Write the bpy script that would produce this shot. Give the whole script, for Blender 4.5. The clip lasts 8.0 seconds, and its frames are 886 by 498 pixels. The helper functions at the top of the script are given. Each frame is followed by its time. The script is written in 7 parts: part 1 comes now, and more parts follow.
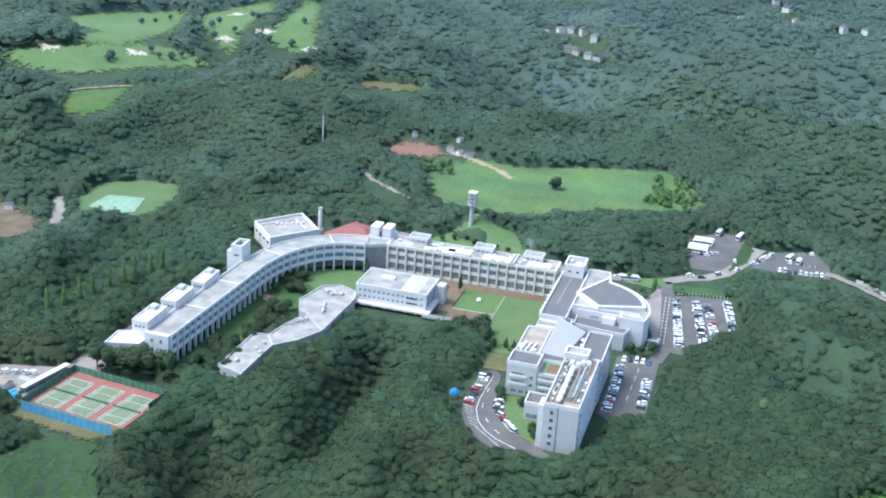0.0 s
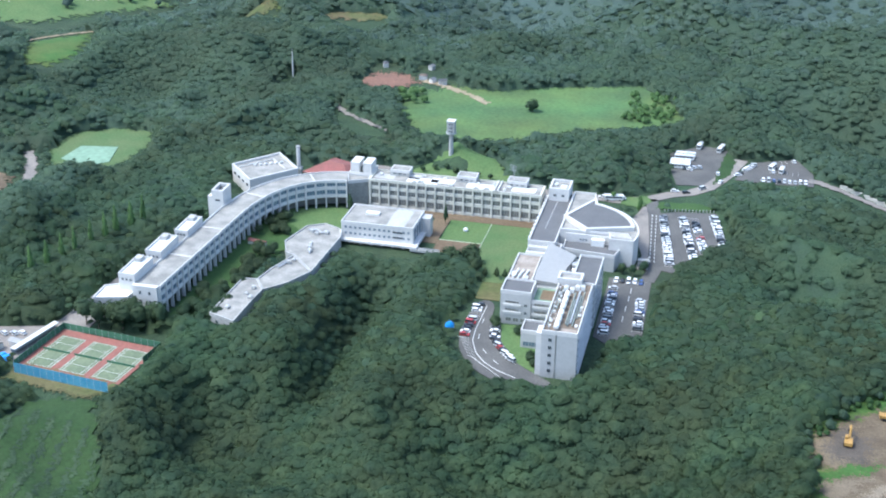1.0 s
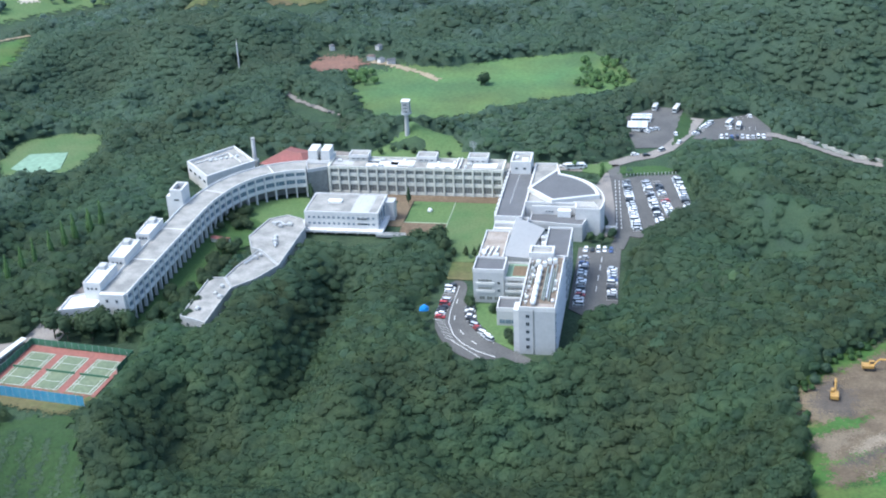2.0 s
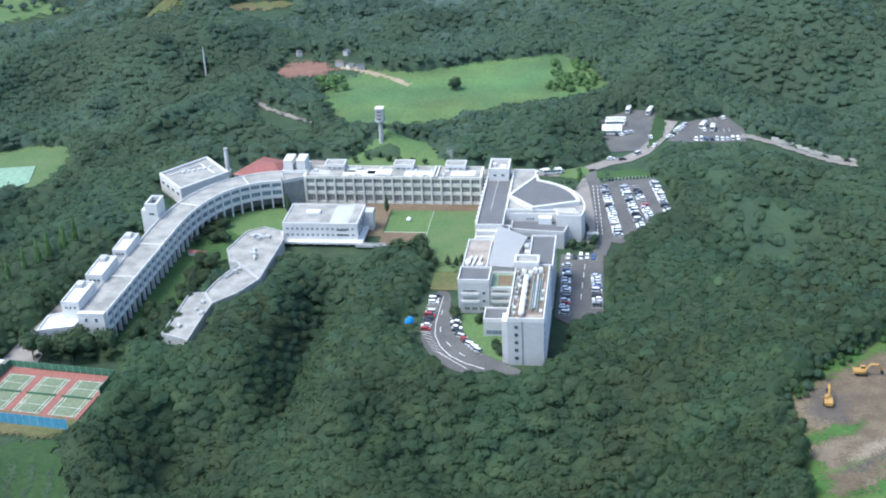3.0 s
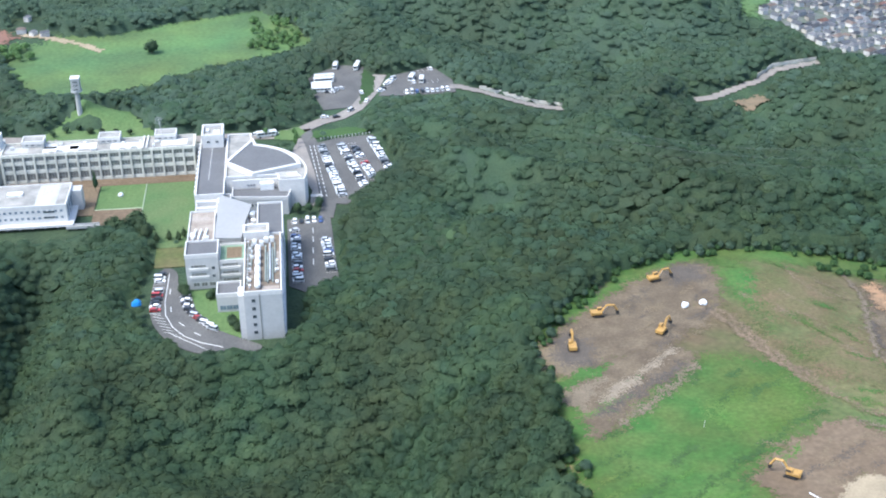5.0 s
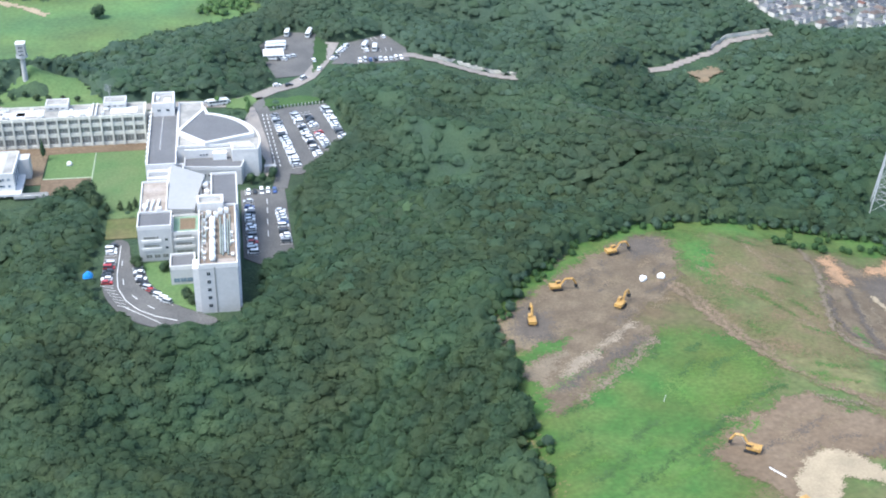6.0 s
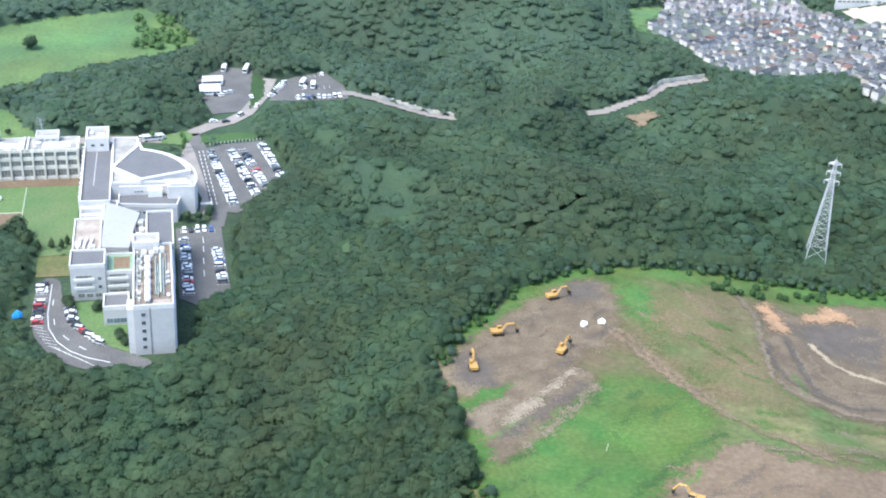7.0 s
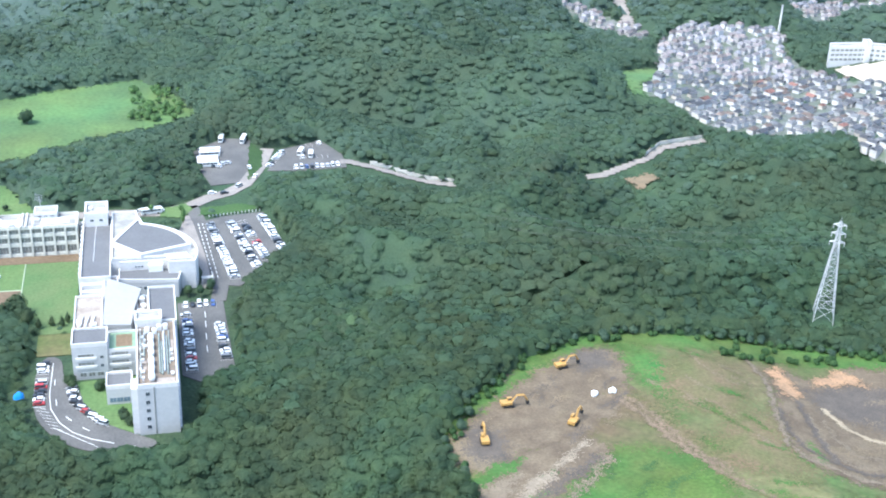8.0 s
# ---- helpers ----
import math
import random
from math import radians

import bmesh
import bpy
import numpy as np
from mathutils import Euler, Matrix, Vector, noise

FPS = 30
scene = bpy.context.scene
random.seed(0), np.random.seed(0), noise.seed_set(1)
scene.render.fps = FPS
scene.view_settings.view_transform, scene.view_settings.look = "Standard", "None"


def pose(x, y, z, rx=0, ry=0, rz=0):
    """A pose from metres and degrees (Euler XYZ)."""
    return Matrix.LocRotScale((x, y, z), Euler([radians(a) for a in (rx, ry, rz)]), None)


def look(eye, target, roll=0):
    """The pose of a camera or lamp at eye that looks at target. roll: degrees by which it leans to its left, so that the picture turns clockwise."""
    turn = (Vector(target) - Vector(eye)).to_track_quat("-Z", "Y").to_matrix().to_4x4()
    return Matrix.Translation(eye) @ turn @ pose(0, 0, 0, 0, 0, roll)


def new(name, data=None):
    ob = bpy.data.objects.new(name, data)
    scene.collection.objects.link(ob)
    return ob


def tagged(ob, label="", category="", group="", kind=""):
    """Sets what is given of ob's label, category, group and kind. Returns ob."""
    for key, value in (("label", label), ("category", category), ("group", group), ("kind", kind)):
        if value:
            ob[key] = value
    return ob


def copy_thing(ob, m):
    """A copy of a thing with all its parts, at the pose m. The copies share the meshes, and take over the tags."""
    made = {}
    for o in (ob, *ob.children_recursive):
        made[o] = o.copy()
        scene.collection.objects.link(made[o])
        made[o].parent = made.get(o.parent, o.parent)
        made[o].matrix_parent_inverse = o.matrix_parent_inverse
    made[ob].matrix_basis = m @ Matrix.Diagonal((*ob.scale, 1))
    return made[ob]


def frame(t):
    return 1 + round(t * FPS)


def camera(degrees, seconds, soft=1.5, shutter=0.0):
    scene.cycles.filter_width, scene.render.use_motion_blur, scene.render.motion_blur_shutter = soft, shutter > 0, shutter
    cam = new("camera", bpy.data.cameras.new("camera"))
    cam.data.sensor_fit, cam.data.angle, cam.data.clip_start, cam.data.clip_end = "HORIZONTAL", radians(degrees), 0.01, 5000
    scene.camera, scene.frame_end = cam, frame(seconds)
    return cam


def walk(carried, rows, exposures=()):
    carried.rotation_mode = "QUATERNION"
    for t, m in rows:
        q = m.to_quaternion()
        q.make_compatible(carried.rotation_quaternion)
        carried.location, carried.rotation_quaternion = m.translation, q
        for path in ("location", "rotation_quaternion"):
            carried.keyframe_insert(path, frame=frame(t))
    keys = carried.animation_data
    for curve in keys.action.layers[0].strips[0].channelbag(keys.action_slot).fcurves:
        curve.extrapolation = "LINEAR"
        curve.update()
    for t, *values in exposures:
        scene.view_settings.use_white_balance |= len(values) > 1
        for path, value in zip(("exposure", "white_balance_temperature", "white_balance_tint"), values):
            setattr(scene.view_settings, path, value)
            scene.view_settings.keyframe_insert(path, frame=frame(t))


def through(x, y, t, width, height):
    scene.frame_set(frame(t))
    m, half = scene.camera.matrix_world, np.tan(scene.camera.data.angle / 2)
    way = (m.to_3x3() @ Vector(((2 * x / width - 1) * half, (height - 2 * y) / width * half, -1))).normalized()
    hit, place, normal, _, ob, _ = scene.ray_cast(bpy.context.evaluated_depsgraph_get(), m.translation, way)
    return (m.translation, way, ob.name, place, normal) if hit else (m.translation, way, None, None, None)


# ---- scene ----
cam = camera(38.0, 8.0, soft=2.0)
PATH = [
    (0, (-0.367, -1.625, 255.773), (-0.846, 0.175, 255.042), 3.7),
    (0.5, (-4.933, 0.441, 256.618), (-5.259, 2.242, 255.812), 3.2),
    (1, (-9.6, 3.031, 256.368), (-10.018, 4.799, 255.531), 0.7),
    (1.5, (-14.115, 5.625, 256.916), (-14.623, 7.38, 256.102), -1.8),
    (2, (-18.15, 7.936, 257.838), (-18.491, 9.701, 256.962), -2.8),
    (2.2, (-19.388, 8.458, 258.684), (-19.679, 10.225, 257.794), -3.5),
    (3.3, (-35.512, 15.555, 261.857), (-35.757, 17.337, 260.981), -2.2),
    (3.5, (-37.417, 17.456, 261.493), (-37.576, 19.251, 260.625), -2.2),
    (4, (-42.569, 22.616, 259.301), (-42.482, 24.396, 258.392), -2.0),
    (4.2, (-43.524, 23.677, 259.422), (-43.375, 25.438, 258.487), -2.4),
    (5.3, (-48.777, 29.509, 260.088), (-48.554, 31.247, 259.124), 0.2),
    (5.5, (-49.732, 30.57, 260.209), (-49.503, 32.305, 259.241), 1.0),
    (6, (-52.262, 33.318, 260.53), (-51.974, 35.021, 259.521), 1.1),
    (6.5, (-53.749, 36.58, 260.364), (-53.347, 38.238, 259.32), 2.5),
    (7, (-55.982, 39.835, 261.323), (-55.581, 41.543, 260.363), 3.6),
    (7.5, (-58.247, 43.733, 262.35), (-57.826, 45.467, 261.447), 4.0),
    (8, (-60.81, 47.225, 263.061), (-60.388, 48.971, 262.182), 2.6),
]
walk(cam, [(t, look(eye, target, roll)) for t, eye, target, roll in PATH], [(0, 1.53, 5650, 4), (2, 1.4, 5650, 4), (3.5, 1.4, 5750, 4), (4.2, 1.45, 5800, 5), (5.5, 1.63, 5880, 6), (6.5, 1.7, 5920, 6), (8, 1.95, 5720, 4)])

# ---- light ----
SUN_AZ, SUN_EL = radians(250), radians(60)  # compass bearing of the sun, and its height
world = bpy.data.worlds.new("sky")
scene.world = world
world.use_nodes = True
sky = world.node_tree.nodes.new("ShaderNodeTexSky")
sky.sky_type, sky.sun_disc, sky.sun_elevation, sky.sun_rotation = "NISHITA", False, SUN_EL, SUN_AZ
sky.dust_density, sky.air_density = 3.0, 1.0
world.node_tree.links.new(sky.outputs[0], world.node_tree.nodes["Background"].inputs[0])
world.node_tree.nodes["Background"].inputs[1].default_value = 0.15
sun = new("sun", bpy.data.lights.new("sun", "SUN"))
sun.data.energy, sun.data.angle, sun.data.color = 1.2, radians(18), (1.0, 0.96, 0.9)
toward = Vector((math.sin(SUN_AZ) * math.cos(SUN_EL), math.cos(SUN_AZ) * math.cos(SUN_EL), math.sin(SUN_EL)))
sun.matrix_world = look(toward * 900, (0, 0, 0))


# ---- materials ----
def mat(name, c1, c2=None, scale=0.3, rough=0.85, bump=0.0, fine=6.0, metal=0.0, island=0.0, each=0.0, patch=0.0, spec=0.3, through=0.0, grit=0.18, tone=0.0):
    """A surface whose colour wanders between c1 and c2 (patches of 1 / scale metres), with finer grain, bump and changes from piece to piece."""
    m = bpy.data.materials.new(name)
    m.use_nodes = True
    n, link = m.node_tree.nodes, m.node_tree.links.new
    b = n["Principled BSDF"]
    b.inputs["Roughness"].default_value, b.inputs["Metallic"].default_value = rough, metal
    b.inputs["Specular IOR Level"].default_value = spec
    c2 = c2 or tuple(v * 0.8 for v in c1)
    where = n.new("ShaderNodeNewGeometry")
    big, small = n.new("ShaderNodeTexNoise"), n.new("ShaderNodeTexNoise")
    big.inputs["Scale"].default_value, big.inputs["Detail"].default_value = scale, 5
    small.inputs["Scale"].default_value, small.inputs["Detail"].default_value = scale * fine, 6
    for tex in (big, small):
        link(where.outputs["Position"], tex.inputs["Vector"])
    ramp = n.new("ShaderNodeMapRange")
    ramp.inputs[1].default_value, ramp.inputs[2].default_value = 0.35, 0.65
    link(big.outputs["Fac"], ramp.inputs[0])
    mix = n.new("ShaderNodeMix")
    mix.data_type = "RGBA"
    mix.inputs[6].default_value, mix.inputs[7].default_value = (*c1, 1), (*c2, 1)
    link(ramp.outputs[0], mix.inputs[0])
    vary = n.new("ShaderNodeHueSaturation")
    link(mix.outputs[2], vary.inputs["Color"])
    grain = n.new("ShaderNodeMapRange")
    grain.inputs[1].default_value, grain.inputs[2].default_value, grain.inputs[3].default_value, grain.inputs[4].default_value = 0.3, 0.7, 1 - grit, 1 + grit
    link(small.outputs["Fac"], grain.inputs[0])
    value = grain.outputs[0]
    source = where.outputs["Random Per Island"] if island else None
    if each:
        source = n.new("ShaderNodeObjectInfo").outputs["Random"]
    if source:
        amount = island or each
        spread = n.new("ShaderNodeMapRange")
        spread.inputs[3].default_value, spread.inputs[4].default_value = 1 - amount, 1 + amount
        link(source, spread.inputs[0])
        times = n.new("ShaderNodeMath")
        times.operation = "MULTIPLY"
        link(value, times.inputs[0]), link(spread.outputs[0], times.inputs[1])
        value = times.outputs[0]
    if tone:
        crown = n.new("ShaderNodeAttribute")
        crown.attribute_name = "tone"
        shade = n.new("ShaderNodeMath")
        shade.operation, shade.inputs[1].default_value, shade.inputs[2].default_value = "MULTIPLY_ADD", tone, 1.0
        link(crown.outputs["Fac"], shade.inputs[0])
        both = n.new("ShaderNodeMath")
        both.operation = "MULTIPLY"
        link(value, both.inputs[0]), link(shade.outputs[0], both.inputs[1])
        value = both.outputs[0]
    if patch:
        wide = n.new("ShaderNodeTexNoise")
        wide.inputs["Scale"].default_value, wide.inputs["Detail"].default_value = patch, 3
        link(where.outputs["Position"], wide.inputs["Vector"])
        hue = n.new("ShaderNodeMapRange")
        hue.inputs[1].default_value, hue.inputs[2].default_value, hue.inputs[3].default_value, hue.inputs[4].default_value = 0.3, 0.7, 0.485, 0.53
        link(wide.outputs["Fac"], hue.inputs[0])
        link(hue.outputs[0], vary.inputs["Hue"])
        # broad lighter and darker patches stand in for shading of the slopes
        dim = n.new("ShaderNodeMapRange")
        dim.inputs[1].default_value, dim.inputs[2].default_value, dim.inputs[3].default_value, dim.inputs[4].default_value = 0.32, 0.68, 0.84, 1.16
        link(wide.outputs["Fac"], dim.inputs[0])
        slope_shade = n.new("ShaderNodeMath")
        slope_shade.operation = "MULTIPLY"
        link(value, slope_shade.inputs[0]), link(dim.outputs[0], slope_shade.inputs[1])
        value = slope_shade.outputs[0]
    link(value, vary.inputs["Value"])
    link(vary.outputs[0], b.inputs["Base Color"])
    if bump:
        relief = n.new("ShaderNodeBump")
        relief.inputs["Strength"].default_value, relief.inputs["Distance"].default_value = min(1, bump), max(0.1, bump)
        link(small.outputs["Fac"], relief.inputs["Height"])
        link(relief.outputs[0], b.inputs["Normal"])
    if through:
        glow, join = n.new("ShaderNodeBsdfTranslucent"), n.new("ShaderNodeMixShader")
        link(vary.outputs[0], glow.inputs["Color"])
        join.inputs[0].default_value = through
        link(b.outputs[0], join.inputs[1]), link(glow.outputs[0], join.inputs[2])
        link(join.outputs[0], n["Material Output"].inputs["Surface"])
    return m


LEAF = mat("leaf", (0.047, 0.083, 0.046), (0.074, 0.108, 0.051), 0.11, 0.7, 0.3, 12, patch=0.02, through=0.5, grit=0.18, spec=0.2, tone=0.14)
# leaf greens step paler and bluer with distance, haze mixed into the base colour
LEAF_HAZE_LOW = mat("leaf_haze_low", (0.060, 0.103, 0.061), (0.083, 0.124, 0.067), 0.09, 0.7, 0.28, 13, patch=0.015, through=0.52, grit=0.15, spec=0.21, tone=0.1)
LEAF_HAZE_MID = mat("leaf_haze_mid", (0.076, 0.126, 0.082), (0.094, 0.142, 0.086), 0.07, 0.7, 0.25, 14, patch=0.012, through=0.54, grit=0.13, spec=0.22, tone=0.08)
LEAF_HAZE_HILL = mat("leaf_haze_hill", (0.094, 0.148, 0.112), (0.110, 0.163, 0.114), 0.05, 0.7, 0.2, 18, patch=0.01, through=0.56, grit=0.1, spec=0.22, tone=0.06)
LEAF_HAZE_FAR = mat("leaf_haze_far", (0.116, 0.178, 0.152), (0.130, 0.190, 0.154), 0.03, 0.7, 0.2, 20, patch=0.008, through=0.58, grit=0.07, spec=0.22, tone=0.05)
LEAF_LIGHT = mat("leaf_light", (0.105, 0.19, 0.060), (0.09, 0.165, 0.06), 0.3, 0.8, 0.4, 6, island=0.2, through=0.35)
LEAF_BUSH = mat("leaf_bush", (0.062, 0.122, 0.038), (0.050, 0.104, 0.038), 0.2, 0.75, 0.3, 8, through=0.45, grit=0.2)
BARK = mat("bark", (0.09, 0.07, 0.05), (0.14, 0.11, 0.08), 1.5)
UNDERGROWTH = mat("undergrowth", (0.026, 0.048, 0.025), (0.042, 0.068, 0.032), 0.08, 0.9, 0.8, 8, patch=0.01)
GRASS = mat("grass", (0.046, 0.096, 0.019), (0.076, 0.112, 0.027), 0.07, 0.9, 0.3, 9, patch=0.03)
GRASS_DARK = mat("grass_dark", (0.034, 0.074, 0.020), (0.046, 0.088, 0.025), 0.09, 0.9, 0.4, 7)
FIELD = mat("field", (0.022, 0.050, 0.014), (0.030, 0.060, 0.018), 0.09, 0.9, 0.5, 7)
LAWN = mat("lawn", (0.074, 0.130, 0.045), (0.096, 0.145, 0.052), 0.06, 0.9, 0.1, 12)
LAWN_WORN = mat("lawn_worn", (0.072, 0.124, 0.045), (0.092, 0.130, 0.052), 0.07, 0.9, 0.1, 12)
MEADOW = mat("meadow", (0.070, 0.096, 0.028), (0.132, 0.106, 0.054), 0.05, 0.9, 0.3, 9, patch=0.02)
DIRT = mat("dirt", (0.118, 0.084, 0.053), (0.152, 0.112, 0.074), 0.06, 0.95, 0.4, 9)
DIRT_GREY = mat("dirt_grey", (0.096, 0.072, 0.047), (0.140, 0.108, 0.070), 0.12, 0.95, 0.5, 9)
DIRT_DARK = mat("dirt_dark", (0.074, 0.062, 0.051), (0.098, 0.081, 0.064), 0.2, 0.95, 0.4, 9)
DIRT_TAN = mat("dirt_tan", (0.172, 0.130, 0.082), (0.140, 0.110, 0.070), 0.2, 0.95, 0.3, 9)
MEADOW_BROWN = mat("meadow_brown", (0.134, 0.100, 0.055), (0.096, 0.098, 0.038), 0.09, 0.95, 0.3, 9)
GRASS_LIGHT = mat("grass_light", (0.064, 0.120, 0.022), (0.082, 0.122, 0.028), 0.08, 0.9, 0.3, 9, patch=0.03)
CLEARING = mat("clearing", (0.096, 0.150, 0.048), (0.064, 0.110, 0.042), 0.03, 0.9, 0.3, 14, patch=0.02)
DIRT_LIGHT = mat("dirt_light", (0.172, 0.136, 0.094), (0.148, 0.118, 0.080), 0.2, 0.95, 0.4, 9)
DIRT_PALE = mat("dirt_pale", (0.31, 0.25, 0.165), (0.24, 0.195, 0.13), 0.15, 0.95, 0.15, 9, grit=0.1)
DIRT_DRY = mat("dirt_dry", (0.25, 0.205, 0.148), (0.185, 0.150, 0.108), 0.3, 0.95, 0.2, 7)
DIRT_BROWN = mat("dirt_brown", (0.165, 0.120, 0.078), (0.138, 0.104, 0.066), 0.1, 0.95, 0.3, 9)
SOIL_ORANGE = mat("soil_orange", (0.33, 0.20, 0.11), (0.24, 0.155, 0.09), 0.2, 0.95, 0.5, 6)
SOIL_RED = mat("soil_red", (0.20, 0.105, 0.075), (0.15, 0.09, 0.065), 0.1, 0.95, 0.4, 6)
ASPHALT = mat("asphalt", (0.082, 0.080, 0.077), (0.112, 0.108, 0.102), 0.08, 0.9, 0.05, 14)
PAVING = mat("paving", (0.19, 0.172, 0.156), (0.24, 0.215, 0.19), 0.1, 0.9, 0.05, 12)
PAINT_LINE = mat("paint_line", (0.72, 0.72, 0.70), (0.6, 0.6, 0.58), 0.5)
WALL_WHITE = mat("wall_white", (0.58, 0.568, 0.545), (0.51, 0.50, 0.485), 0.12, 0.7, 0.0, 9, grit=0.06)
WALL_TILE = mat("wall_tile", (0.435, 0.433, 0.425), (0.40, 0.40, 0.395), 0.06, 0.6, 0.0, 14, grit=0.05)
WALL_CREAM = mat("wall_cream", (0.56, 0.545, 0.48), (0.48, 0.47, 0.41), 0.12, 0.75, 0.03, 9)
# wall grey darkened for the shade of recesses; the tower's joint strip shares it
WALL_SHADE_JOINT = mat("wall_shade_joint", (0.22, 0.225, 0.21), (0.17, 0.175, 0.165), 0.15, 0.8)
CONCRETE = mat("concrete", (0.40, 0.40, 0.385), (0.33, 0.33, 0.32), 0.15, 0.85, 0.05, 9)
ROOF_LIGHT = mat("roof_light", (0.315, 0.302, 0.275), (0.205, 0.20, 0.185), 0.16, 0.85, 0.04, 8)
ROOF_DARK = mat("roof_dark", (0.105, 0.105, 0.108), (0.122, 0.122, 0.125), 0.08, 0.85, 0.0, 12, grit=0.08)
ROOF_BROWN = mat("roof_brown", (0.24, 0.20, 0.165), (0.32, 0.28, 0.24), 0.2, 0.85, 0.04, 8)
ROOF_RUST = mat("roof_rust", (0.20, 0.155, 0.115), (0.14, 0.115, 0.09), 0.35, 0.85, 0.04, 6)
PIPE_GREEN = mat("pipe_green", (0.27, 0.31, 0.28), (0.20, 0.23, 0.21), 0.6, 0.55)
ROOF_PALE = mat("roof_pale", (0.30, 0.298, 0.29), (0.275, 0.275, 0.27), 0.05, 0.6, 0.0, 12, grit=0.04)
ROOF_RED = mat("roof_red", (0.24, 0.088, 0.075), (0.19, 0.078, 0.066), 0.15, 0.7, 0.03, 9)
GLASS = mat("glass", (0.03, 0.04, 0.05), (0.06, 0.075, 0.085), 0.25, 0.15, spec=0.6)
GLASS_PALE = mat("glass_pale", (0.15, 0.155, 0.145), (0.24, 0.24, 0.22), 0.5, 0.2, spec=0.5)
GLASS_BLUE = mat("glass_blue", (0.10, 0.14, 0.19), (0.15, 0.20, 0.25), 0.25, 0.12, spec=0.7)
METAL = mat("metal", (0.62, 0.63, 0.63), (0.5, 0.5, 0.5), 0.6, 0.45, metal=0.4)
STEEL = mat("steel", (0.50, 0.51, 0.52), (0.40, 0.41, 0.42), 0.6, 0.5, metal=0.3)
UNIT_WHITE = mat("unit_white", (0.72, 0.72, 0.70), (0.62, 0.62, 0.60), 0.6, 0.5)
COURT_RED = mat("court_red", (0.25, 0.10, 0.08), (0.21, 0.095, 0.075), 0.12, 0.9)
COURT_GREEN = mat("court_green", (0.150, 0.178, 0.108), (0.122, 0.152, 0.094), 0.1, 0.9)
COURT_PALE = mat("court_pale", (0.20, 0.30, 0.21), (0.17, 0.26, 0.18), 0.05, 0.9)
SCREEN_BLUE = mat("screen_blue", (0.07, 0.24, 0.36), (0.10, 0.28, 0.38), 0.3, 0.8)
SCREEN_GREEN = mat("screen_green", (0.07, 0.17, 0.10), (0.05, 0.13, 0.08), 0.3, 0.8)
TARP_BLUE = mat("tarp_blue", (0.03, 0.22, 0.62), (0.05, 0.32, 0.72), 0.6, 0.5)
MACHINE = mat("machine", (0.44, 0.26, 0.075), (0.30, 0.18, 0.06), 0.9, 0.5)
RUBBER = mat("rubber", (0.02, 0.02, 0.02), (0.03, 0.03, 0.03), 1.0)
BAG = mat("bag", (0.82, 0.82, 0.80), (0.75, 0.75, 0.73), 0.6, 0.8)
SAND = mat("sand", (0.42, 0.38, 0.30), (0.36, 0.32, 0.25), 0.05)
CARS = {n: mat("paint_" + n, c, tuple(v * 0.9 for v in c), 0.5, 0.3, spec=0.6) for n, c in (
    ("white", (0.78, 0.78, 0.78)), ("silver", (0.50, 0.52, 0.54)), ("black", (0.025, 0.025, 0.03)), ("blue", (0.04, 0.08, 0.22)), ("red", (0.35, 0.03, 0.03)), ("grey", (0.16, 0.17, 0.18)))}
HOUSE_ROOFS = [mat("tiles_" + n, c, tuple(v * 0.75 for v in c), 0.3, 0.7, 0.1, 8, each=0.35) for n, c in (("grey", (0.125, 0.127, 0.132)), ("slate", (0.075, 0.078, 0.086)), ("brown", (0.135, 0.105, 0.088)), ("red", (0.20, 0.105, 0.082)))]
HOUSE_WALLS = [mat("render_" + n, c, tuple(v * 0.85 for v in c), 0.3, 0.8, each=0.15) for n, c in (("white", (0.56, 0.54, 0.51)), ("beige", (0.45, 0.41, 0.35)), ("grey", (0.36, 0.365, 0.37)))]


# ---- building blocks ----
def part(name, bm, material, parent=None, label=""):
    """Links a bmesh as one mesh object under a thing or a part."""
    data = bpy.data.meshes.new(name)
    bm.to_mesh(data)
    bm.free()
    return piece(name, data, material, parent, label)


def piece(name, data, material=None, parent=None, label="", m=None):
    """An object on a mesh that may be shared with alike pieces."""
    if material and not data.materials:
        data.materials.append(material)
    ob = new(name, data)
    ob.parent = parent
    if m is not None:
        ob.matrix_basis = m
    return tagged(ob, label)


def thing(name, label, category, group="", kind="", at=(0, 0, 0), turn=0):
    ob = new(name)
    ob.matrix_basis = pose(*at, 0, 0, turn)
    return tagged(ob, label, category, group, kind)


def box(bm, x0, x1, y0, y1, z0, z1):
    p = [bm.verts.new(v) for v in ((x0, y0, z0), (x1, y0, z0), (x1, y1, z0), (x0, y1, z0), (x0, y0, z1), (x1, y0, z1), (x1, y1, z1), (x0, y1, z1))]
    for f in ((3, 2, 1, 0), (4, 5, 6, 7), (0, 1, 5, 4), (1, 2, 6, 5), (2, 3, 7, 6), (3, 0, 4, 7)):
        bm.faces.new([p[i] for i in f])
    return bm


def boxes(*rows):
    bm = bmesh.new()
    for r in rows:
        box(bm, *r)
    return bm


def area(poly):
    return sum(a[0] * b[1] - b[0] * a[1] for a, b in zip(poly, poly[1:] + poly[:1])) / 2


def prism(bm, poly, z0, z1):
    """An upright block over a polygon."""
    poly = list(poly)
    if area(poly) < 0:
        poly.reverse()
    low, top = ([bm.verts.new((p[0], p[1], z)) for p in poly] for z in (z0, z1))
    bm.faces.new(low[::-1])
    bm.faces.new(top)
    for i in range(len(poly)):
        j = (i + 1) % len(poly)
        bm.faces.new((low[i], low[j], top[j], top[i]))
    return bm


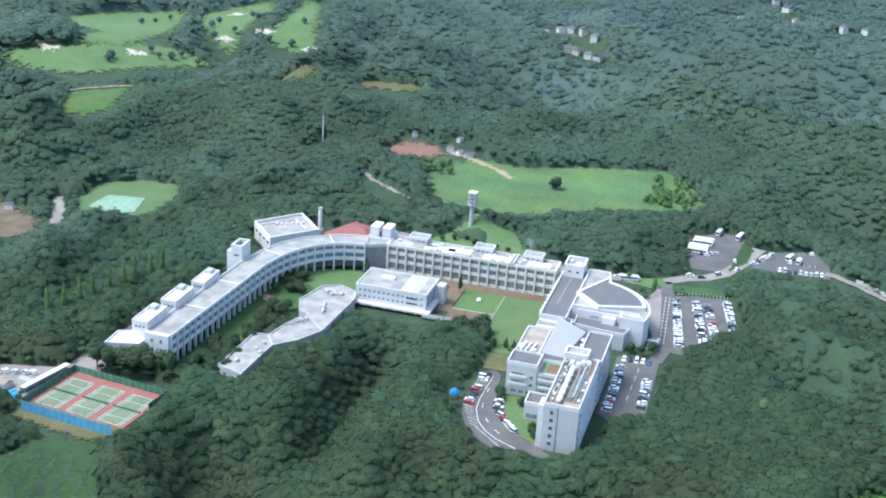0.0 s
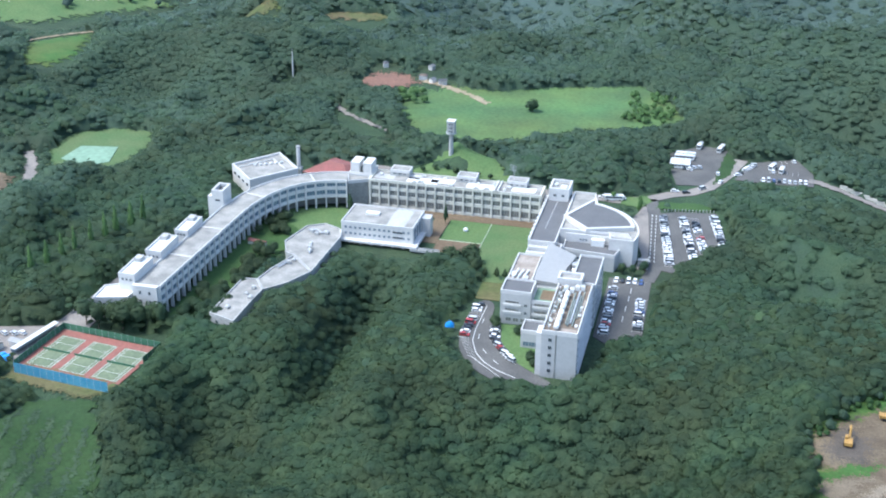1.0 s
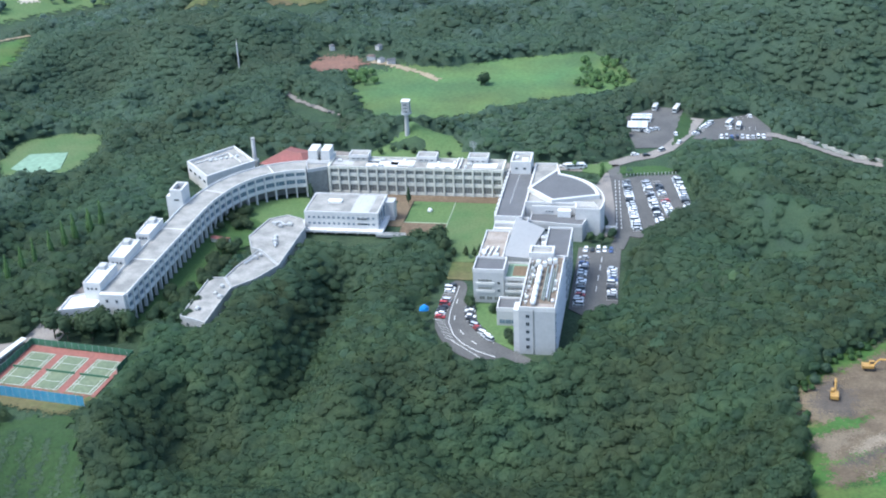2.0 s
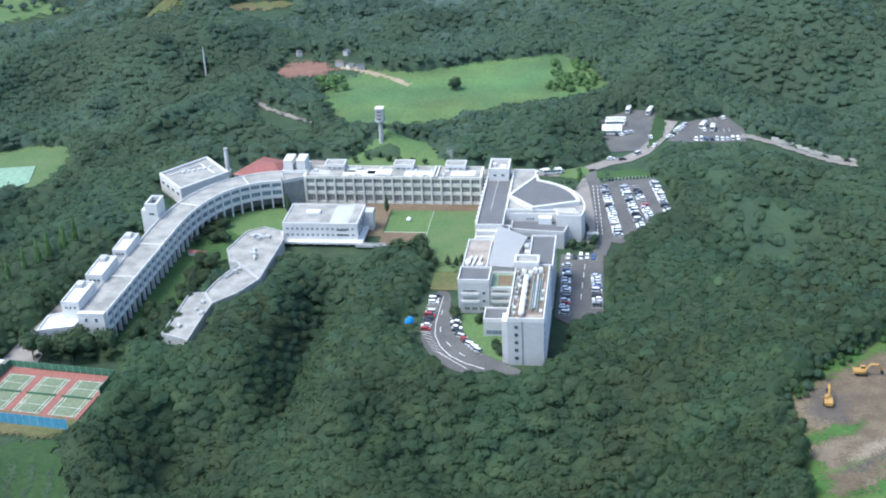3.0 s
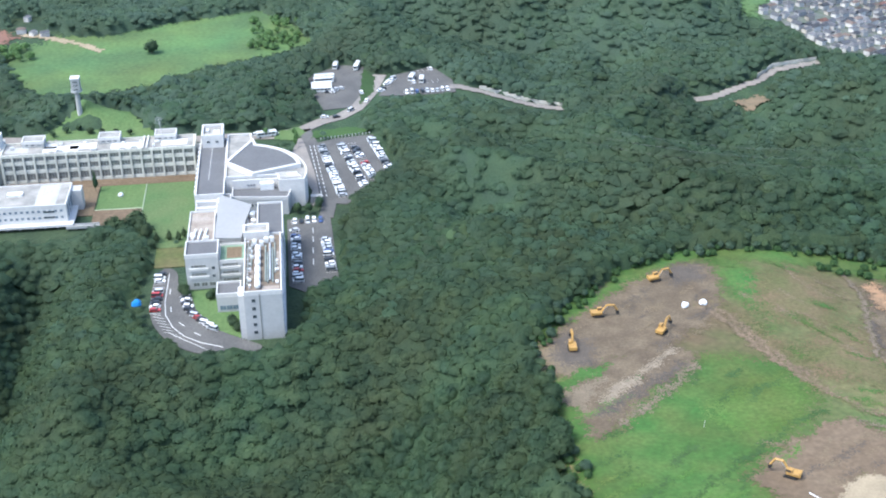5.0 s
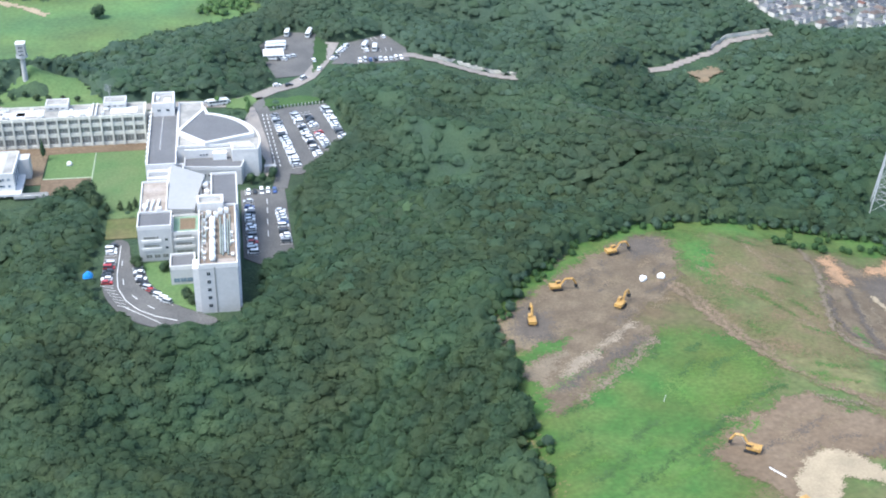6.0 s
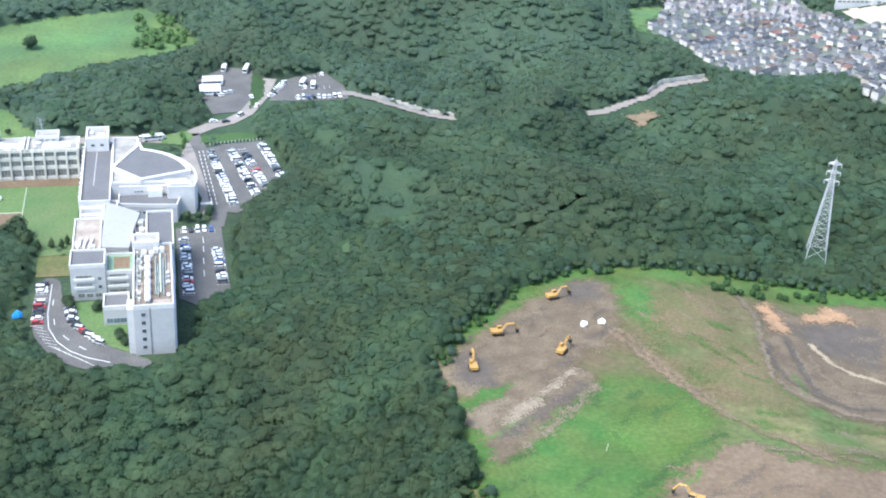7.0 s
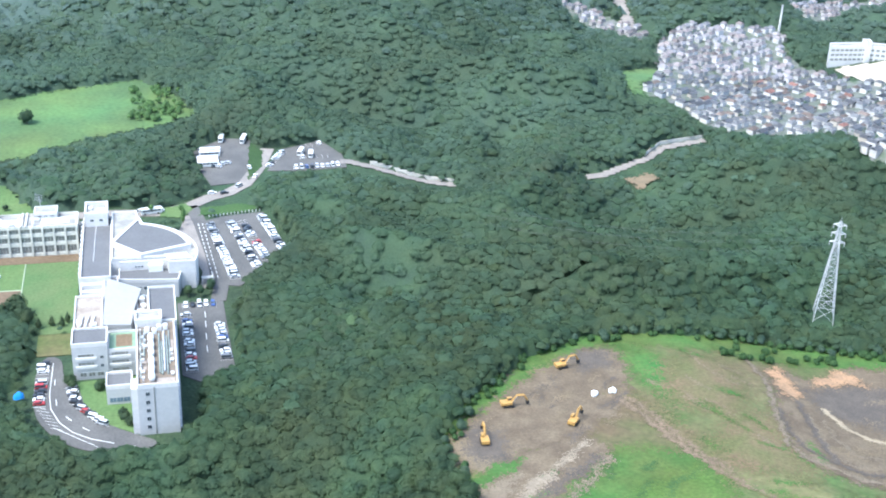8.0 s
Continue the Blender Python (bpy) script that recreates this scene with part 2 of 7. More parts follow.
def inset(poly, d):
    """The polygon moved inwards by d."""
    poly = list(poly)
    if area(poly) < 0:
        poly.reverse()
    out = []
    for a, b, c in zip(poly[-1:] + poly[:-1], poly, poly[1:] + poly[:1]):
        u, v = (Vector(b) - Vector(a)).to_2d().normalized(), (Vector(c) - Vector(b)).to_2d().normalized()
        n1, n2 = Vector((-u.y, u.x)), Vector((-v.y, v.x))
        k = (n1 + n2) / max(0.3, 1 + n1.dot(n2))
        out.append((b[0] + k.x * d, b[1] + k.y * d))
    return out


def rim(bm, poly, width, z0, z1):
    """A low wall of that width along the inside of a polygon's edge."""
    poly = list(poly)
    if area(poly) < 0:
        poly.reverse()
    inner = inset(poly, width)
    ring = [[bm.verts.new((p[0], p[1], z)) for p in pts] for pts in (poly, inner) for z in (z0, z1)]
    o0, o1, i0, i1 = ring
    for a in range(len(poly)):
        b = (a + 1) % len(poly)
        bm.faces.new((o0[a], o0[b], o1[b], o1[a]))
        bm.faces.new((i0[b], i0[a], i1[a], i1[b]))
        bm.faces.new((o1[a], o1[b], i1[b], i1[a]))
        bm.faces.new((o0[b], o0[a], i0[a], i0[b]))
    return bm


def rod(bm, a, b, r, sides=6, r2=None):
    """A round bar from a to b."""
    a, b = Vector(a), Vector(b)
    turn = (b - a).to_track_quat("Z", "Y").to_matrix()
    rings = [[bm.verts.new(p + turn @ Vector((math.cos(k * math.tau / sides) * w, math.sin(k * math.tau / sides) * w, 0))) for k in range(sides)] for p, w in ((a, r), (b, r if r2 is None else r2))]
    for k in range(sides):
        j = (k + 1) % sides
        bm.faces.new((rings[0][k], rings[0][j], rings[1][j], rings[1][k]))
    bm.faces.new(rings[0][::-1])
    bm.faces.new(rings[1])
    return bm


def rect(x0, x1, y0, y1):
    return [(x0, y0), (x1, y0), (x1, y1), (x0, y1)]


def sheet_mesh(name, verts, faces, smooth_shade=False):
    """A mesh from number arrays of places and triangles or quads."""
    data = bpy.data.meshes.new(name)
    verts, faces = np.asarray(verts, np.float32), np.asarray(faces, np.int32)
    k = faces.shape[1]
    data.vertices.add(len(verts))
    data.vertices.foreach_set("co", verts.ravel())
    data.loops.add(faces.size)
    data.loops.foreach_set("vertex_index", faces.ravel())
    data.polygons.add(len(faces))
    data.polygons.foreach_set("loop_start", np.arange(0, faces.size, k, dtype=np.int32))
    if smooth_shade:
        data.polygons.foreach_set("use_smooth", np.ones(len(faces), bool))
    data.update(calc_edges=True)
    return data


def inside(poly, x, y):
    """Which of the points lie in the polygon."""
    x, y = np.asarray(x, float), np.asarray(y, float)
    hit = np.zeros(x.shape, bool)
    for (x1, y1), (x2, y2) in zip(poly, poly[1:] + poly[:1]):
        if y1 != y2:
            hit ^= ((y1 > y) != (y2 > y)) & (x < (x2 - x1) * (y - y1) / (y2 - y1) + x1)
    return hit


def smooth(v, a, b):
    """0 below a, 1 above b, smooth between."""
    u = np.clip((np.asarray(v, float) - a) / (b - a), 0, 1)
    return u * u * (3 - 2 * u)


GRID = np.random.default_rng(11).uniform(0, 1, (97, 97))


def drift(x, y, size):
    """Smooth uneven values from 0 to 1 over the land, with humps of the given size."""
    x, y = np.asarray(x, float) / size + 400, np.asarray(y, float) / size + 400
    i, j = np.floor(x).astype(int), np.floor(y).astype(int)
    u, v = x - i, y - j
    u, v = u * u * (3 - 2 * u), v * v * (3 - 2 * v)
    g = lambda a, b: GRID[a % 97, b % 97]
    return (g(i, j) * (1 - u) + g(i + 1, j) * u) * (1 - v) + (g(i, j + 1) * (1 - u) + g(i + 1, j + 1) * u) * v


# level ground: x0, x1, y0, y1
LEVEL = ((-305, -5, 425, 640), (-312, -222, 378, 430), (15, 262, 225, 468), (-46, 102, 640, 724), (165, 243, 648, 684), (-262, -36, 690, 828),
         (-388, -332, 592, 662), (-442, -370, 505, 612), (245, 425, 640, 912), (258, 300, 895, 1000), (435, 555, 928, 1000), (388, 488, 752, 835),
         (222, 268, 742, 816), (-502, -456, 752, 846), (-640, -396, 846, 1226), (-330, -280, 930, 960), (-306, -290, 770, 790))


def relief(x, y):
    """Ridges and hollows of the wooded hills, which run out towards the level ground."""
    free = np.ones(np.shape(x))
    for x0, x1, y0, y1 in LEVEL:
        gap = np.hypot(np.maximum(0, np.maximum(x0 - x, x - x1)), np.maximum(0, np.maximum(y0 - y, y - y1)))
        free = free * smooth(gap, 2, 34)
    u, v = 0.84 * x - 0.54 * y, 0.54 * x + 0.84 * y
    crest = lambda size, shift: 1 - abs(2 * drift(u * 0.6 + shift, v, size) - 1)
    near = 32 * (crest(56, 0) - 0.6) + 11 * (crest(27, 300) - 0.55)
    far = 34 * (crest(120, 70) - 0.55) + 12 * (crest(50, 500) - 0.5)
    k = smooth(y, 760, 950)
    return free * (near * (1 - k) + far * k) * (0.55 + 0.45 * smooth(y, 400, 470))


def ground_z(x, y):
    """Height of the land: a level campus, a fall to the south, a ravine, the raised works in the east, hills all round."""
    x, y = np.asarray(x, float), np.asarray(y, float)
    z = -20 * smooth(432 - y, 0, 70) * smooth(x, -222, -190)
    z = z - 17 * np.exp(-((x + 158) / 13) ** 2) * smooth(y, 380, 430) * (1 - smooth(y, 490, 525))
    z = z - 8 * smooth(378 - y, 0, 40) * (1 - smooth(x, -222, -190))
    east = smooth(x, -32, 34) * (1 - smooth(y, 440, 560))
    site = 16 + 0.09 * np.clip(400 - y, -60, 160) - 10 * smooth(x, 120, 200)
    z = z * (1 - east) + site * east
    rough = np.clip(smooth(y, 830, 960) + smooth(-x, 410, 500) + smooth(x, 30, 110) * smooth(y, 500, 600), 0, 1)
    hills = 9 * np.sin(x / 97 + 1) * np.sin(y / 131) + 5 * np.sin(x / 53 + y / 71) + 4 * np.sin(x / 37 - y / 45)
    return z + rough * hills + relief(x, y)


def patch(name, poly, material, lift, label, category, cell=1.5, wander=1.0, ragged=0.0):
    """A sheet of another surface laid over the land inside a polygon, with an uneven edge."""
    xs, ys = [p[0] for p in poly], [p[1] for p in poly]
    nx, ny = int((max(xs) - min(xs) + 6) / cell) + 2, int((max(ys) - min(ys) + 6) / cell) + 2
    gx, gy = np.meshgrid(min(xs) - 3 + cell * np.arange(nx), min(ys) - 3 + cell * np.arange(ny), indexing="ij")
    cx, cy = gx[:-1, :-1] + cell / 2, gy[:-1, :-1] + cell / 2
    wx = cx + wander * (np.sin(cy * 0.61 + cx * 0.13) + 0.7 * np.sin(cy * 1.7 + 2) + 0.5 * np.sin(cx * 2.9 + cy * 2.3))
    wy = cy + wander * (np.sin(cx * 0.57 + 1.3) + 0.7 * np.sin(cx * 1.9 + cy * 0.3) + 0.5 * np.sin(cy * 3.1 - cx * 2.1))
    if ragged:
        speck = np.random.default_rng(len(name) * 7 + len(poly))
        wx, wy = (w + speck.normal(0, ragged, w.shape) for w in (wx, wy))
    keep = inside(poly, wx, wy)
    index = np.arange(nx * ny).reshape(nx, ny)
    faces = np.stack([index[:-1, :-1], index[1:, :-1], index[1:, 1:], index[:-1, 1:]], -1)[keep]
    used = np.unique(faces)
    if not len(used):
        return None
    back = np.full(nx * ny, -1)
    back[used] = np.arange(len(used))
    x, y = gx.ravel()[used], gy.ravel()[used]
    z = ground_z(x, y) + lift
    return tagged(piece(name, sheet_mesh(name, np.stack([x, y, z], -1), back[faces], True), material), label, category, kind="structure")


def level(name, poly, material, z, label, category, thick=0.25):
    """A level slab with a straight edge, such as a car park."""
    return tagged(part(name, prism(bmesh.new(), poly, z - thick, z), material), label, category, kind="structure")


def band(points, width):
    """The polygon of a strip along a line of points."""
    left, right = [], []
    for i, p in enumerate(points):
        a, b = Vector(points[max(0, i - 1)]), Vector(points[min(len(points) - 1, i + 1)])
        u = (b - a).normalized()
        left.append((p[0] - u.y * width / 2, p[1] + u.x * width / 2))
        right.append((p[0] + u.y * width / 2, p[1] - u.x * width / 2))
    return left + right[::-1]


# ---- land ----
def axis(parts):
    return np.unique(np.concatenate([np.arange(a, b, s) for a, b, s in parts]).astype(float))


gx = axis([(-4000, -800, 160), (-800, -300, 12), (-300, 260, 5), (260, 620, 12), (620, 4001, 160)])
gy = axis([(-1500, 200, 60), (200, 560, 5), (560, 1300, 12), (1300, 1900, 25), (1900, 4801, 160)])
mx, my = np.meshgrid(gx, gy, indexing="ij")
index = np.arange(mx.size).reshape(mx.shape)
faces = np.stack([index[:-1, :-1], index[1:, :-1], index[1:, 1:], index[:-1, 1:]], -1).reshape(-1, 4)
ground = piece("ground", sheet_mesh("ground", np.stack([mx.ravel(), my.ravel(), ground_z(mx, my).ravel() - 0.3], -1), faces, True), UNDERGROWTH)
tagged(ground, "hilly green land covered with dark undergrowth", "ground", kind="structure")

CLEAR = []  # polygons on which no wood grows


def clear(poly, tall=0.0):
    """Keeps trees off a polygon, and off the strip in front of it from which they would hide it from the air."""
    CLEAR.append(poly)
    cy = sum(p[1] for p in poly) / len(poly)
    for k in ((0.2, 0.4, 0.6, 0.8, 1.0) if tall else ()):
        CLEAR.append([(p[0] * (1 - k * tall / 430), p[1] - k * tall * cy / 430) for p in poly])
    return poly


# the works in the east
patch("meadow", clear([(165, 462), (101, 466), (72, 450), (44, 422), (26, 395), (27, 371), (25, 349), (23, 325), (25, 306), (24, 270), (60, 225), (150, 225), (260, 330), (245, 440), (200, 452)]), MEADOW, 0.0, "rough green grass with bare brownish spots on the slope", "meadow")


def soil(name, poly, material, lift, label, category="bare earth", ragged=1.5, cell=0.42, wander=1.0):
    """Loose ground whose edge crumbles into its surroundings."""
    return patch(name, poly, material, lift, label, category, cell, wander, ragged)


soil("grass_slope", [(27, 371), (44, 372), (36, 345), (40, 333), (60, 360), (82, 380), (108, 372), (112, 350), (95, 328), (72, 308), (82, 290), (60, 262), (24, 280), (25, 340)], GRASS, 0.08, "bright green weedy slope below the earthworks", "grass", 2.2, 0.55)
soil("grass_edge", [(28, 392), (44, 412), (72, 440), (101, 458), (130, 452), (165, 448), (165, 462), (101, 468), (72, 453), (44, 426), (25, 395)], GRASS, 0.09, "strip of bright green weeds along the edge of the wood", "grass", 1.6, 0.55)
soil("grass_edge", [(150, 449), (165, 443), (200, 437), (238, 430), (246, 441), (200, 454), (163, 463), (148, 461)], GRASS, 0.11, "strip of bright green weeds between the wood and the hollow", "grass", 1.8, 0.55)
soil("grass_tongue", [(110, 459), (120, 456), (121, 440), (117, 421), (112, 405), (109, 421), (108, 441)], GRASS, 0.10, "tongue of bright green weeds between the bare grounds", "grass", 1.8)
soil("earth_pad", [(28, 391), (40, 407), (60, 428), (83, 447), (100, 456), (107, 450), (106, 437), (101, 418), (94, 406), (85, 399), (72, 388), (50, 382), (44, 374), (36, 375), (29, 381)], DIRT_GREY, 0.16, "levelled grey-brown earth with tyre marks", ragged=1.2, cell=0.6)
soil("earth_strip", [(29, 364), (45, 373), (50, 382), (74, 392), (80, 379), (59, 360), (44, 343), (37, 333), (33, 337), (34, 350)], DIRT_GREY, 0.18, "strip of turned grey-brown earth", ragged=1.2)
soil("grass_tongue", [(24, 363), (34, 372), (40, 376), (48, 379.5), (48, 374), (39, 369), (29, 363)], GRASS, 0.21, "tongue of bright green weeds between the bare grounds", "grass", 0.9)
soil("pad_rim", [(27.8, 393), (35, 403), (33, 386), (40, 376), (34, 372), (27.8, 379)], DIRT_TAN, 0.20, "tan crumbling rim of the levelled earth", ragged=1.4)
soil("damp_ground", [(89, 452), (103, 454), (102, 439), (87, 434)], DIRT_DARK, 0.20, "dark damp ground on the levelled earth", ragged=2.0)
soil("damp_ground", [(34, 397), (41, 404), (47, 395), (45, 380), (39, 377), (32, 382)], DIRT_DARK, 0.205, "dark damp ground on the levelled earth", ragged=1.8)
soil("spoil_fan", [(28.7, 361.6), (40, 367), (44.7, 371.7), (46, 369), (40, 359), (34, 349.6), (32, 353)], DIRT_LIGHT, 0.24, "tan fan of dry spoil at the edge of the pad", ragged=0.9, cell=0.35)
soil("spoil_strip", [(41, 355), (46, 363), (56, 370), (57, 365), (48.5, 359), (42, 353.4)], DIRT_DRY, 0.26, "pale strip of dry spoil on the dark earth", ragged=1.0, cell=0.32, wander=0.6)
soil("spoil_strip", [(57, 370.6), (65, 379), (72.5, 385.7), (75.6, 388), (72.6, 383), (64.4, 375), (59.6, 370)], DIRT_DRY, 0.26, "pale strip of dry spoil on the dark earth", ragged=0.9, cell=0.32, wander=0.6)
soil("spoil_edge", band([(43.5, 341), (58, 353), (72, 366.6), (78.7, 377)], 2.4), DIRT_LIGHT, 0.25, "light brown edge of the turned earth", ragged=1.0, cell=0.35)
soil("damp_strip", band([(37.6, 346), (50, 355.7), (65, 367.7), (75, 375.6)], 3.0), DIRT_DARK, 0.23, "dark damp strip of turned earth", ragged=1.1, cell=0.35)
soil("earth_terrace", [(75, 308), (91, 323), (113, 335), (123, 322), (134, 318), (160, 314), (152, 298), (127, 299), (115, 297), (106, 304), (94, 292), (89, 279), (83, 290), (75, 303)], DIRT, 0.20, "wide terrace of bare brown earth", ragged=0.8, cell=0.5)
soil("haul_road", [(92, 290), (99, 300), (109, 304), (116, 298), (120, 288), (126, 276), (134, 262), (129, 260), (120, 277), (115, 287), (107, 290), (102, 283), (96, 262), (88, 262), (89, 280)], DIRT_PALE, 0.28, "pale sandy haul road on the earthworks", "dirt road", 0.5, 0.35, 0.5)
soil("excavation", [(164, 438), (180, 427), (200, 438), (226, 428), (190, 346), (160, 347), (145, 357), (143, 374), (152, 402)], DIRT_GREY, 0.20, "wide dug-out hollow of dark grey earth", ragged=1.5, cell=0.6)
soil("pit_floor", [(170, 417), (193, 423), (209, 415), (191, 384), (170, 399)], DIRT_DARK, 0.24, "dark floor of the dug-out hollow", ragged=2.4, cell=0.5)
soil("orange_soil", [(164, 435), (169.5, 438), (169, 429), (168.3, 419), (166, 411), (160, 411), (162, 425)], SOIL_ORANGE, 0.4, "freshly dug orange soil at the rim of the hollow", ragged=1.1, cell=0.4)
soil("orange_soil", [(175, 423), (187, 431), (197, 436), (199, 427), (201, 421), (193, 424), (182, 422)], SOIL_ORANGE, 0.4, "freshly dug orange soil at the rim of the hollow", ragged=1.1, cell=0.4)
soil("pit_track", band([(171, 403), (172, 388), (177, 381), (187, 375), (200, 371)], 2.4), DIRT_PALE, 0.36, "narrow pale track through the hollow", "dirt road", 0.35, 0.35, 0.3)
# flat bands of paler and darker earth colour; no steps are built
for line, w, material, text in (
        ([(158.6, 444), (158, 424), (148, 395), (142, 375), (143.4, 365.6), (149.5, 359), (158, 351), (170, 349), (190, 347)], 1.8, DIRT_LIGHT, "light crumbled rim of the dug-out hollow"),
        ([(163, 408), (156, 379), (154, 363), (160, 355), (175, 356), (192, 354)], 2.2, DIRT_DARK, "dark band in the side of the hollow"),
        ([(161.4, 397), (158, 380), (154.5, 367), (160.4, 359), (176, 361)], 1.3, DIRT_LIGHT, "light band in the side of the hollow"),
        ([(152, 402), (147, 384), (147, 371), (153, 362)], 1.6, DIRT_DARK, "dark band in the side of the hollow"),
        ([(166, 395), (163, 380), (165, 368), (178, 366), (192, 363)], 1.4, DIRT_LIGHT, "light band in the side of the hollow")):
    soil("pit_ledge", band(line, w), material, 0.30 + 0.01 * w, text, ragged=0.5, cell=0.35, wander=0.5)
for off, w in ((-1.3, 2.4), (1.6, 2.0)):
    soil("works_track", band([(93 + off, 418 + off), (99.4 + off, 405 + off), (103 + off, 385.5), (106.4 + off, 373), (110.4 + off, 363), (114.3 + off, 353.5), (122 + off, 340), (138, 322 + off)], w), DIRT_BROWN, 0.23, "brown wheel track between the works", "dirt road", 0.7, 0.35, 0.6)
soil("worn_ground", [(93, 420), (101, 406), (104, 386), (108, 372), (116, 352), (126, 335), (142, 320), (146, 328), (128, 345), (118, 362), (111, 384), (106, 406), (98, 420)], MEADOW_BROWN, 0.20, "worn brownish ground along the track", ragged=2.6, cell=0.5)
soil("worn_ground", [(118, 362), (130, 350), (142, 352), (142, 372), (148, 394), (140, 402), (126, 388), (116, 378)], MEADOW_BROWN, 0.125, "worn brownish ground with thin grass", ragged=4.0, cell=0.55)
soil("worn_ground", [(112, 412), (124, 396), (136, 400), (145, 415), (150, 436), (138, 446), (126, 440), (118, 428)], MEADOW_BROWN, 0.12, "worn brownish ground with thin grass", ragged=4.0, cell=0.55)
soil("grass_bank", [(110, 362), (130, 352), (142, 342), (175, 338), (175, 322), (140, 327), (120, 340)], MEADOW, 0.24, "sparse green bank between the terraces", "grass", 2.0, 0.5)
soil("light_grass", [(71, 339), (76.5, 350), (87, 357), (100, 362.7), (107.6, 356), (104, 343), (98, 333), (84, 330)], GRASS_LIGHT, 0.12, "fresh yellowish green grass on the slope", "grass", 2.6, 0.5)
soil("ditch", band([(45, 293), (55, 300.5), (67, 310), (81, 321), (95, 332)], 1.4), GRASS_DARK, 0.16, "narrow dark weedy ditch across the slope", "ditch", 0.7, 0.35)

# streaks left by wheels and blades, lighter and darker spots
spots = np.random.default_rng(17)


def streaks(count, x0, x1, y0, y1, turn, material, name, label, category, lift, long=(6, 16), wide=(0.5, 1.3), bend=4.0):
    """Short curved strips scattered over part of the works, all running much the same way."""
    for k in range(count):
        x, y, a = spots.uniform(x0, x1), spots.uniform(y0, y1), radians(turn + spots.normal(0, 14))
        n, c = spots.uniform(*long), spots.uniform(-1, 1) * bend
        line = [(x + math.cos(a) * n * (u - 0.5) - math.sin(a) * c * (u - 0.5) ** 2, y + math.sin(a) * n * (u - 0.5) + math.cos(a) * c * (u - 0.5) ** 2) for u in (0, 0.25, 0.5, 0.75, 1)]
        soil(name, band(line, spots.uniform(*wide)), material, lift + 0.003 * k, label, category, 0.8, 0.4, 0.4)


for count, x0, x1, y0, y1, turn, material, name, label, category, lift in (
        (12, 42, 96, 390, 440, 48, DIRT_TAN, "dry_streak", "lighter streak of dry earth", "bare earth", 0.24),
        (12, 42, 98, 388, 446, 52, DIRT_DARK, "wheel_mark", "dark wheel mark in the earth", "bare earth", 0.24),
        (9, 84, 130, 300, 326, 25, DIRT_TAN, "dry_streak", "lighter streak of dry earth", "bare earth", 0.25),
        (7, 84, 130, 298, 324, 30, DIRT_DARK, "wheel_mark", "dark wheel mark in the earth", "bare earth", 0.25),
        (12, 110, 150, 375, 445, 118, DIRT_TAN, "dry_streak", "lighter streak of dry earth", "bare earth", 0.16),
        (14, 108, 155, 365, 455, 118, GRASS, "weeds", "streak of bright green weeds", "grass", 0.2),
        (10, 120, 175, 322, 350, -15, DIRT_LIGHT, "dry_streak", "lighter streak of dry earth", "bare earth", 0.3),
        (8, 120, 175, 322, 350, -15, GRASS, "weeds", "streak of bright green weeds", "grass", 0.3),
        (22, 32, 105, 285, 372, 38, GRASS_DARK, "weeds", "streak of darker green weeds", "grass", 0.14),
        (16, 32, 105, 285, 368, 38, GRASS_LIGHT, "weeds", "streak of fresh yellowish green grass", "grass", 0.16),
        (10, 160, 205, 360, 415, -10, DIRT_TAN, "dry_streak", "lighter streak of dry earth", "bare earth", 0.27)):
    streaks(count, x0, x1, y0, y1, turn, material, name, label, category, lift, wide=(0.7, 2.2) if category == "grass" else (0.5, 1.3))

# clearing, fields and golf course in the distance
patch("clearing", clear([(-198, 712), (-206, 735), (-208, 772), (-190, 795), (-161, 790), (-123, 809), (-70, 827), (-51, 800), (-39, 763), (-60, 746), (-77, 740), (-113, 721), (-127, 707), (-160, 697), (-186, 700)], 8), CLEARING, 0.1, "large light green grass clearing on the hill", "grass", 1.3, 1.6, 0.8)
patch("track", clear(band([(-162, 765), (-176, 779), (-197, 793), (-212, 800)], 5), 8), DIRT_PALE, 0.3, "pale dirt track at the edge of the clearing", "dirt road", 2, 0.8)
patch("red_soil", clear([(-257, 787), (-246, 812), (-228, 812), (-215, 795), (-224, 783), (-244, 780)], 8), SOIL_RED, 0.2, "heap of bare reddish soil", "bare earth", 1.0, 2, 2.0)
patch("footpath", clear(band([(-253, 739), (-248, 730), (-240, 722), (-227, 712), (-210, 700)], 3.4), 20), PAVING, 0.2, "narrow pale path up the hillside", "path", 1.5, 0.4)
patch("scrub", clear([(-212, 742), (-222, 770), (-214, 788), (-202, 780), (-198, 745), (-202, 722)]), CLEARING, 0.05, "light green scrub on the hillside", "scrub", 1.5, 2, 2.0)
for poly in ([(-600, 862), (-557, 906), (-505, 965), (-462, 955), (-492, 915), (-525, 858), (-560, 845)], [(-640, 1005), (-614, 1071), (-573, 1128), (-523, 996), (-533, 933), (-562, 909), (-568, 952)],
             [(-556, 1114), (-511, 1200), (-496, 1161), (-480, 1063), (-459, 982), (-483, 1003), (-510, 1042)], [(-460, 1051), (-456, 1083), (-490, 1225), (-470, 1225), (-408, 1048), (-396, 1027), (-411, 1015), (-442, 1029)]):
    patch("fairway", clear(poly, 17), LAWN, 0.3, "long light green fairway of a golf course", "fairway", 2.0, 3, 2.0)
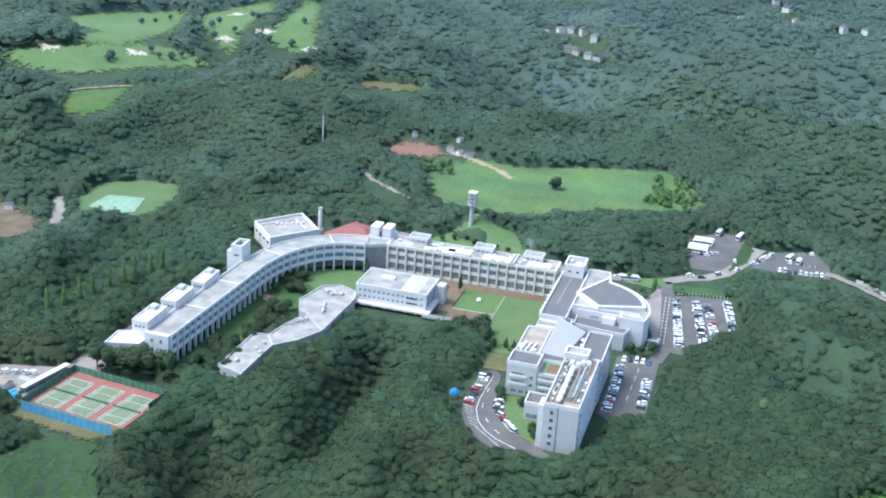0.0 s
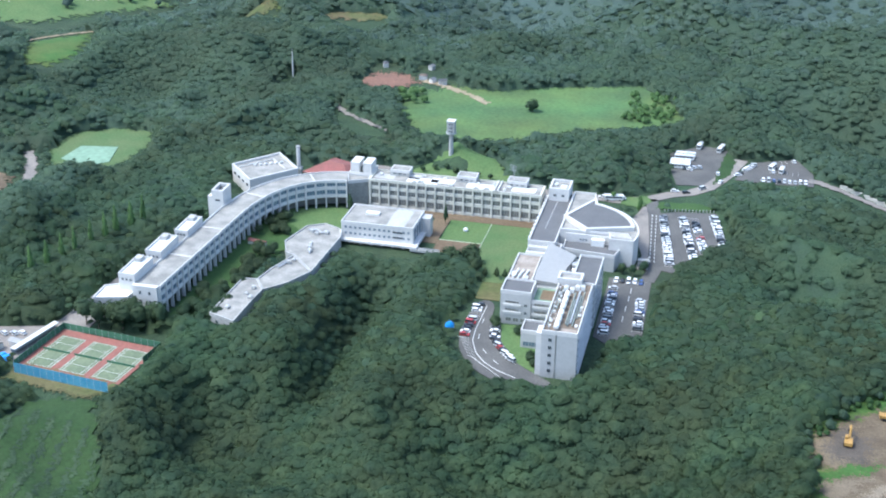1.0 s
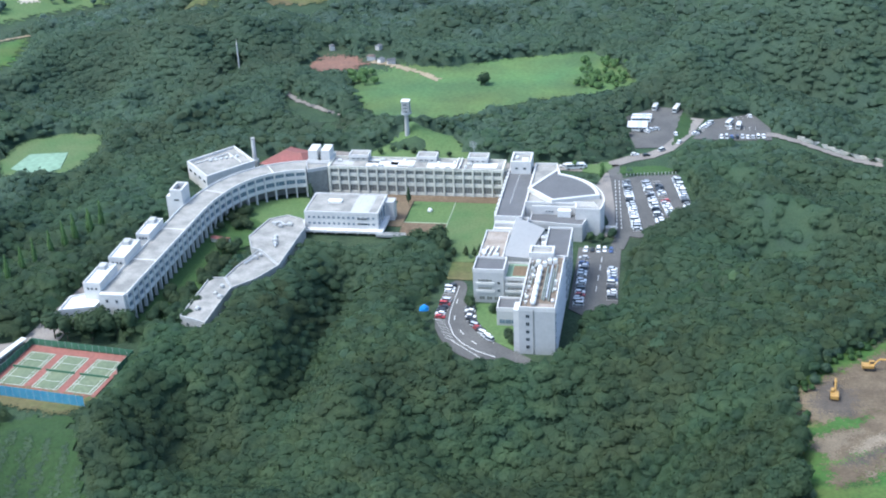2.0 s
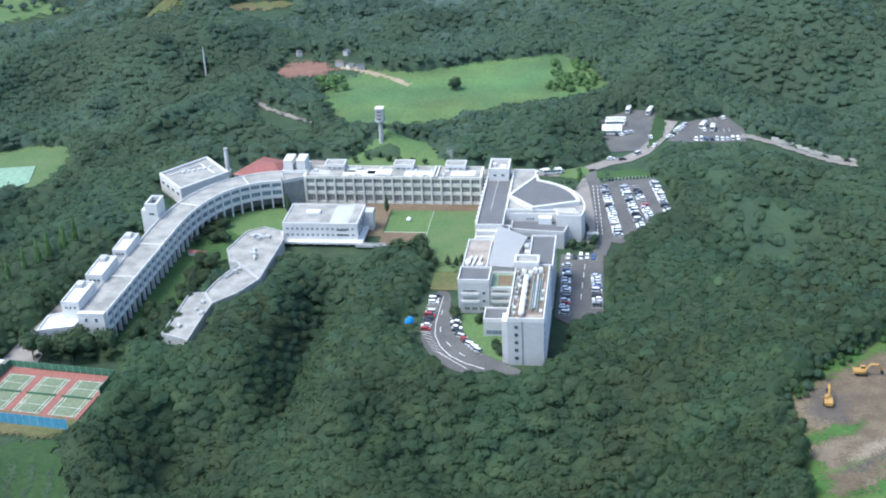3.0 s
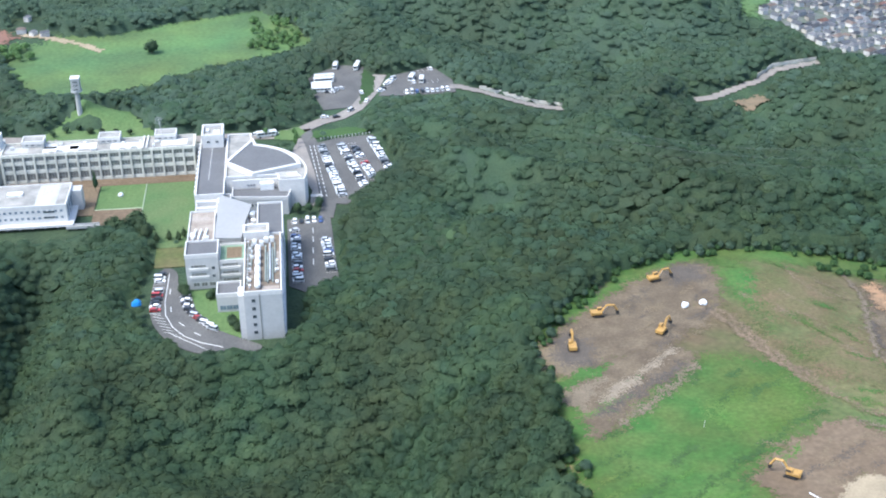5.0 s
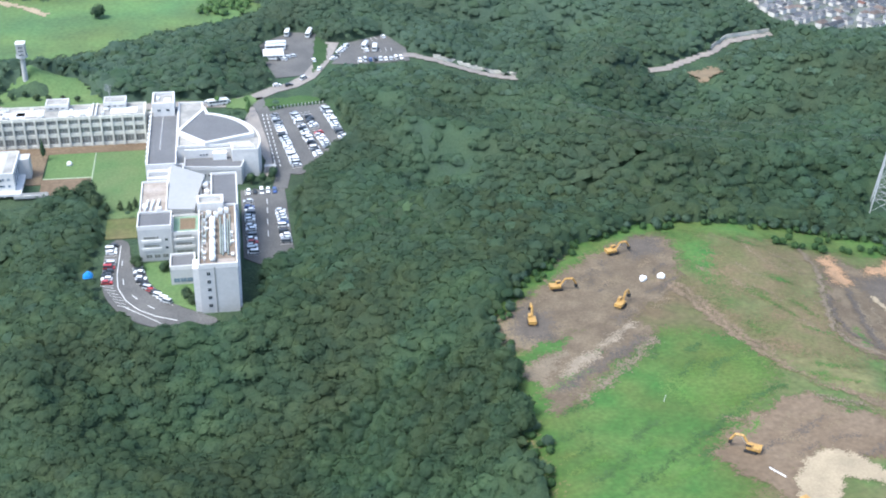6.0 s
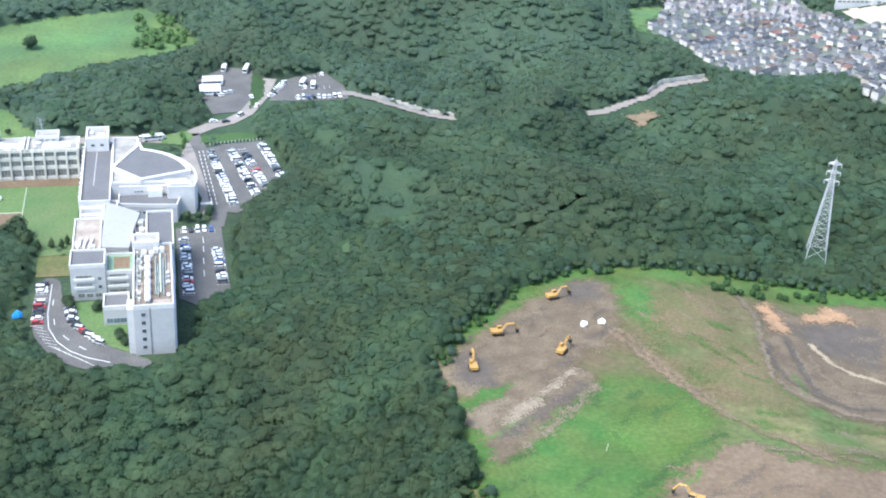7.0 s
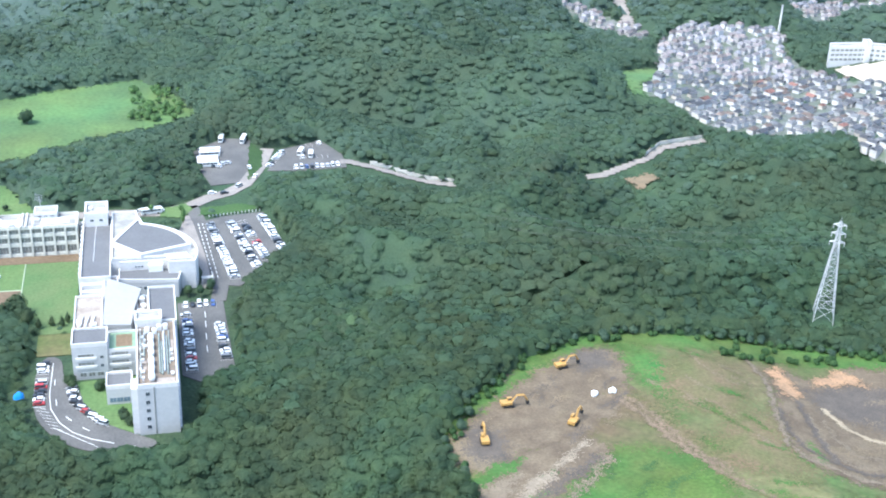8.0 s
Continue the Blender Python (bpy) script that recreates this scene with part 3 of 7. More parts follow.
for x, y in ((-479, 1012), (-404, 1030), (-517, 927), (-493, 969), (-456, 1048), (-572, 886), (-549, 835), (-520, 1130)):
    patch("bunker", [(x - 8, y - 4), (x, y - 6), (x + 8, y - 2), (x + 5, y + 6), (x - 5, y + 6)], SAND, 0.7, "pale sand bunker on the golf course", "bunker", 1.5, 2, 0.8)
patch("field", clear([(-500, 799), (-475, 845), (-457, 784), (-462, 755), (-478, 752)], 12), GRASS, 0.2, "green field between the woods", "field", 1.5, 2, 1.5)
patch("field", clear([(-330, 930), (-324, 945), (-286, 960), (-280, 950), (-297, 935)], 12), MEADOW, 0.2, "narrow light green strip between the woods", "field", 1.5, 2, 1.5)
patch("field", clear([(221, 748), (234, 800), (260, 816), (266, 803), (238, 770), (228, 742)], 8), CLEARING, 0.2, "light green field beside the housing estate", "field", 1.5, 2, 1.5)
patch("field", clear([(-386, 899), (-359, 921), (-353, 909), (-376, 884)], 10), MEADOW, 0.2, "narrow light green strip between the woods", "field", 1.5, 2, 1.5)
patch("track", clear(band([(-507, 808), (-493, 829), (-478, 851)], 4), 8), DIRT_PALE, 0.3, "pale farm track beside a field", "dirt road", 1.5, 0.5)
patch("ploughed_field", clear([(-440, 545), (-432, 590), (-412, 590), (-383, 573), (-376, 555), (-398, 520), (-430, 505)], 8), DIRT_GREY, 0.2, "bare dark brown ploughed field", "field", 1.2, 1.5, 1.0)
patch("footpath", clear(band([(-394, 612), (-386, 600), (-374, 578), (-372, 566)], 6), 8), PAVING, 0.25, "pale farm track between the trees", "path", 1.5, 0.5)
patch("sports_ground", clear([(-384, 615), (-384, 645), (-366, 660), (-342, 660), (-334, 640), (-336, 606), (-352, 594), (-372, 597)], 8), LAWN_WORN, 0.15, "grassy sports ground among the trees", "sports ground", 0.8, 1, 1.0)
level("sports_court", [(-371, 606), (-370, 627), (-349, 631), (-343, 608), (-353, 597)], COURT_PALE, 0.5, "pale green hard court on the sports ground", "sports court")

# roads and car parks
LOT = [(-43, 614), (-33, 619), (-13, 622), (-5, 577), (-14, 564), (-30, 546), (-37, 548)]
LOT_EAST = [(-57, 534), (-38, 534), (-37, 480), (-50, 470), (-57, 476)]
LOT_WEST = [(-111, 497), (-102, 497), (-101, 479), (-96, 477), (-93, 462), (-84, 446), (-73, 438), (-66, 433), (-72, 428.5), (-84, 429), (-95, 433), (-105, 444), (-111.5, 460)]


def rounded(poly, turns=2):
    """A polygon with its corners cut, twice over."""
    for _ in range(turns):
        poly = [q for p, r in zip(poly, poly[1:] + poly[:1]) for q in ((p[0] * 0.75 + r[0] * 0.25, p[1] * 0.75 + r[1] * 0.25), (p[0] * 0.25 + r[0] * 0.75, p[1] * 0.25 + r[1] * 0.75))]
    return poly


LOT_WEST = rounded(LOT_WEST)
LOT_BUS = [(-36, 657), (-40, 676), (-43, 706), (-25, 722), (-11, 719), (-16, 674), (-22, 659)]
LOT_UPPER = [(4, 702), (27, 713), (36, 691), (36, 673), (11, 671), (-6, 673)]
for poly, text in ((LOT, "grey asphalt car park full of parked cars"), (LOT_EAST, "grey asphalt car park beside the tower block"), (LOT_WEST, "curved asphalt drive with parking bays"), (LOT_BUS, "wide asphalt yard with parked buses"), (LOT_UPPER, "asphalt car park at the edge of the wood")):
    level("car_park", clear(poly, 8 if poly in (LOT_BUS, LOT_UPPER) else 0), ASPHALT, 0.06, text, "car park")
for line, w, text in (([(-200, 640), (-150, 632), (-110, 628), (-84, 629), (-63, 627), (-48, 633), (-38, 642), (-28, 647), (-19, 657), (-11, 676), (-3, 704)], 7.5, "grey asphalt road round the campus"), ([(-47, 633), (-43.5, 612), (-40, 580), (-38, 546), (-40, 534)], 6.5, "asphalt drive along the car park")):
    level("road", clear(band(line, w + 3), 8) and band(line, w), PAVING if w > 7 else ASPHALT, 0.10, text, "road")
patch("road", clear(band([(33, 682), (52, 677), (74, 671), (94, 666)], 6.0), 14), PAVING, 0.3, "pale grey road along the wood", "road", 1.5, 0.2)
patch("road", clear(band([(158, 652), (172, 651), (190, 658), (201, 662), (214, 672), (240, 676)], 4.5), 6), PAVING, 0.3, "pale road between the wooded hills", "road", 1.5, 0.2)
patch("bare_bank", clear([(181, 645), (186, 632), (203, 640), (197, 647)], 3), DIRT_TAN, 0.25, "small bare tan bank below the road", "bare earth", 0.8, 0.6, 0.8)
level("pavement", clear([(-55, 600), (-50, 622), (-46.5, 622), (-43.5, 590), (-41.5, 546), (-47, 546), (-45, 562)]), PAVING, 0.05, "brownish paved forecourt beside the auditorium", "pavement")
level("pavement", clear([(-278, 425), (-262, 425), (-262, 520), (-268, 520)]), PAVING, 0.05, "grey service yard beside the long wing", "pavement")
level("pavement", clear([(-186, 579.6), (-98, 579.6), (-98, 587.2), (-186, 587.2)]), DIRT, 0.05, "narrow trodden walk in front of the classroom wing", "path")
level("bare_court", clear([(-150, 550), (-142.6, 550), (-142.3, 579.5), (-150, 579.5)]), DIRT_BROWN, 0.045, "bare brown ground between pavilion and lawn", "bare earth")
level("pavement", clear([(-308, 398), (-304, 420), (-276, 428), (-270, 425), (-273, 404), (-282, 394)]), PAVING, 0.05, "small paved yard beside the tennis courts", "pavement")

# lawns of the campus
level("lawn", clear([(-141.6, 555), (-141.6, 579.4), (-121, 579.4), (-121, 554.5)]), LAWN, 0.08, "mown green lawn with pale field lines", "lawn")
level("lawn", clear([(-120.9, 579.4), (-98, 579.4), (-97.5, 515), (-112, 515), (-120, 530), (-120.9, 554.5)]), LAWN_WORN, 0.075, "dry olive green lawn beside the link building", "lawn")
level("bare_court", clear([(-142, 535), (-142.5, 554.9), (-121, 554.4), (-121, 533)]), DIRT, 0.07, "bare brown corner of the lawn", "bare earth")
level("lawn", clear([(-112, 498), (-112, 514.8), (-97.5, 514.8), (-97, 498)]), MEADOW, 0.06, "small green lawn beside the west block", "lawn")
level("lawn", clear([(-96, 477), (-93, 462), (-84, 446.5), (-74, 439), (-74, 478)]), LAWN, 0.09, "green lawn between drive and tower block", "lawn")
level("lawn", clear([(-232, 560), (-226, 572), (-200, 580), (-190, 578), (-190, 548), (-206, 545), (-215, 548)]), LAWN, 0.06, "green lawn inside the curve of the long wing", "lawn")
# darker grass material carries the courtyard's shade in its colour
patch("courtyard", clear([(-236, 444), (-216, 444), (-209, 500), (-210, 520), (-205, 545), (-232, 562), (-234, 520)]), GRASS_DARK, 0.2, "courtyard grass, darkened for shade, between the long wing and the workshop", "courtyard", 2, 0.5)
patch("lawn", clear([(-180, 640), (-160, 664), (-136, 660), (-118, 634), (-150, 632), (-175, 636)], 5), LAWN, 0.25, "green strip of lawn behind the classroom wing", "lawn", 1.5, 0.6)
patch("lawn", clear([(-62, 631), (-50, 636), (-46, 630), (-51, 620), (-62, 622)]), LAWN, 0.15, "small lawn beside the auditorium", "lawn", 1, 0.3)
patch("lawn", clear([(-44, 622), (-42, 630), (-22, 633), (-13, 625), (-33, 621)]), GRASS_DARK, 0.15, "dark green verge beside the car park", "lawn", 1, 0.4)
patch("lawn", clear([(-17, 660), (-12, 715), (-6, 700), (-8, 680)], 5), FIELD, 0.15, "dark green verge beside the bus yard", "lawn", 1, 0.4)
patch("field", clear([(-256, 372), (-232, 378), (-214, 345), (-208, 318), (-250, 310), (-262, 340)]), FIELD, 0.3, "dark green terraced field below the tennis courts", "field", 2, 1)
for k in range(6):
    patch("field_row", band([(-256 + k * 7.5, 366 - k * 1.5), (-252 + k * 7, 340), (-246 + k * 6.5, 316)], 2.2), UNDERGROWTH, 0.5, "dark planted row in the field below the tennis courts", "field", 0.8, 0.6, 0.6)
patch("verge", clear([(-276, 384), (-236, 378), (-226, 390), (-272, 396)], 5), MEADOW, 0.2, "pale grassy verge below the tennis courts", "grass", 0.45, 0.6, 0.9)
LINES = bmesh.new()
for a, b in (((-142, 554.7), (-121, 554.5)), ((-121, 528), (-121, 579))):
    rod(LINES, (*a, 0.12), (*b, 0.12), 0.25, 4)
tagged(part("field_lines", LINES, mat("chalk", (0.30, 0.36, 0.24), (0.34, 0.38, 0.28), 0.5)), "pale worn field lines on the lawn", "field line", kind="structure")


# ---- buildings ----
WINDOWS = {}


def window_mesh(w, h, glass, frame_mat, mullions=1):
    """Frame and pane of a window in the xz plane that looks towards -y. Alike windows share them."""
    key = (round(w, 1), round(h, 1), glass.name, frame_mat.name, mullions)
    if key not in WINDOWS:
        n, t = mullions + 1, 0.09
        pane_w = (w - t * (n + 1)) / n
        out = []
        for name, m, r in (("window", frame_mat, (-w / 2, w / 2, -0.06, 0.1, -0.1, h)), ("pane", glass, (-pane_w / 2, pane_w / 2, -0.08, 0, t, h - t))):
            data = bpy.data.meshes.new(name)
            bm = boxes(r)
            bm.to_mesh(data)
            bm.free()
            data.materials.append(m)
            out.append(data)
        WINDOWS[key] = (*out, [-w / 2 + t + pane_w / 2 + k * (pane_w + t) for k in range(n)])
    return WINDOWS[key]


def windows_on(parent, p, q, heights, count, w, h, out=0.0, glass=GLASS, frame_mat=METAL, mullions=1, ends=1.0):
    """Rows of windows on the wall from p to q, which looks to the right of that way."""
    p, q = Vector(p), Vector(q)
    turn = math.degrees(math.atan2(q.y - p.y, q.x - p.x))
    u = (q - p).normalized()
    n = Vector((u.y, -u.x))
    run = (q - p).length - 2 * ends
    data, pane, places = window_mesh(w, h, glass, frame_mat, mullions)
    for z in heights:
        for k in range(count):
            c = p + u * (ends + run * (k + 0.5) / count) + n * out
            home = piece("window", data, None, parent, "", pose(c.x, c.y, z, 0, 0, turn))
            for x in places:
                piece("pane", pane, None, home, "", pose(x, 0, 0))


def resample(points, step):
    """Points at even steps along a line."""
    pts = [Vector(p) for p in points]
    lengths = [0]
    for a, b in zip(pts, pts[1:]):
        lengths.append(lengths[-1] + (b - a).length)
    n = max(1, round(lengths[-1] / step))
    out = []
    for k in range(n + 1):
        s = lengths[-1] * k / n
        i = max(j for j in range(len(pts) - 1) if lengths[j] <= s + 1e-6)
        out.append(pts[i].lerp(pts[i + 1], min(1, (s - lengths[i]) / max(1e-6, lengths[i + 1] - lengths[i]))))
    return out


def offset(points, d):
    """The line moved to its left by d."""
    out = []
    for i, p in enumerate(points):
        u = (points[min(len(points) - 1, i + 1)] - points[max(0, i - 1)]).normalized()
        out.append(Vector((p.x - u.y * d, p.y + u.x * d)))
    return out


def strip(bm, line_a, line_b, z0, z1):
    """A block between two lines of equally many points."""
    grid = [[bm.verts.new((p.x, p.y, z)) for p in line] for line in (line_a, line_b) for z in (z0, z1)]
    a0, a1, b0, b1 = grid
    for i in range(len(line_a) - 1):
        j = i + 1
        for f in ((a0[i], a0[j], a1[j], a1[i]), (b0[j], b0[i], b1[i], b1[j]), (a1[i], a1[j], b1[j], b1[i]), (a0[j], a0[i], b0[i], b0[j])):
            bm.faces.new(f)
    for i in (0, -1):
        f = (a0[i], a1[i], b1[i], b0[i])
        bm.faces.new(f if i == 0 else f[::-1])
    return bm


def framed_wing(name, label, front, depth, storeys, wall, frame_mat, roof_mat, bay=5.6, recess=1.3, column=0.7, open_floor=False, group=""):
    """A long building whose front is a frame of columns and sills with the windows set back behind it."""
    top = storeys[-1]
    home = thing(name, label, "school building", group)
    pts = resample(front, bay)
    back = offset(pts, depth)
    set_back = offset(pts, recess)
    low = storeys[1] if open_floor else storeys[0]
    part("wall", strip(bmesh.new(), set_back, back, low, top - 0.5), wall, home)
    if open_floor:
        # dark wall colour holds the shade behind the columns
        part("ground_floor_wall", strip(bmesh.new(), offset(pts, 5.0), offset(pts, depth - 0.4), 0, low), WALL_SHADE_JOINT, home, "set-back wall behind the columns, coloured dark for its shade")
    part("roof", strip(bmesh.new(), offset(pts, 0.3), offset(pts, depth - 0.3), top - 0.5, top), roof_mat, home)
    part("parapet", strip(bmesh.new(), pts, offset(pts, 0.4), top - 0.7, top + 0.7), frame_mat, home)
    part("parapet", strip(bmesh.new(), offset(pts, depth - 0.4), back, top - 0.7, top + 0.7), frame_mat, home)
    for i, z in enumerate(storeys[:-1]):
        if open_floor and i == 0:
            continue
        part("spandrel", strip(bmesh.new(), offset(pts, 0.15), offset(pts, recess + 0.1), z - 0.3, z + 1.25), frame_mat, home)
    upright = bpy.data.meshes.new("column")
    bm = boxes((-column / 2, column / 2, -0.35, 1.1, 0, top - 0.1))
    bm.to_mesh(upright)
    bm.free()
    for i, p in enumerate(pts):
        u = (pts[min(len(pts) - 1, i + 1)] - pts[max(0, i - 1)]).normalized()
        piece("column", upright, frame_mat, home, "", pose(p.x, p.y, 0, 0, 0, math.degrees(math.atan2(u.y, u.x))))
    for i in range(len(storeys) - 1):
        if open_floor and i == 0:
            continue
        h = storeys[i + 1] - storeys[i] - 1.25 - 0.6
        for a, b in zip(set_back, set_back[1:]):
            windows_on(home, a, b, [storeys[i] + 1.45], 1, (b - a).length - 0.8, h, 0.0, GLASS_BLUE if open_floor else GLASS_PALE, METAL, 2, 0)
    return home, pts, back


def block(name, label, poly, h, wall, roof_mat, rim_mat=None, z0=-0.5, parapet=0.8, category="school building", width=0.45):
    """A flat-roofed block with a parapet."""
    home = thing(name, label, category)
    poly = list(poly)
    if area(poly) < 0:
        poly.reverse()
    part("wall", prism(bmesh.new(), poly, z0, h - 0.3), wall, home)
    part("roof", prism(bmesh.new(), inset(poly, 0.3), h - 0.35, h), roof_mat, home)
    part("parapet", rim(bmesh.new(), inset(poly, -0.06), width, h - 0.9, h + parapet), rim_mat or wall, home)
    return home


def rooftop_unit(x, y, z, sx, sy, sz, material=UNIT_WHITE, label="white air-conditioning unit on the flat roof", turn=0):
    """A unit with plinth, casing and fan hood."""
    home = thing("rooftop_unit", label, "rooftop unit", "units on the roofs", at=(x, y, z), turn=turn)
    bm = boxes((-sx / 2, sx / 2, -sy / 2, sy / 2, 0.25, sz))
    bmesh.ops.bevel(bm, geom=bm.edges[:], offset=min(sx, sy, sz) * 0.12, segments=1, affect="EDGES")
    part("casing", bm, material, home)
    for a, b in ((-sy / 2, -sy / 2 + 0.3), (sy / 2 - 0.3, sy / 2)):
        part("plinth", boxes((-sx / 2 + 0.1, sx / 2 - 0.1, a, b, 0, 0.25)), CONCRETE, home)
    part("fan_hood", rod(bmesh.new(), (0, 0, sz - 0.02), (0, 0, sz + 0.25), min(sx, sy) * 0.3, 10), METAL, home)
    return home


def tank(x, y, z, r, length, turn=0):
    """A lying rounded tank on two saddles."""
    home = thing("rooftop_tank", "white rounded tank lying on the tower roof", "tank", "tanks on the tower roof", at=(x, y, z), turn=turn)
    bm = bmesh.new()
    rings = []
    for s, k in ((-0.5, 0.35), (-0.46, 0.75), (-0.38, 1), (0.38, 1), (0.46, 0.75), (0.5, 0.35)):
        rings.append([bm.verts.new((math.cos(a) * r * k, s * length, r + 0.4 + math.sin(a) * r * k)) for a in np.linspace(0, math.tau, 12, endpoint=False)])
    for a, b in zip(rings, rings[1:]):
        for i in range(12):
            bm.faces.new((a[i], a[(i + 1) % 12], b[(i + 1) % 12], b[i]))
    bm.faces.new(rings[0][::-1])
    bm.faces.new(rings[-1])
    bmesh.ops.recalc_face_normals(bm, faces=bm.faces[:])
    part("shell", bm, UNIT_WHITE, home)
    for s in (-0.3, 0.3):
        part("saddle", boxes((-r * 0.8, r * 0.8, s * length - 0.2, s * length + 0.2, 0, r * 0.6)), CONCRETE, home)
    return home


def duct(points, r, material=METAL, label="grey pipe run along the flat roof"):
    bm = bmesh.new()
    for a, b in zip(points, points[1:]):
        rod(bm, a, b, r, 6)
    return tagged(part("rooftop_pipe", bm, material), label, "pipe", "pipes on the roofs")


# long curved wing on columns
a, b, c, d = (Vector(p) for p in ((-232.6, 528), (-231, 556), (-222, 578), (-197, 581.5)))
curve = [tuple(a * (1 - s) ** 3 + b * 3 * s * (1 - s) ** 2 + c * 3 * s * s * (1 - s) + d * s ** 3) for s in np.linspace(0, 1, 25)]
wing, wing_pts, wing_back = framed_wing("long_wing", "long pale grey curved classroom wing raised on tall columns", [(-236.6, 446.5)] + curve, 12.5, [0, 5.6, 9.8, 14], WALL_TILE, WALL_WHITE, ROOF_LIGHT, 5.3, 0.6, 0.6, True)
part("end_wall", boxes((-248.4, -237.2, 444.6, 446.9, 4, 14.6)), WALL_WHITE, wing, "white end wall of the wing")
windows_on(wing, (-248, 444.6), (-237.5, 444.6), (6.8, 10.8), 2, 1.2, 1.6, 0.02)
for k in (6, 12, 20, 26):
    if k < len(wing_pts):
        p, q = wing_pts[k], wing_back[k]
        part("roof_joint", rod(bmesh.new(), (p.x, p.y, 14.15), (q.x, q.y, 14.15), 0.3, 4), WALL_WHITE, wing, "white joint across the roof")
classroom, mid_pts, mid_back = framed_wing("classroom_wing", "long cream three-storey classroom building with a frame of columns and sills", [(-186.2, 587), (-98.8, 587)], 14, [0, 5.2, 9.6, 14], WALL_CREAM, WALL_CREAM, ROOF_LIGHT, 4.74, 0.75, 0.75)
part("end_wall", boxes((-99, -98.1, 587.2, 601, 0, 14.6)), WALL_CREAM, classroom)
part("end_wall", boxes((-187.1, -186.1, 587.2, 601, 0, 14.6)), WALL_CREAM, classroom)
part("roof_joint", boxes((-122.4, -121.8, 587, 601, 14, 15.2), (-120.6, -120.0, 587, 601, 14, 15.2)), WALL_WHITE, classroom, "pair of white upstands across the roof")
for x in (-173, -138, -112):
    home = block("stair_hut", "light grey flat-roofed stair hut on the classroom building", rect(x - 5, x + 5, 596, 603), 16.8, CONCRETE, ROOF_LIGHT, WALL_WHITE, 0, 0.5, "stair hut")
    windows_on(home, (x - 5, 596), (x + 5, 596), (14.9,), 3, 1.6, 0.9, 0.02)
for x, y, s in ((-180, 594, 5), (-160, 593, 8), (-150, 595, 6), (-130, 593, 7), (-108, 594, 6), (-165, 597, 3)):
    tagged(part("roof_patch", boxes((x - s, x + s, y - 3, y + 3, 14.0, 14.07)), UNIT_WHITE if s > 5 else CONCRETE), "paler repaired sheet of roofing on the classroom building", "roofing", "patches of roofing")
antenna = thing("roof_antenna", "thin lattice aerial on the stair hut of the classroom building", "aerial", at=(-114, 599, 16.8))
part("pole", rod(bmesh.new(), (0, 0, 0), (-0.6, 0, 7.5), 0.12, 6), STEEL, antenna)
for k in range(5):
    part("crossbar", rod(bmesh.new(), (-2.2 - 0.1 * k, 0, 8.4 - k * 0.75), (1.2 - 0.1 * k, 0, 7.3 - k * 0.75), 0.07, 5), STEEL, antenna)
random.seed(4)
for k in range(16):
    rooftop_unit(random.uniform(-183, -102), random.choice((590, 595, 598)), 14, random.uniform(1, 2.6), random.uniform(0.8, 1.6), random.uniform(0.7, 1.4), random.choice((METAL, UNIT_WHITE)))

# stair blocks of the long wing
for poly, h, text in ((rect(-256, -248.6, 448, 466), 17.2, "white stair block beside the long wing"), (rect(-255, -247.6, 472, 490), 17.2, "white stair block beside the long wing"), (rect(-252.5, -246.2, 497, 514), 16.6, "white stair block beside the long wing")):
    home = block("stair_block", text, poly, h, WALL_WHITE, UNIT_WHITE, WALL_WHITE)
    x0, x1, y0, y1 = poly[0][0], poly[1][0], poly[0][1], poly[2][1]
    windows_on(home, (x0, y0), (x1, y0), (14.6,), 3, 1.1, 1.2, 0.02)
    part("roof_hatch", boxes((x0 + 1, x0 + 4, y1 - 5, y1 - 1, h, h + 1.8)), CONCRETE, home)
home = block("entrance_block", "low white flat-roofed block at the end of the long wing", [(-263, 437), (-249, 441), (-248.6, 447.8), (-257, 452.5), (-263.5, 449)], 10, WALL_WHITE, UNIT_WHITE, WALL_WHITE)
windows_on(home, (-263, 437), (-249, 441), (3.5, 6.8), 5, 1.3, 1.4, 0.02)
home = block("stair_tower", "tall white stair tower behind the long wing", rect(-250.6, -244.8, 536, 546), 19.6, WALL_WHITE, ROOF_DARK, WALL_WHITE, parapet=2.2, width=0.9)
windows_on(home, (-250.6, 536), (-244.8, 536), (16.2,), 1, 2.6, 1.0, 0.02)
part("side_shaft", boxes((-253.2, -250.6, 537, 541.5, 0, 18)), WALL_WHITE, home)
home = block("stair_tower", "white stair tower with two heads between the wings", rect(-199, -187.2, 592.5, 605), 14.5, WALL_WHITE, ROOF_LIGHT, WALL_WHITE)
for x0, x1 in ((-198.6, -194), (-192, -187.6)):
    part("tower_head", boxes((x0, x1, 594, 603, 14.4, 20)), WALL_WHITE, home)
# solid box in the shade grey fills the gap between the heads
part("recess", boxes((-193.9, -192.1, 596, 602, 14.4, 17)), WALL_SHADE_JOINT, home)
# corridor walls darkened in colour for the shaded gap between the wings
home = block("link_corridor", "narrow connecting corridor between the wings, shade in its colour", [(-196.5, 582.5), (-187.3, 587.6), (-187.3, 592.3), (-199.5, 592.3)], 13.5, WALL_SHADE_JOINT, ROOF_LIGHT, WALL_TILE)

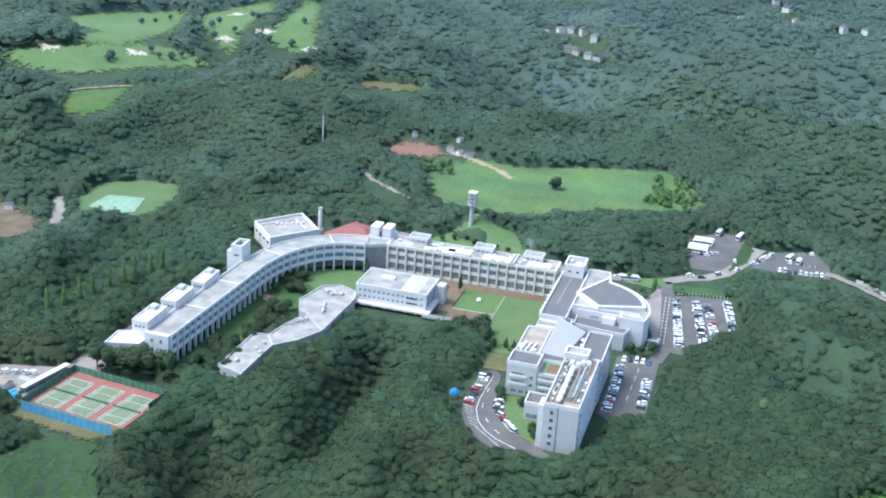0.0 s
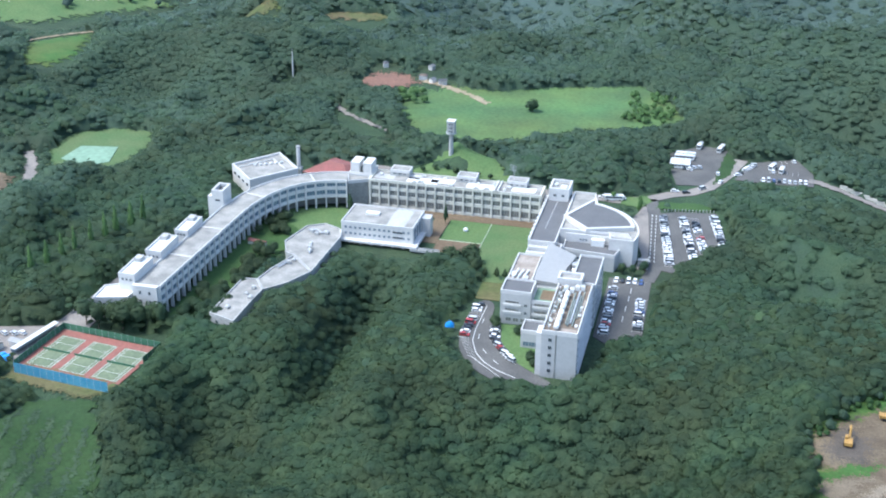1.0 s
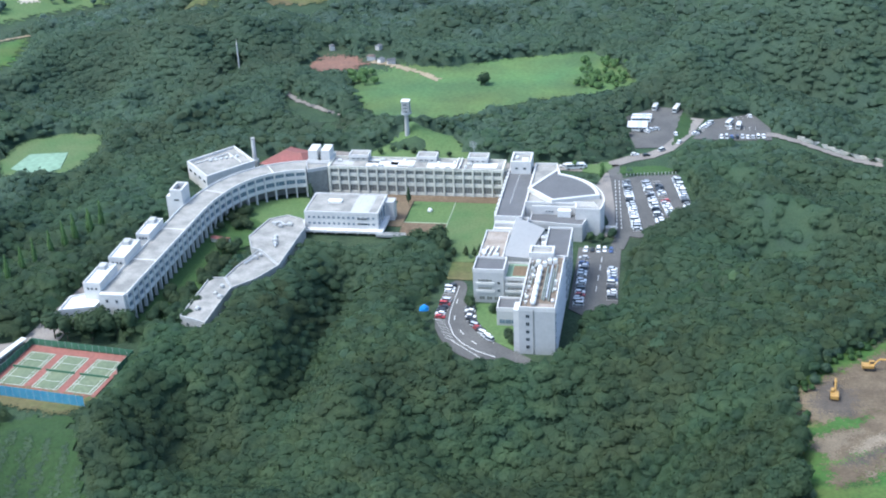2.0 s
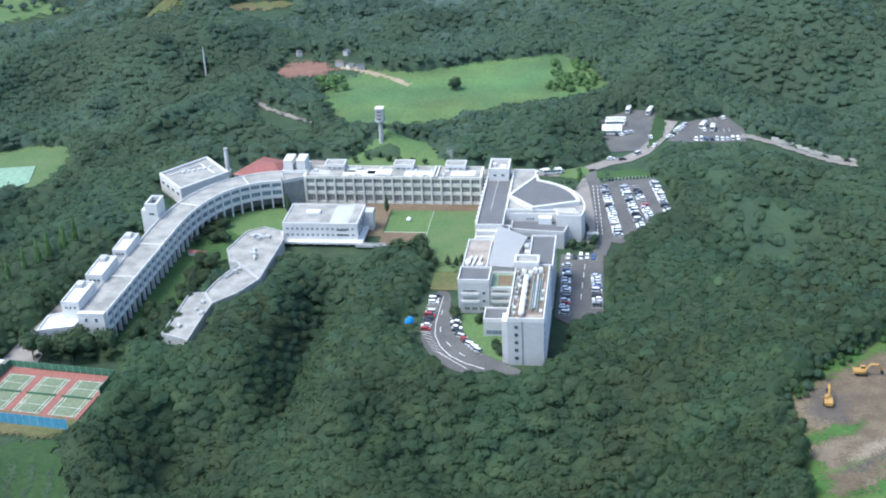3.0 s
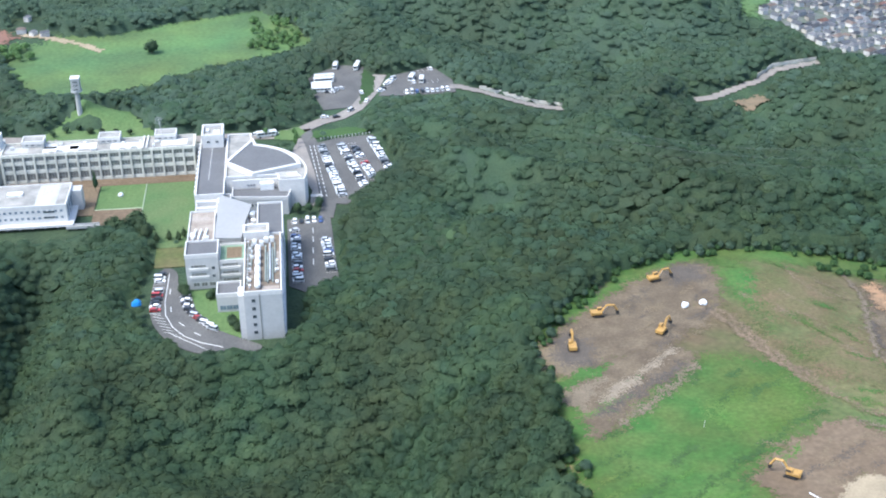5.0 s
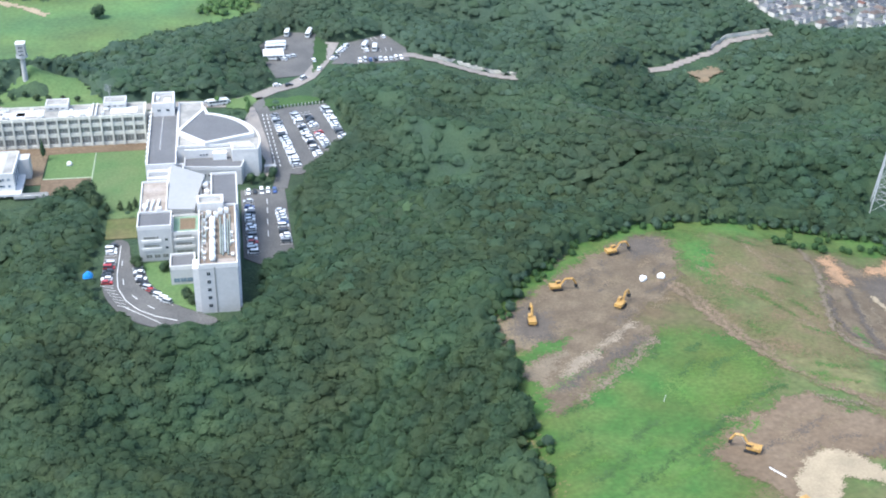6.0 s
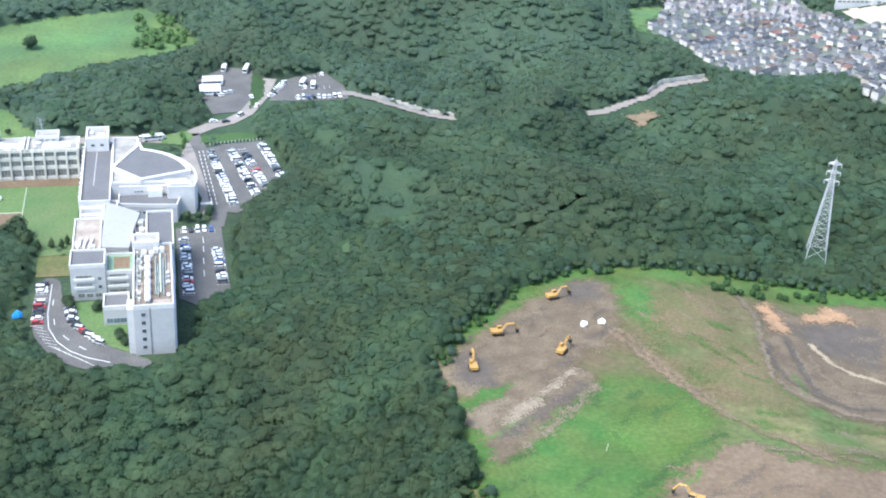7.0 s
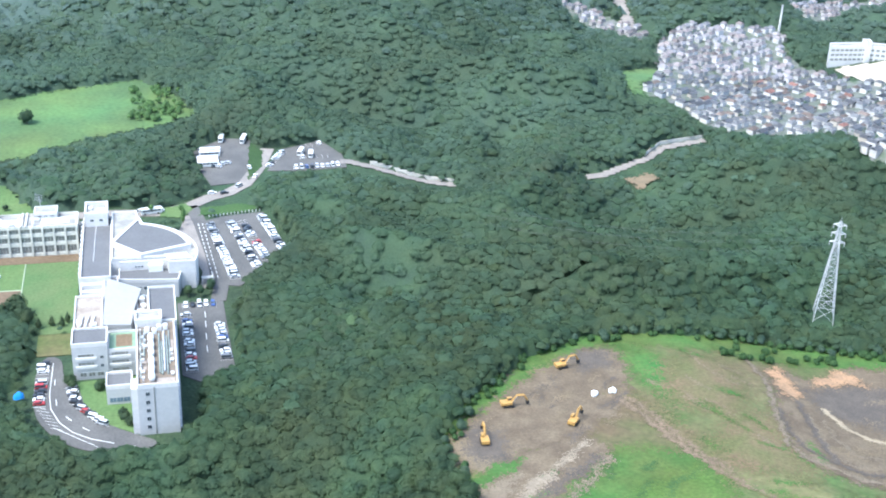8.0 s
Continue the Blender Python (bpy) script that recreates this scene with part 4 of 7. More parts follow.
# hall, red-roofed gym, chimney behind the long wing
hall = block("sports_hall", "large white hall with a pale flat roof behind the long wing", [(-267, 601), (-248.5, 624), (-231, 604), (-249.5, 581.5)], 8.5, WALL_WHITE, ROOF_LIGHT, WALL_WHITE, parapet=1.2, width=0.8)
windows_on(hall, (-267, 601), (-249.5, 581.5), (4.8,), 4, 3.2, 1.6, 0.02)
for k in range(6):
    rooftop_unit(-255 + k * 2.4, 604 + k * 1.4, 8.5, 1.6, 1.2, 1.0, turn=50)
duct([(-262, 599, 8.9), (-249, 615, 8.9), (-238, 603, 8.9)], 0.3, WALL_WHITE)
gym = thing("gymnasium", "low building with a red hipped roof behind the curved wing", "gymnasium")
part("wall", prism(bmesh.new(), [(-231, 613), (-221, 636), (-205, 629), (-206, 611), (-216, 609)], 0, 4.5), WALL_CREAM, gym)
bm = bmesh.new()
eaves = [bm.verts.new((*p, 4.3)) for p in ((-232, 612.5), (-221.5, 637.5), (-204, 630), (-205, 609.5), (-216, 608))]
ridge = [bm.verts.new((-221, 624, 7.6)), bm.verts.new((-211, 621, 7.4))]
for f in ((eaves[0], ridge[0], eaves[1]), (eaves[1], ridge[0], ridge[1], eaves[2]), (eaves[2], ridge[1], eaves[3]), (eaves[3], ridge[1], ridge[0], eaves[4]), (eaves[4], ridge[0], eaves[0])):
    bm.faces.new(f)
bmesh.ops.recalc_face_normals(bm, faces=bm.faces[:])
part("roof", bm, ROOF_RED, gym, "red sheet-metal roof")
chimney = thing("chimney", "tall slim white chimney beside the hall", "chimney", at=(-237, 621.5, 0))
part("shaft", rod(bmesh.new(), (0, 0, 0), (0, 0, 15.2), 1.15, 14, 0.95), WALL_WHITE, chimney)
part("collar", rod(bmesh.new(), (0, 0, 14.5), (0, 0, 15.35), 1.12, 14), CONCRETE, chimney)
part("base", boxes((-1.8, 1.8, -1.8, 1.8, 0, 3)), CONCRETE, chimney)

# pavilion in the middle
pav = block("library_pavilion", "white two-storey pavilion with rows of small windows", rect(-187, -151.5, 541, 563), 10.2, WALL_WHITE, ROOF_LIGHT, WALL_WHITE, 1.5, 0.5)
windows_on(pav, (-187, 541), (-151.5, 541), (4.1, 7.2), 14, 1.25, 1.3, 0.02, GLASS_BLUE, WALL_WHITE)
windows_on(pav, (-162, 541), (-156, 541), (4.4, 7.0), 1, 5, 1.0, 0.10, GLASS, METAL, 2, 0.2)
windows_on(pav, (-187, 563), (-187, 541), (4.1, 7.2), 7, 1.4, 1.3, 0.02, GLASS_BLUE, WALL_WHITE)
windows_on(pav, (-151.5, 542), (-151.5, 556), (3.0,), 3, 3.4, 6.2, 0.05, GLASS_BLUE, METAL, 2, 0.4)
part("terrace_slab", boxes((-190, -149, 538, 566, 1.3, 2.3)), WALL_WHITE, pav, "white terrace slab round the pavilion")
for x in np.linspace(-188, -151, 8):
    part("pillar", boxes((x - 0.4, x + 0.4, 540, 540.8, -12, 1.3)), CONCRETE, pav)
# shade under the terrace put into the wall's colour
part("undercroft_wall", boxes((-188, -151, 546, 564, -12, 1.3)), WALL_SHADE_JOINT, pav, "wall under the terrace, coloured dark for its shade")
part("skylight", boxes((-178, -171.5, 552, 555, 10.2, 11.3)), UNIT_WHITE, pav, "white skylight box")
part("roof_sheet", boxes((-165, -156, 541.8, 562.3, 10.2, 10.28)), CONCRETE, pav)
part("stair", boxes((-151.4, -147, 556.5, 562, 0, 9.5)), WALL_TILE, pav)
bridge = thing("footbridge", "grey concrete footbridge from the pavilion to the lawn", "footbridge")
part("deck", boxes((-152, -138, 536.5, 539, 0.6, 1.1)), CONCRETE, bridge)
part("rail", boxes((-152, -138, 536.4, 536.55, 1.1, 2.0)), CONCRETE, bridge)
part("rail", boxes((-152, -138, 538.95, 539.1, 1.1, 2.0)), CONCRETE, bridge)

# low stepped workshop
LOW = [[(-214.5, 445.8), (-202, 441), (-201.5, 462), (-200.9, 471.5), (-207, 481), (-213.5, 480.3)], [(-205, 492), (-206.8, 481.3), (-200.7, 471.8), (-192.6, 481), (-186.5, 494.2), (-199.8, 508.5)],
       [(-204.9, 542), (-209, 522.5), (-204, 510.5), (-199.4, 508.9), (-186.4, 494.6), (-185, 534), (-188.5, 543), (-197, 547)]]
for poly in LOW:
    home = block("workshop", "low stepped workshop with a pale grey flat roof", poly, 5.2, CONCRETE, ROOF_LIGHT, CONCRETE, -8, 0.55)
    windows_on(home, poly[-1], poly[0], (2.2,), 5, 1.8, 1.3, 0.02)
    windows_on(home, poly[0], poly[1], (1.8,), 2, 1.6, 1.3, 0.02)
for x, y in ((-200, 536), (-197, 534), (-193, 536), (-196, 522), (-195, 518), (-194, 515), (-199, 500), (-197.5, 503), (-205, 472), (-206, 466), (-203, 463), (-209, 452)):
    rooftop_unit(x, y, 5.2, random.uniform(1.4, 2.8), random.uniform(1.2, 2.2), random.uniform(0.9, 1.7), CONCRETE, "grey ventilation unit on the workshop roof", random.uniform(-20, 20))
for pts in ([(-202, 537, 6), (-198, 538, 6), (-195, 535, 6), (-192, 537, 6)], [(-196, 524, 6), (-195, 517, 6), (-193, 512, 6)], [(-202, 494, 6), (-199, 502, 6)]):
    duct(pts, 0.4, STEEL)

# tower block and its wings
tower = block("laboratory_tower", "tall light grey tiled laboratory tower with small end windows", rect(-73, -59, 438.5, 484), 19.6, WALL_TILE, ROOF_RUST, WALL_WHITE, -6, 1.0)
windows_on(tower, (-71, 438.5), (-68.2, 438.5), (2.2, 5.6, 9.0, 12.4, 15.8), 1, 1.5, 1.6, 0.02, GLASS, METAL, 1, 0.2)
windows_on(tower, (-59, 440), (-59, 484), (1.2, 4.6, 8.0, 11.4, 14.8), 11, 3.0, 1.7, 0.02, GLASS_BLUE, METAL, 2)
for z in (0.4, 3.8, 7.2, 10.6, 14.0, 17.4):
    part("ledge", boxes((-59, -58.3, 440, 484, z, z + 0.35)), WALL_WHITE, tower)
windows_on(tower, (-73, 484), (-73, 440), (5.6, 9.0, 12.4, 15.8), 10, 2.6, 1.6, 0.02, GLASS_BLUE, METAL, 2)
part("service_shaft", boxes((-75.2, -73, 439.3, 446, -4, 18.6)), WALL_WHITE, tower, "white service shaft at the corner")
part("joint_strip", boxes((-67.5, -67.1, 438.36, 438.6, -2, 19.2)), WALL_SHADE_JOINT, tower)
home = block("plant_room", "white plant room on the tower roof", rect(-73.5, -63.5, 480.5, 487.5), 21.9, WALL_WHITE, ROOF_LIGHT, WALL_WHITE, 19.5, 1.2, "plant room", 0.8)
for y in (443, 448.2, 453.4, 459.5, 464.7, 470):
    tank(-67.8, y, 19.6, 1.1, 4.2)
for x, y0, y1, r in ((-64.9, 446, 474, 0.3), (-64.1, 445, 468, 0.26), (-63.2, 447, 476, 0.4), (-62.2, 445, 472, 0.26), (-61.3, 452, 476, 0.22), (-70.3, 458, 478, 0.25), (-71.6, 444, 478, 0.2)):
    duct([(x, y0, 20.3), (x, y1, 20.3)], r, PIPE_GREEN if r < 0.35 else STEEL)
random.seed(8)
for k in range(20):
    rooftop_unit(random.choice((-71.6, -70.8, -70.0, -60.6)), 442 + k * 1.8 + random.uniform(-0.5, 0.5), 19.6, random.uniform(0.6, 1.5), random.uniform(0.7, 1.7), random.uniform(0.6, 1.5), random.choice((CONCRETE, ROOF_BROWN, METAL, UNIT_WHITE)), "small weathered unit on the brown tower roof")
for x, y in ((-69, 476), (-66.4, 475), (-64.6, 477.5), (-62.4, 478)):
    rooftop_unit(x, y, 19.6, 1.7, 1.7, 2.4)
for k in range(9):
    x, y = -71.9 + 0.25 * (k % 3), 444 + k * 3.8
    tagged(part("vent_pipe", rod(bmesh.new(), (x, y, 19.5), (x, y, 20.9 + 0.4 * (k % 3)), 0.14, 6), STEEL), "thin upright vent pipe on the tower roof", "vent pipe", "vent pipes on the tower roof")
for x0, x1, y0, y1, z in ((-72.4, -69.6, 450, 456, 0.05), (-66.2, -60, 440.5, 443.5, 0.04), (-72.2, -69.8, 464, 474, 0.06), (-60.8, -59.8, 456, 470, 0.05)):
    tagged(part("deck_sheet", boxes((x0, x1, y0, y1, 19.58, 19.6 + z)), ROOF_BROWN), "lighter brown sheet lying on the tower roof", "roofing", "sheets on the tower roof")
north = block("tower_annex", "light grey block with a dark flat roof behind the tower", rect(-68.3, -58, 484.2, 512.5), 19.2, WALL_TILE, ROOF_DARK, WALL_WHITE)
windows_on(north, (-58, 484.5), (-58, 512), (1.2, 4.6, 8.0, 11.4, 14.8), 7, 3.0, 1.7, 0.02, GLASS_BLUE, METAL, 2)
west = block("west_block", "light grey four-storey block with a dark flat roof", rect(-97, -84, 479, 491), 14.6, WALL_TILE, ROOF_DARK, WALL_WHITE)
for z in (4.6, 8.2):
    part("ribbon_ledge", boxes((-95.8, -88.2, 478.5, 479.1, z, z + 1.1)), WALL_WHITE, west)
    windows_on(west, (-95.8, 479), (-88.2, 479), (z + 1.25,), 3, 2.2, 1.3, 0.02, GLASS_PALE)
windows_on(west, (-87.5, 479), (-85, 479), (4.8, 8.4), 1, 1.3, 1.4, 0.02)
windows_on(west, (-96, 479), (-84.5, 479), (1.0,), 3, 2.4, 1.8, 0.02, GLASS_PALE)
windows_on(west, (-97, 491), (-97, 479), (1.2, 4.8, 8.4), 3, 2.2, 1.5, 0.02, GLASS_BLUE)
rear = block("west_block", "light grey block with a cluttered brownish roof", rect(-96.6, -86, 491.2, 518), 14.2, WALL_TILE, ROOF_BROWN, WALL_WHITE)
windows_on(rear, (-96.6, 518), (-96.6, 491.5), (1.2, 4.8, 8.4), 7, 2.2, 1.5, 0.02, GLASS_BLUE)
for k in range(3):
    duct([(-94.5 + 2.2 * k, 493, 14.9), (-93.5 + 2.2 * k, 501, 14.9)], 0.5, UNIT_WHITE, "white duct on the roof of the west block")
rooftop_unit(-94.5, 496, 14.2, 2.2, 3.0, 1.5)
rooftop_unit(-89, 494, 14.2, 2.0, 1.6, 1.3)
mid = block("terrace_block", "light grey block with a roof terrace of green and brown paving", rect(-83.9, -73.1, 479.6, 493.5), 11, WALL_TILE, mat("terrace_green", (0.16, 0.25, 0.17), (0.2, 0.28, 0.2), 0.4), WALL_WHITE)
part("terrace_paving", boxes((-81, -75, 482.5, 491.5, 11.0, 11.08)), DIRT_BROWN, mid, "brown paved square of the terrace")
for z in (1.2, 4.6, 8.0):
    part("ribbon_ledge", boxes((-83.6, -75.6, 479.1, 479.7, z, z + 1.0)), WALL_WHITE, mid)
    windows_on(mid, (-83.6, 479.6), (-75.6, 479.6), (z + 1.15,), 3, 2.3, 1.3, 0.02, GLASS_PALE)
core = block("core_block", "central block under a broad pale grey roof plane", [(-85.8, 493.8), (-75.4, 493.8), (-73.6, 508), (-71.4, 524), (-85.8, 528)], 13.2, WALL_TILE, ROOF_PALE, ROOF_PALE, 0, 0.05)
bm = bmesh.new()
plate = [(-86, 494, 14.4), (-75.2, 493.6, 13.9), (-73.4, 508, 14.8), (-71, 521, 15.0), (-84.5, 529, 16.6)]
top = [bm.verts.new(p) for p in plate]
low = [bm.verts.new((p[0], p[1], p[2] - 0.9)) for p in plate]
bm.faces.new(top), bm.faces.new(low[::-1])
for i in range(5):
    bm.faces.new((low[i], low[(i + 1) % 5], top[(i + 1) % 5], top[i]))
bmesh.ops.recalc_face_normals(bm, faces=bm.faces[:])
part("roof_plane", bm, ROOF_PALE, core, "broad pale grey sloping roof plane")
yard = block("machine_yard", "lower roof with machinery between the blocks", rect(-73, -68.5, 488, 519), 12, WALL_TILE, ROOF_BROWN, WALL_WHITE)
for x, y, s in ((-71, 515, 2.4), (-70.4, 510, 2.0), (-71.5, 505, 2.2), (-70, 500, 1.8), (-71, 496, 2.0), (-70.4, 518, 1.4)):
    rooftop_unit(x, y, 12, s, s, s * 0.9, random.choice((METAL, UNIT_WHITE)))
small = block("tower_annex", "small light grey flat-roofed annex beside the tower", rect(-84.6, -75.3, 459.5, 469), 7.4, WALL_TILE, ROOF_DARK, WALL_WHITE, -2)
windows_on(small, (-84.6, 459.5), (-75.3, 459.5), (1.0,), 3, 2.4, 2.0, 0.02, GLASS_BLUE, CONCRETE)

# long dark-roofed link and the auditorium
link = block("link_building", "long white building with a dark flat roof and a toothed edge", rect(-96, -83.6, 540, 600), 11, WALL_WHITE, ROOF_DARK, WALL_WHITE)
for k in range(12):
    part("fin", boxes((-96.7, -95.5, 543 + k * 4.6, 544.6 + k * 4.6, 3, 12.0)), WALL_WHITE, link)
part("roof_seam", rod(bmesh.new(), (-90.8, 556, 11.05), (-90.2, 598, 11.05), 0.25, 4), CONCRETE, link)
windows_on(link, (-96, 599), (-96, 541), (4.2, 7.6), 12, 2.2, 1.5, 0.02)
step = block("link_building", "white stepped lower part of the link building", rect(-95.6, -86.4, 527, 539.8), 8.2, WALL_WHITE, ROOF_PALE, WALL_WHITE, 0, 1.2)
part("ledge", boxes((-95.4, -86.6, 531, 532.4, 8.2, 9.6)), WALL_WHITE, step)
part("ledge", boxes((-95.4, -86.6, 536, 537.2, 8.2, 10.2)), WALL_WHITE, step)
step = block("link_building", "small dark-roofed step of the link building", rect(-86.2, -80.6, 527, 543), 9.4, WALL_TILE, ROOF_DARK, WALL_WHITE)
head = block("stair_tower", "white stair tower at the end of the link building", rect(-95, -85, 591.5, 604.5), 16.2, WALL_WHITE, ROOF_LIGHT, WALL_WHITE, 0, 1.4, width=0.8)
windows_on(head, (-95, 591.5), (-85, 591.5), (13.4,), 2, 1.6, 1.2, 0.02)
rooftop_unit(-88, 595, 16.2, 3, 4, 1.6)
rooftop_unit(-92.5, 599, 16.2, 1.6, 2.5, 1.2)
part("footbridge", boxes((-98, -95, 594, 598, 7, 11)), CONCRETE, head)
HUB, R = Vector((-79.5, 556.5)), 32.6
arc = [(HUB.x + R * math.cos(s), HUB.y + R * math.sin(s)) for s in np.linspace(radians(-17), radians(75), 24)]
body = [(-59.6, 547.4)] + arc + [(-72.5, 601), (-83.4, 601), (-83.4, 553.2), (-60.2, 553.2)]
aud = thing("auditorium", "white fan-shaped auditorium with a rounded wall and a dark roof", "auditorium")
part("wall", prism(bmesh.new(), body, 0, 12.2), WALL_WHITE, aud)
part("roof", prism(bmesh.new(), inset(body, 0.3), 12.1, 12.5), ROOF_LIGHT, aud)
fan = [(-82, 567), (-71.6, 589.5)] + [(HUB.x + (R - 3.8) * math.cos(s), HUB.y + (R - 3.8) * math.sin(s)) for s in np.linspace(radians(73), radians(10), 18)] + [(-70.6, 554.6)]
part("fan_roof", prism(bmesh.new(), fan, 12.4, 14.2), ROOF_DARK, aud, "dark grey fan-shaped upper roof")
part("fan_edge", rim(bmesh.new(), inset(fan, -1.5), 1.4, 12.4, 14.6), WALL_WHITE, aud, "broad white edge of the fan roof")
part("parapet", rim(bmesh.new(), body, 0.6, 12.0, 13.4), WALL_WHITE, aud)
# thin dark sheet laid on the roof under the louvres; no opening is cut
part("light_well", boxes((-60, -50.6, 548.6, 555.8, 12.5, 12.6)), ROOF_DARK, aud)
for k in range(8):
    x = -59.6 + k * 1.25
    bm = boxes((-0.16, 0.16, -3.3, 3.3, 0, 0.9))
    ob = part("louvre", bm, WALL_WHITE, aud, "white slanted louvre over the dark base sheet")
    ob.matrix_basis = pose(x, 552.3, 12.6, 0, 0, 24)
windows_on(aud, (-60.2, 547.4), (-50.5, 547.4), (4, 8), 1, 1.2, 1.4, 0.0)
foyer = block("foyer", "low block with a dark roof and white parapets before the auditorium", [(-80.4, 543.2), (-67, 541.2), (-56, 540.2), (-54.6, 546.9), (-55.6, 552.8), (-80.4, 552.8)], 7.6, WALL_TILE, ROOF_DARK, WALL_WHITE)
part("upper_wall", boxes((-80.2, -60.3, 552.2, 553.0, 7.4, 11.8)), WALL_WHITE, foyer)
part("roof_box", boxes((-68, -62, 549.5, 552.1, 7.6, 10.8)), UNIT_WHITE, foyer)
windows_on(foyer, (-75, 552.2), (-69, 552.2), (8.8,), 3, 0.9, 0.9, 0.05)
windows_on(foyer, (-80.4, 543.2), (-67, 541.2), (3.6,), 4, 2, 1.4, 0.02)
tagged(part("canopy", boxes((-46, -41, 549, 551, 3.0, 3.4), (-45.8, -45.4, 549.4, 549.8, 0, 3), (-41.6, -41.2, 549.4, 549.8, 0, 3), (-41.4, -41.0, 546, 554, 0, 3.6)), CONCRETE), "grey concrete entrance canopy beside the auditorium", "canopy")

# water tower, mast, pylon
wt = thing("water_tower", "tall grey concrete water tower with a square head", "water tower", at=(-160.3, 657, 0))
part("shaft", rod(bmesh.new(), (0, 0, -1), (0, 0, 17.4), 1.5, 14, 1.15), CONCRETE, wt)
part("collar", rod(bmesh.new(), (0, 0, 16.2), (0, 0, 17.6), 1.2, 14, 2.0), CONCRETE, wt)
part("gallery", rod(bmesh.new(), (0, 0, 17.5), (0, 0, 17.8), 2.9, 16), STEEL, wt)
part("rail", rim(bmesh.new(), [(2.85 * math.cos(a), 2.85 * math.sin(a)) for a in np.linspace(0, math.tau, 16, endpoint=False)], 0.08, 17.8, 18.8), STEEL, wt)
part("head", boxes((-2.1, 2.1, -2.1, 2.1, 17.8, 24.6)), CONCRETE, wt)
part("cap", boxes((-2.3, 2.3, -2.3, 2.3, 24.6, 25.1)), WALL_WHITE, wt)
for z in (18.6, 20.6, 22.6):
    windows_on(wt, (-2.1, -2.1), (2.1, -2.1), (z,), 2, 1.1, 1.1, 0.02)
mast = thing("radio_mast", "thin white radio mast standing in the wood", "mast", at=(-298, 783, 0))
part("pole", rod(bmesh.new(), (0, 0, -2), (0, 0, 18), 0.5, 8, 0.35), WALL_WHITE, mast)
part("aerial", rod(bmesh.new(), (0, 0, 17), (0, 0, 20), 0.12, 6), WALL_WHITE, mast)
PX, PY = 212, 480
pz = float(ground_z(PX, PY))
clear(rect(206.5, 217.5, 474, 485), 9)
pylon = thing("power_pylon", "tall white lattice power pylon standing in the wood", "pylon", at=(PX, PY, pz), turn=-25)


def leg_at(z, sx, sy):
    w = 4.1 - 3.1 * min(1, z / 35) if z < 35 else 1.0 - 0.6 * (z - 35) / 10
    return Vector((sx * w, sy * w, z))


H = 45
for sx, sy in ((1, 1), (1, -1), (-1, -1), (-1, 1)):
    part("leg", rod(rod(bmesh.new(), leg_at(-2, sx, sy), leg_at(35, sx, sy), 0.22, 5), leg_at(35, sx, sy), leg_at(H, sx, sy), 0.18, 5), STEEL, pylon)
steps = [0, 6, 11.5, 16.5, 21, 25, 28.5, 31.5, 33.5, 35, 37, 39, 41, 43, 45]
for side in range(4):
    bm = bmesh.new()
    c = [(1, 1), (1, -1), (-1, -1), (-1, 1)]
    (ax, ay), (bx, by) = c[side], c[(side + 1) % 4]
    for z0, z1 in zip(steps, steps[1:]):
        rod(bm, leg_at(z0, ax, ay), leg_at(z1, bx, by), 0.07, 4)
        rod(bm, leg_at(z0, bx, by), leg_at(z1, ax, ay), 0.07, 4)
        rod(bm, leg_at(z1, ax, ay), leg_at(z1, bx, by), 0.08, 4)
    part("lattice", bm, STEEL, pylon)
ARMS = ((35.2, 3.0), (39.2, 2.8), (43.0, 2.6))
for z, r in ARMS:
    bm = bmesh.new()
    for s in (-1, 1):
        for dy in (-0.5, 0.5):
            rod(bm, (0, dy, z), (s * r, 0, z + 0.5), 0.13, 4)
            rod(bm, (0, dy, z + 1.4), (s * r, 0, z + 0.6), 0.11, 4)
        rod(bm, (s * r, 0, z + 0.5), (s * r, 0, z - 1.2), 0.16, 5)
    part("crossarm", bm, STEEL, pylon)
part("tip", rod(bmesh.new(), (0, 0, H - 0.5), (0, 0, H + 2), 0.16, 5, 0.06), STEEL, pylon)
stack = thing("chimney", "tall slim white chimney beyond the housing estate", "chimney", at=(390.6, 892.8, float(ground_z(390.6, 892.8))))
part("shaft", rod(bmesh.new(), (0, 0, -3), (0, 0, 20), 0.9, 12, 0.6), WALL_WHITE, stack)
part("rim", rod(bmesh.new(), (0, 0, 19.6), (0, 0, 20.3), 0.8, 12), CONCRETE, stack)
clear(rect(386, 395, 880, 896))


# ---- tennis courts ----
tennis = thing("tennis_court", "red hard court ground with three pale green tennis courts", "tennis court", kind="structure", at=(-250, 406.5, 0.05), turn=-6.5)
part("surface", boxes((-23.5, 22.5, -17, 17, -0.2, 0.05)), COURT_RED, tennis)
for k in (-1, 0, 1):
    court = part("court", boxes((k * 15 - 5.7, k * 15 + 5.7, -12.3, 12.3, 0.05, 0.09)), COURT_GREEN, tennis, "pale green playing surface")
    bm = bmesh.new()
    x = k * 15
    for s in (-5.49, -4.11, 4.11, 5.49):
        box(bm, x + s - 0.06, x + s + 0.06, -11.9, 11.9, 0.09, 0.105)
    for s in (-11.9, -6.4, 6.4, 11.9):
        box(bm, x - 5.5, x + 5.5, s - 0.06, s + 0.06, 0.105, 0.115)
    part("court_lines", bm, PAINT_LINE, tennis, "white court lines")
    bm = boxes((x - 6.4, x + 6.4, -0.04, 0.04, 0.1, 1.0))
    for s in (-6.4, 6.4):
        rod(bm, (x + s, 0, 0.05), (x + s, 0, 1.15), 0.06, 6)
    part("net", bm, SCREEN_GREEN, tennis, "dark net across the court")


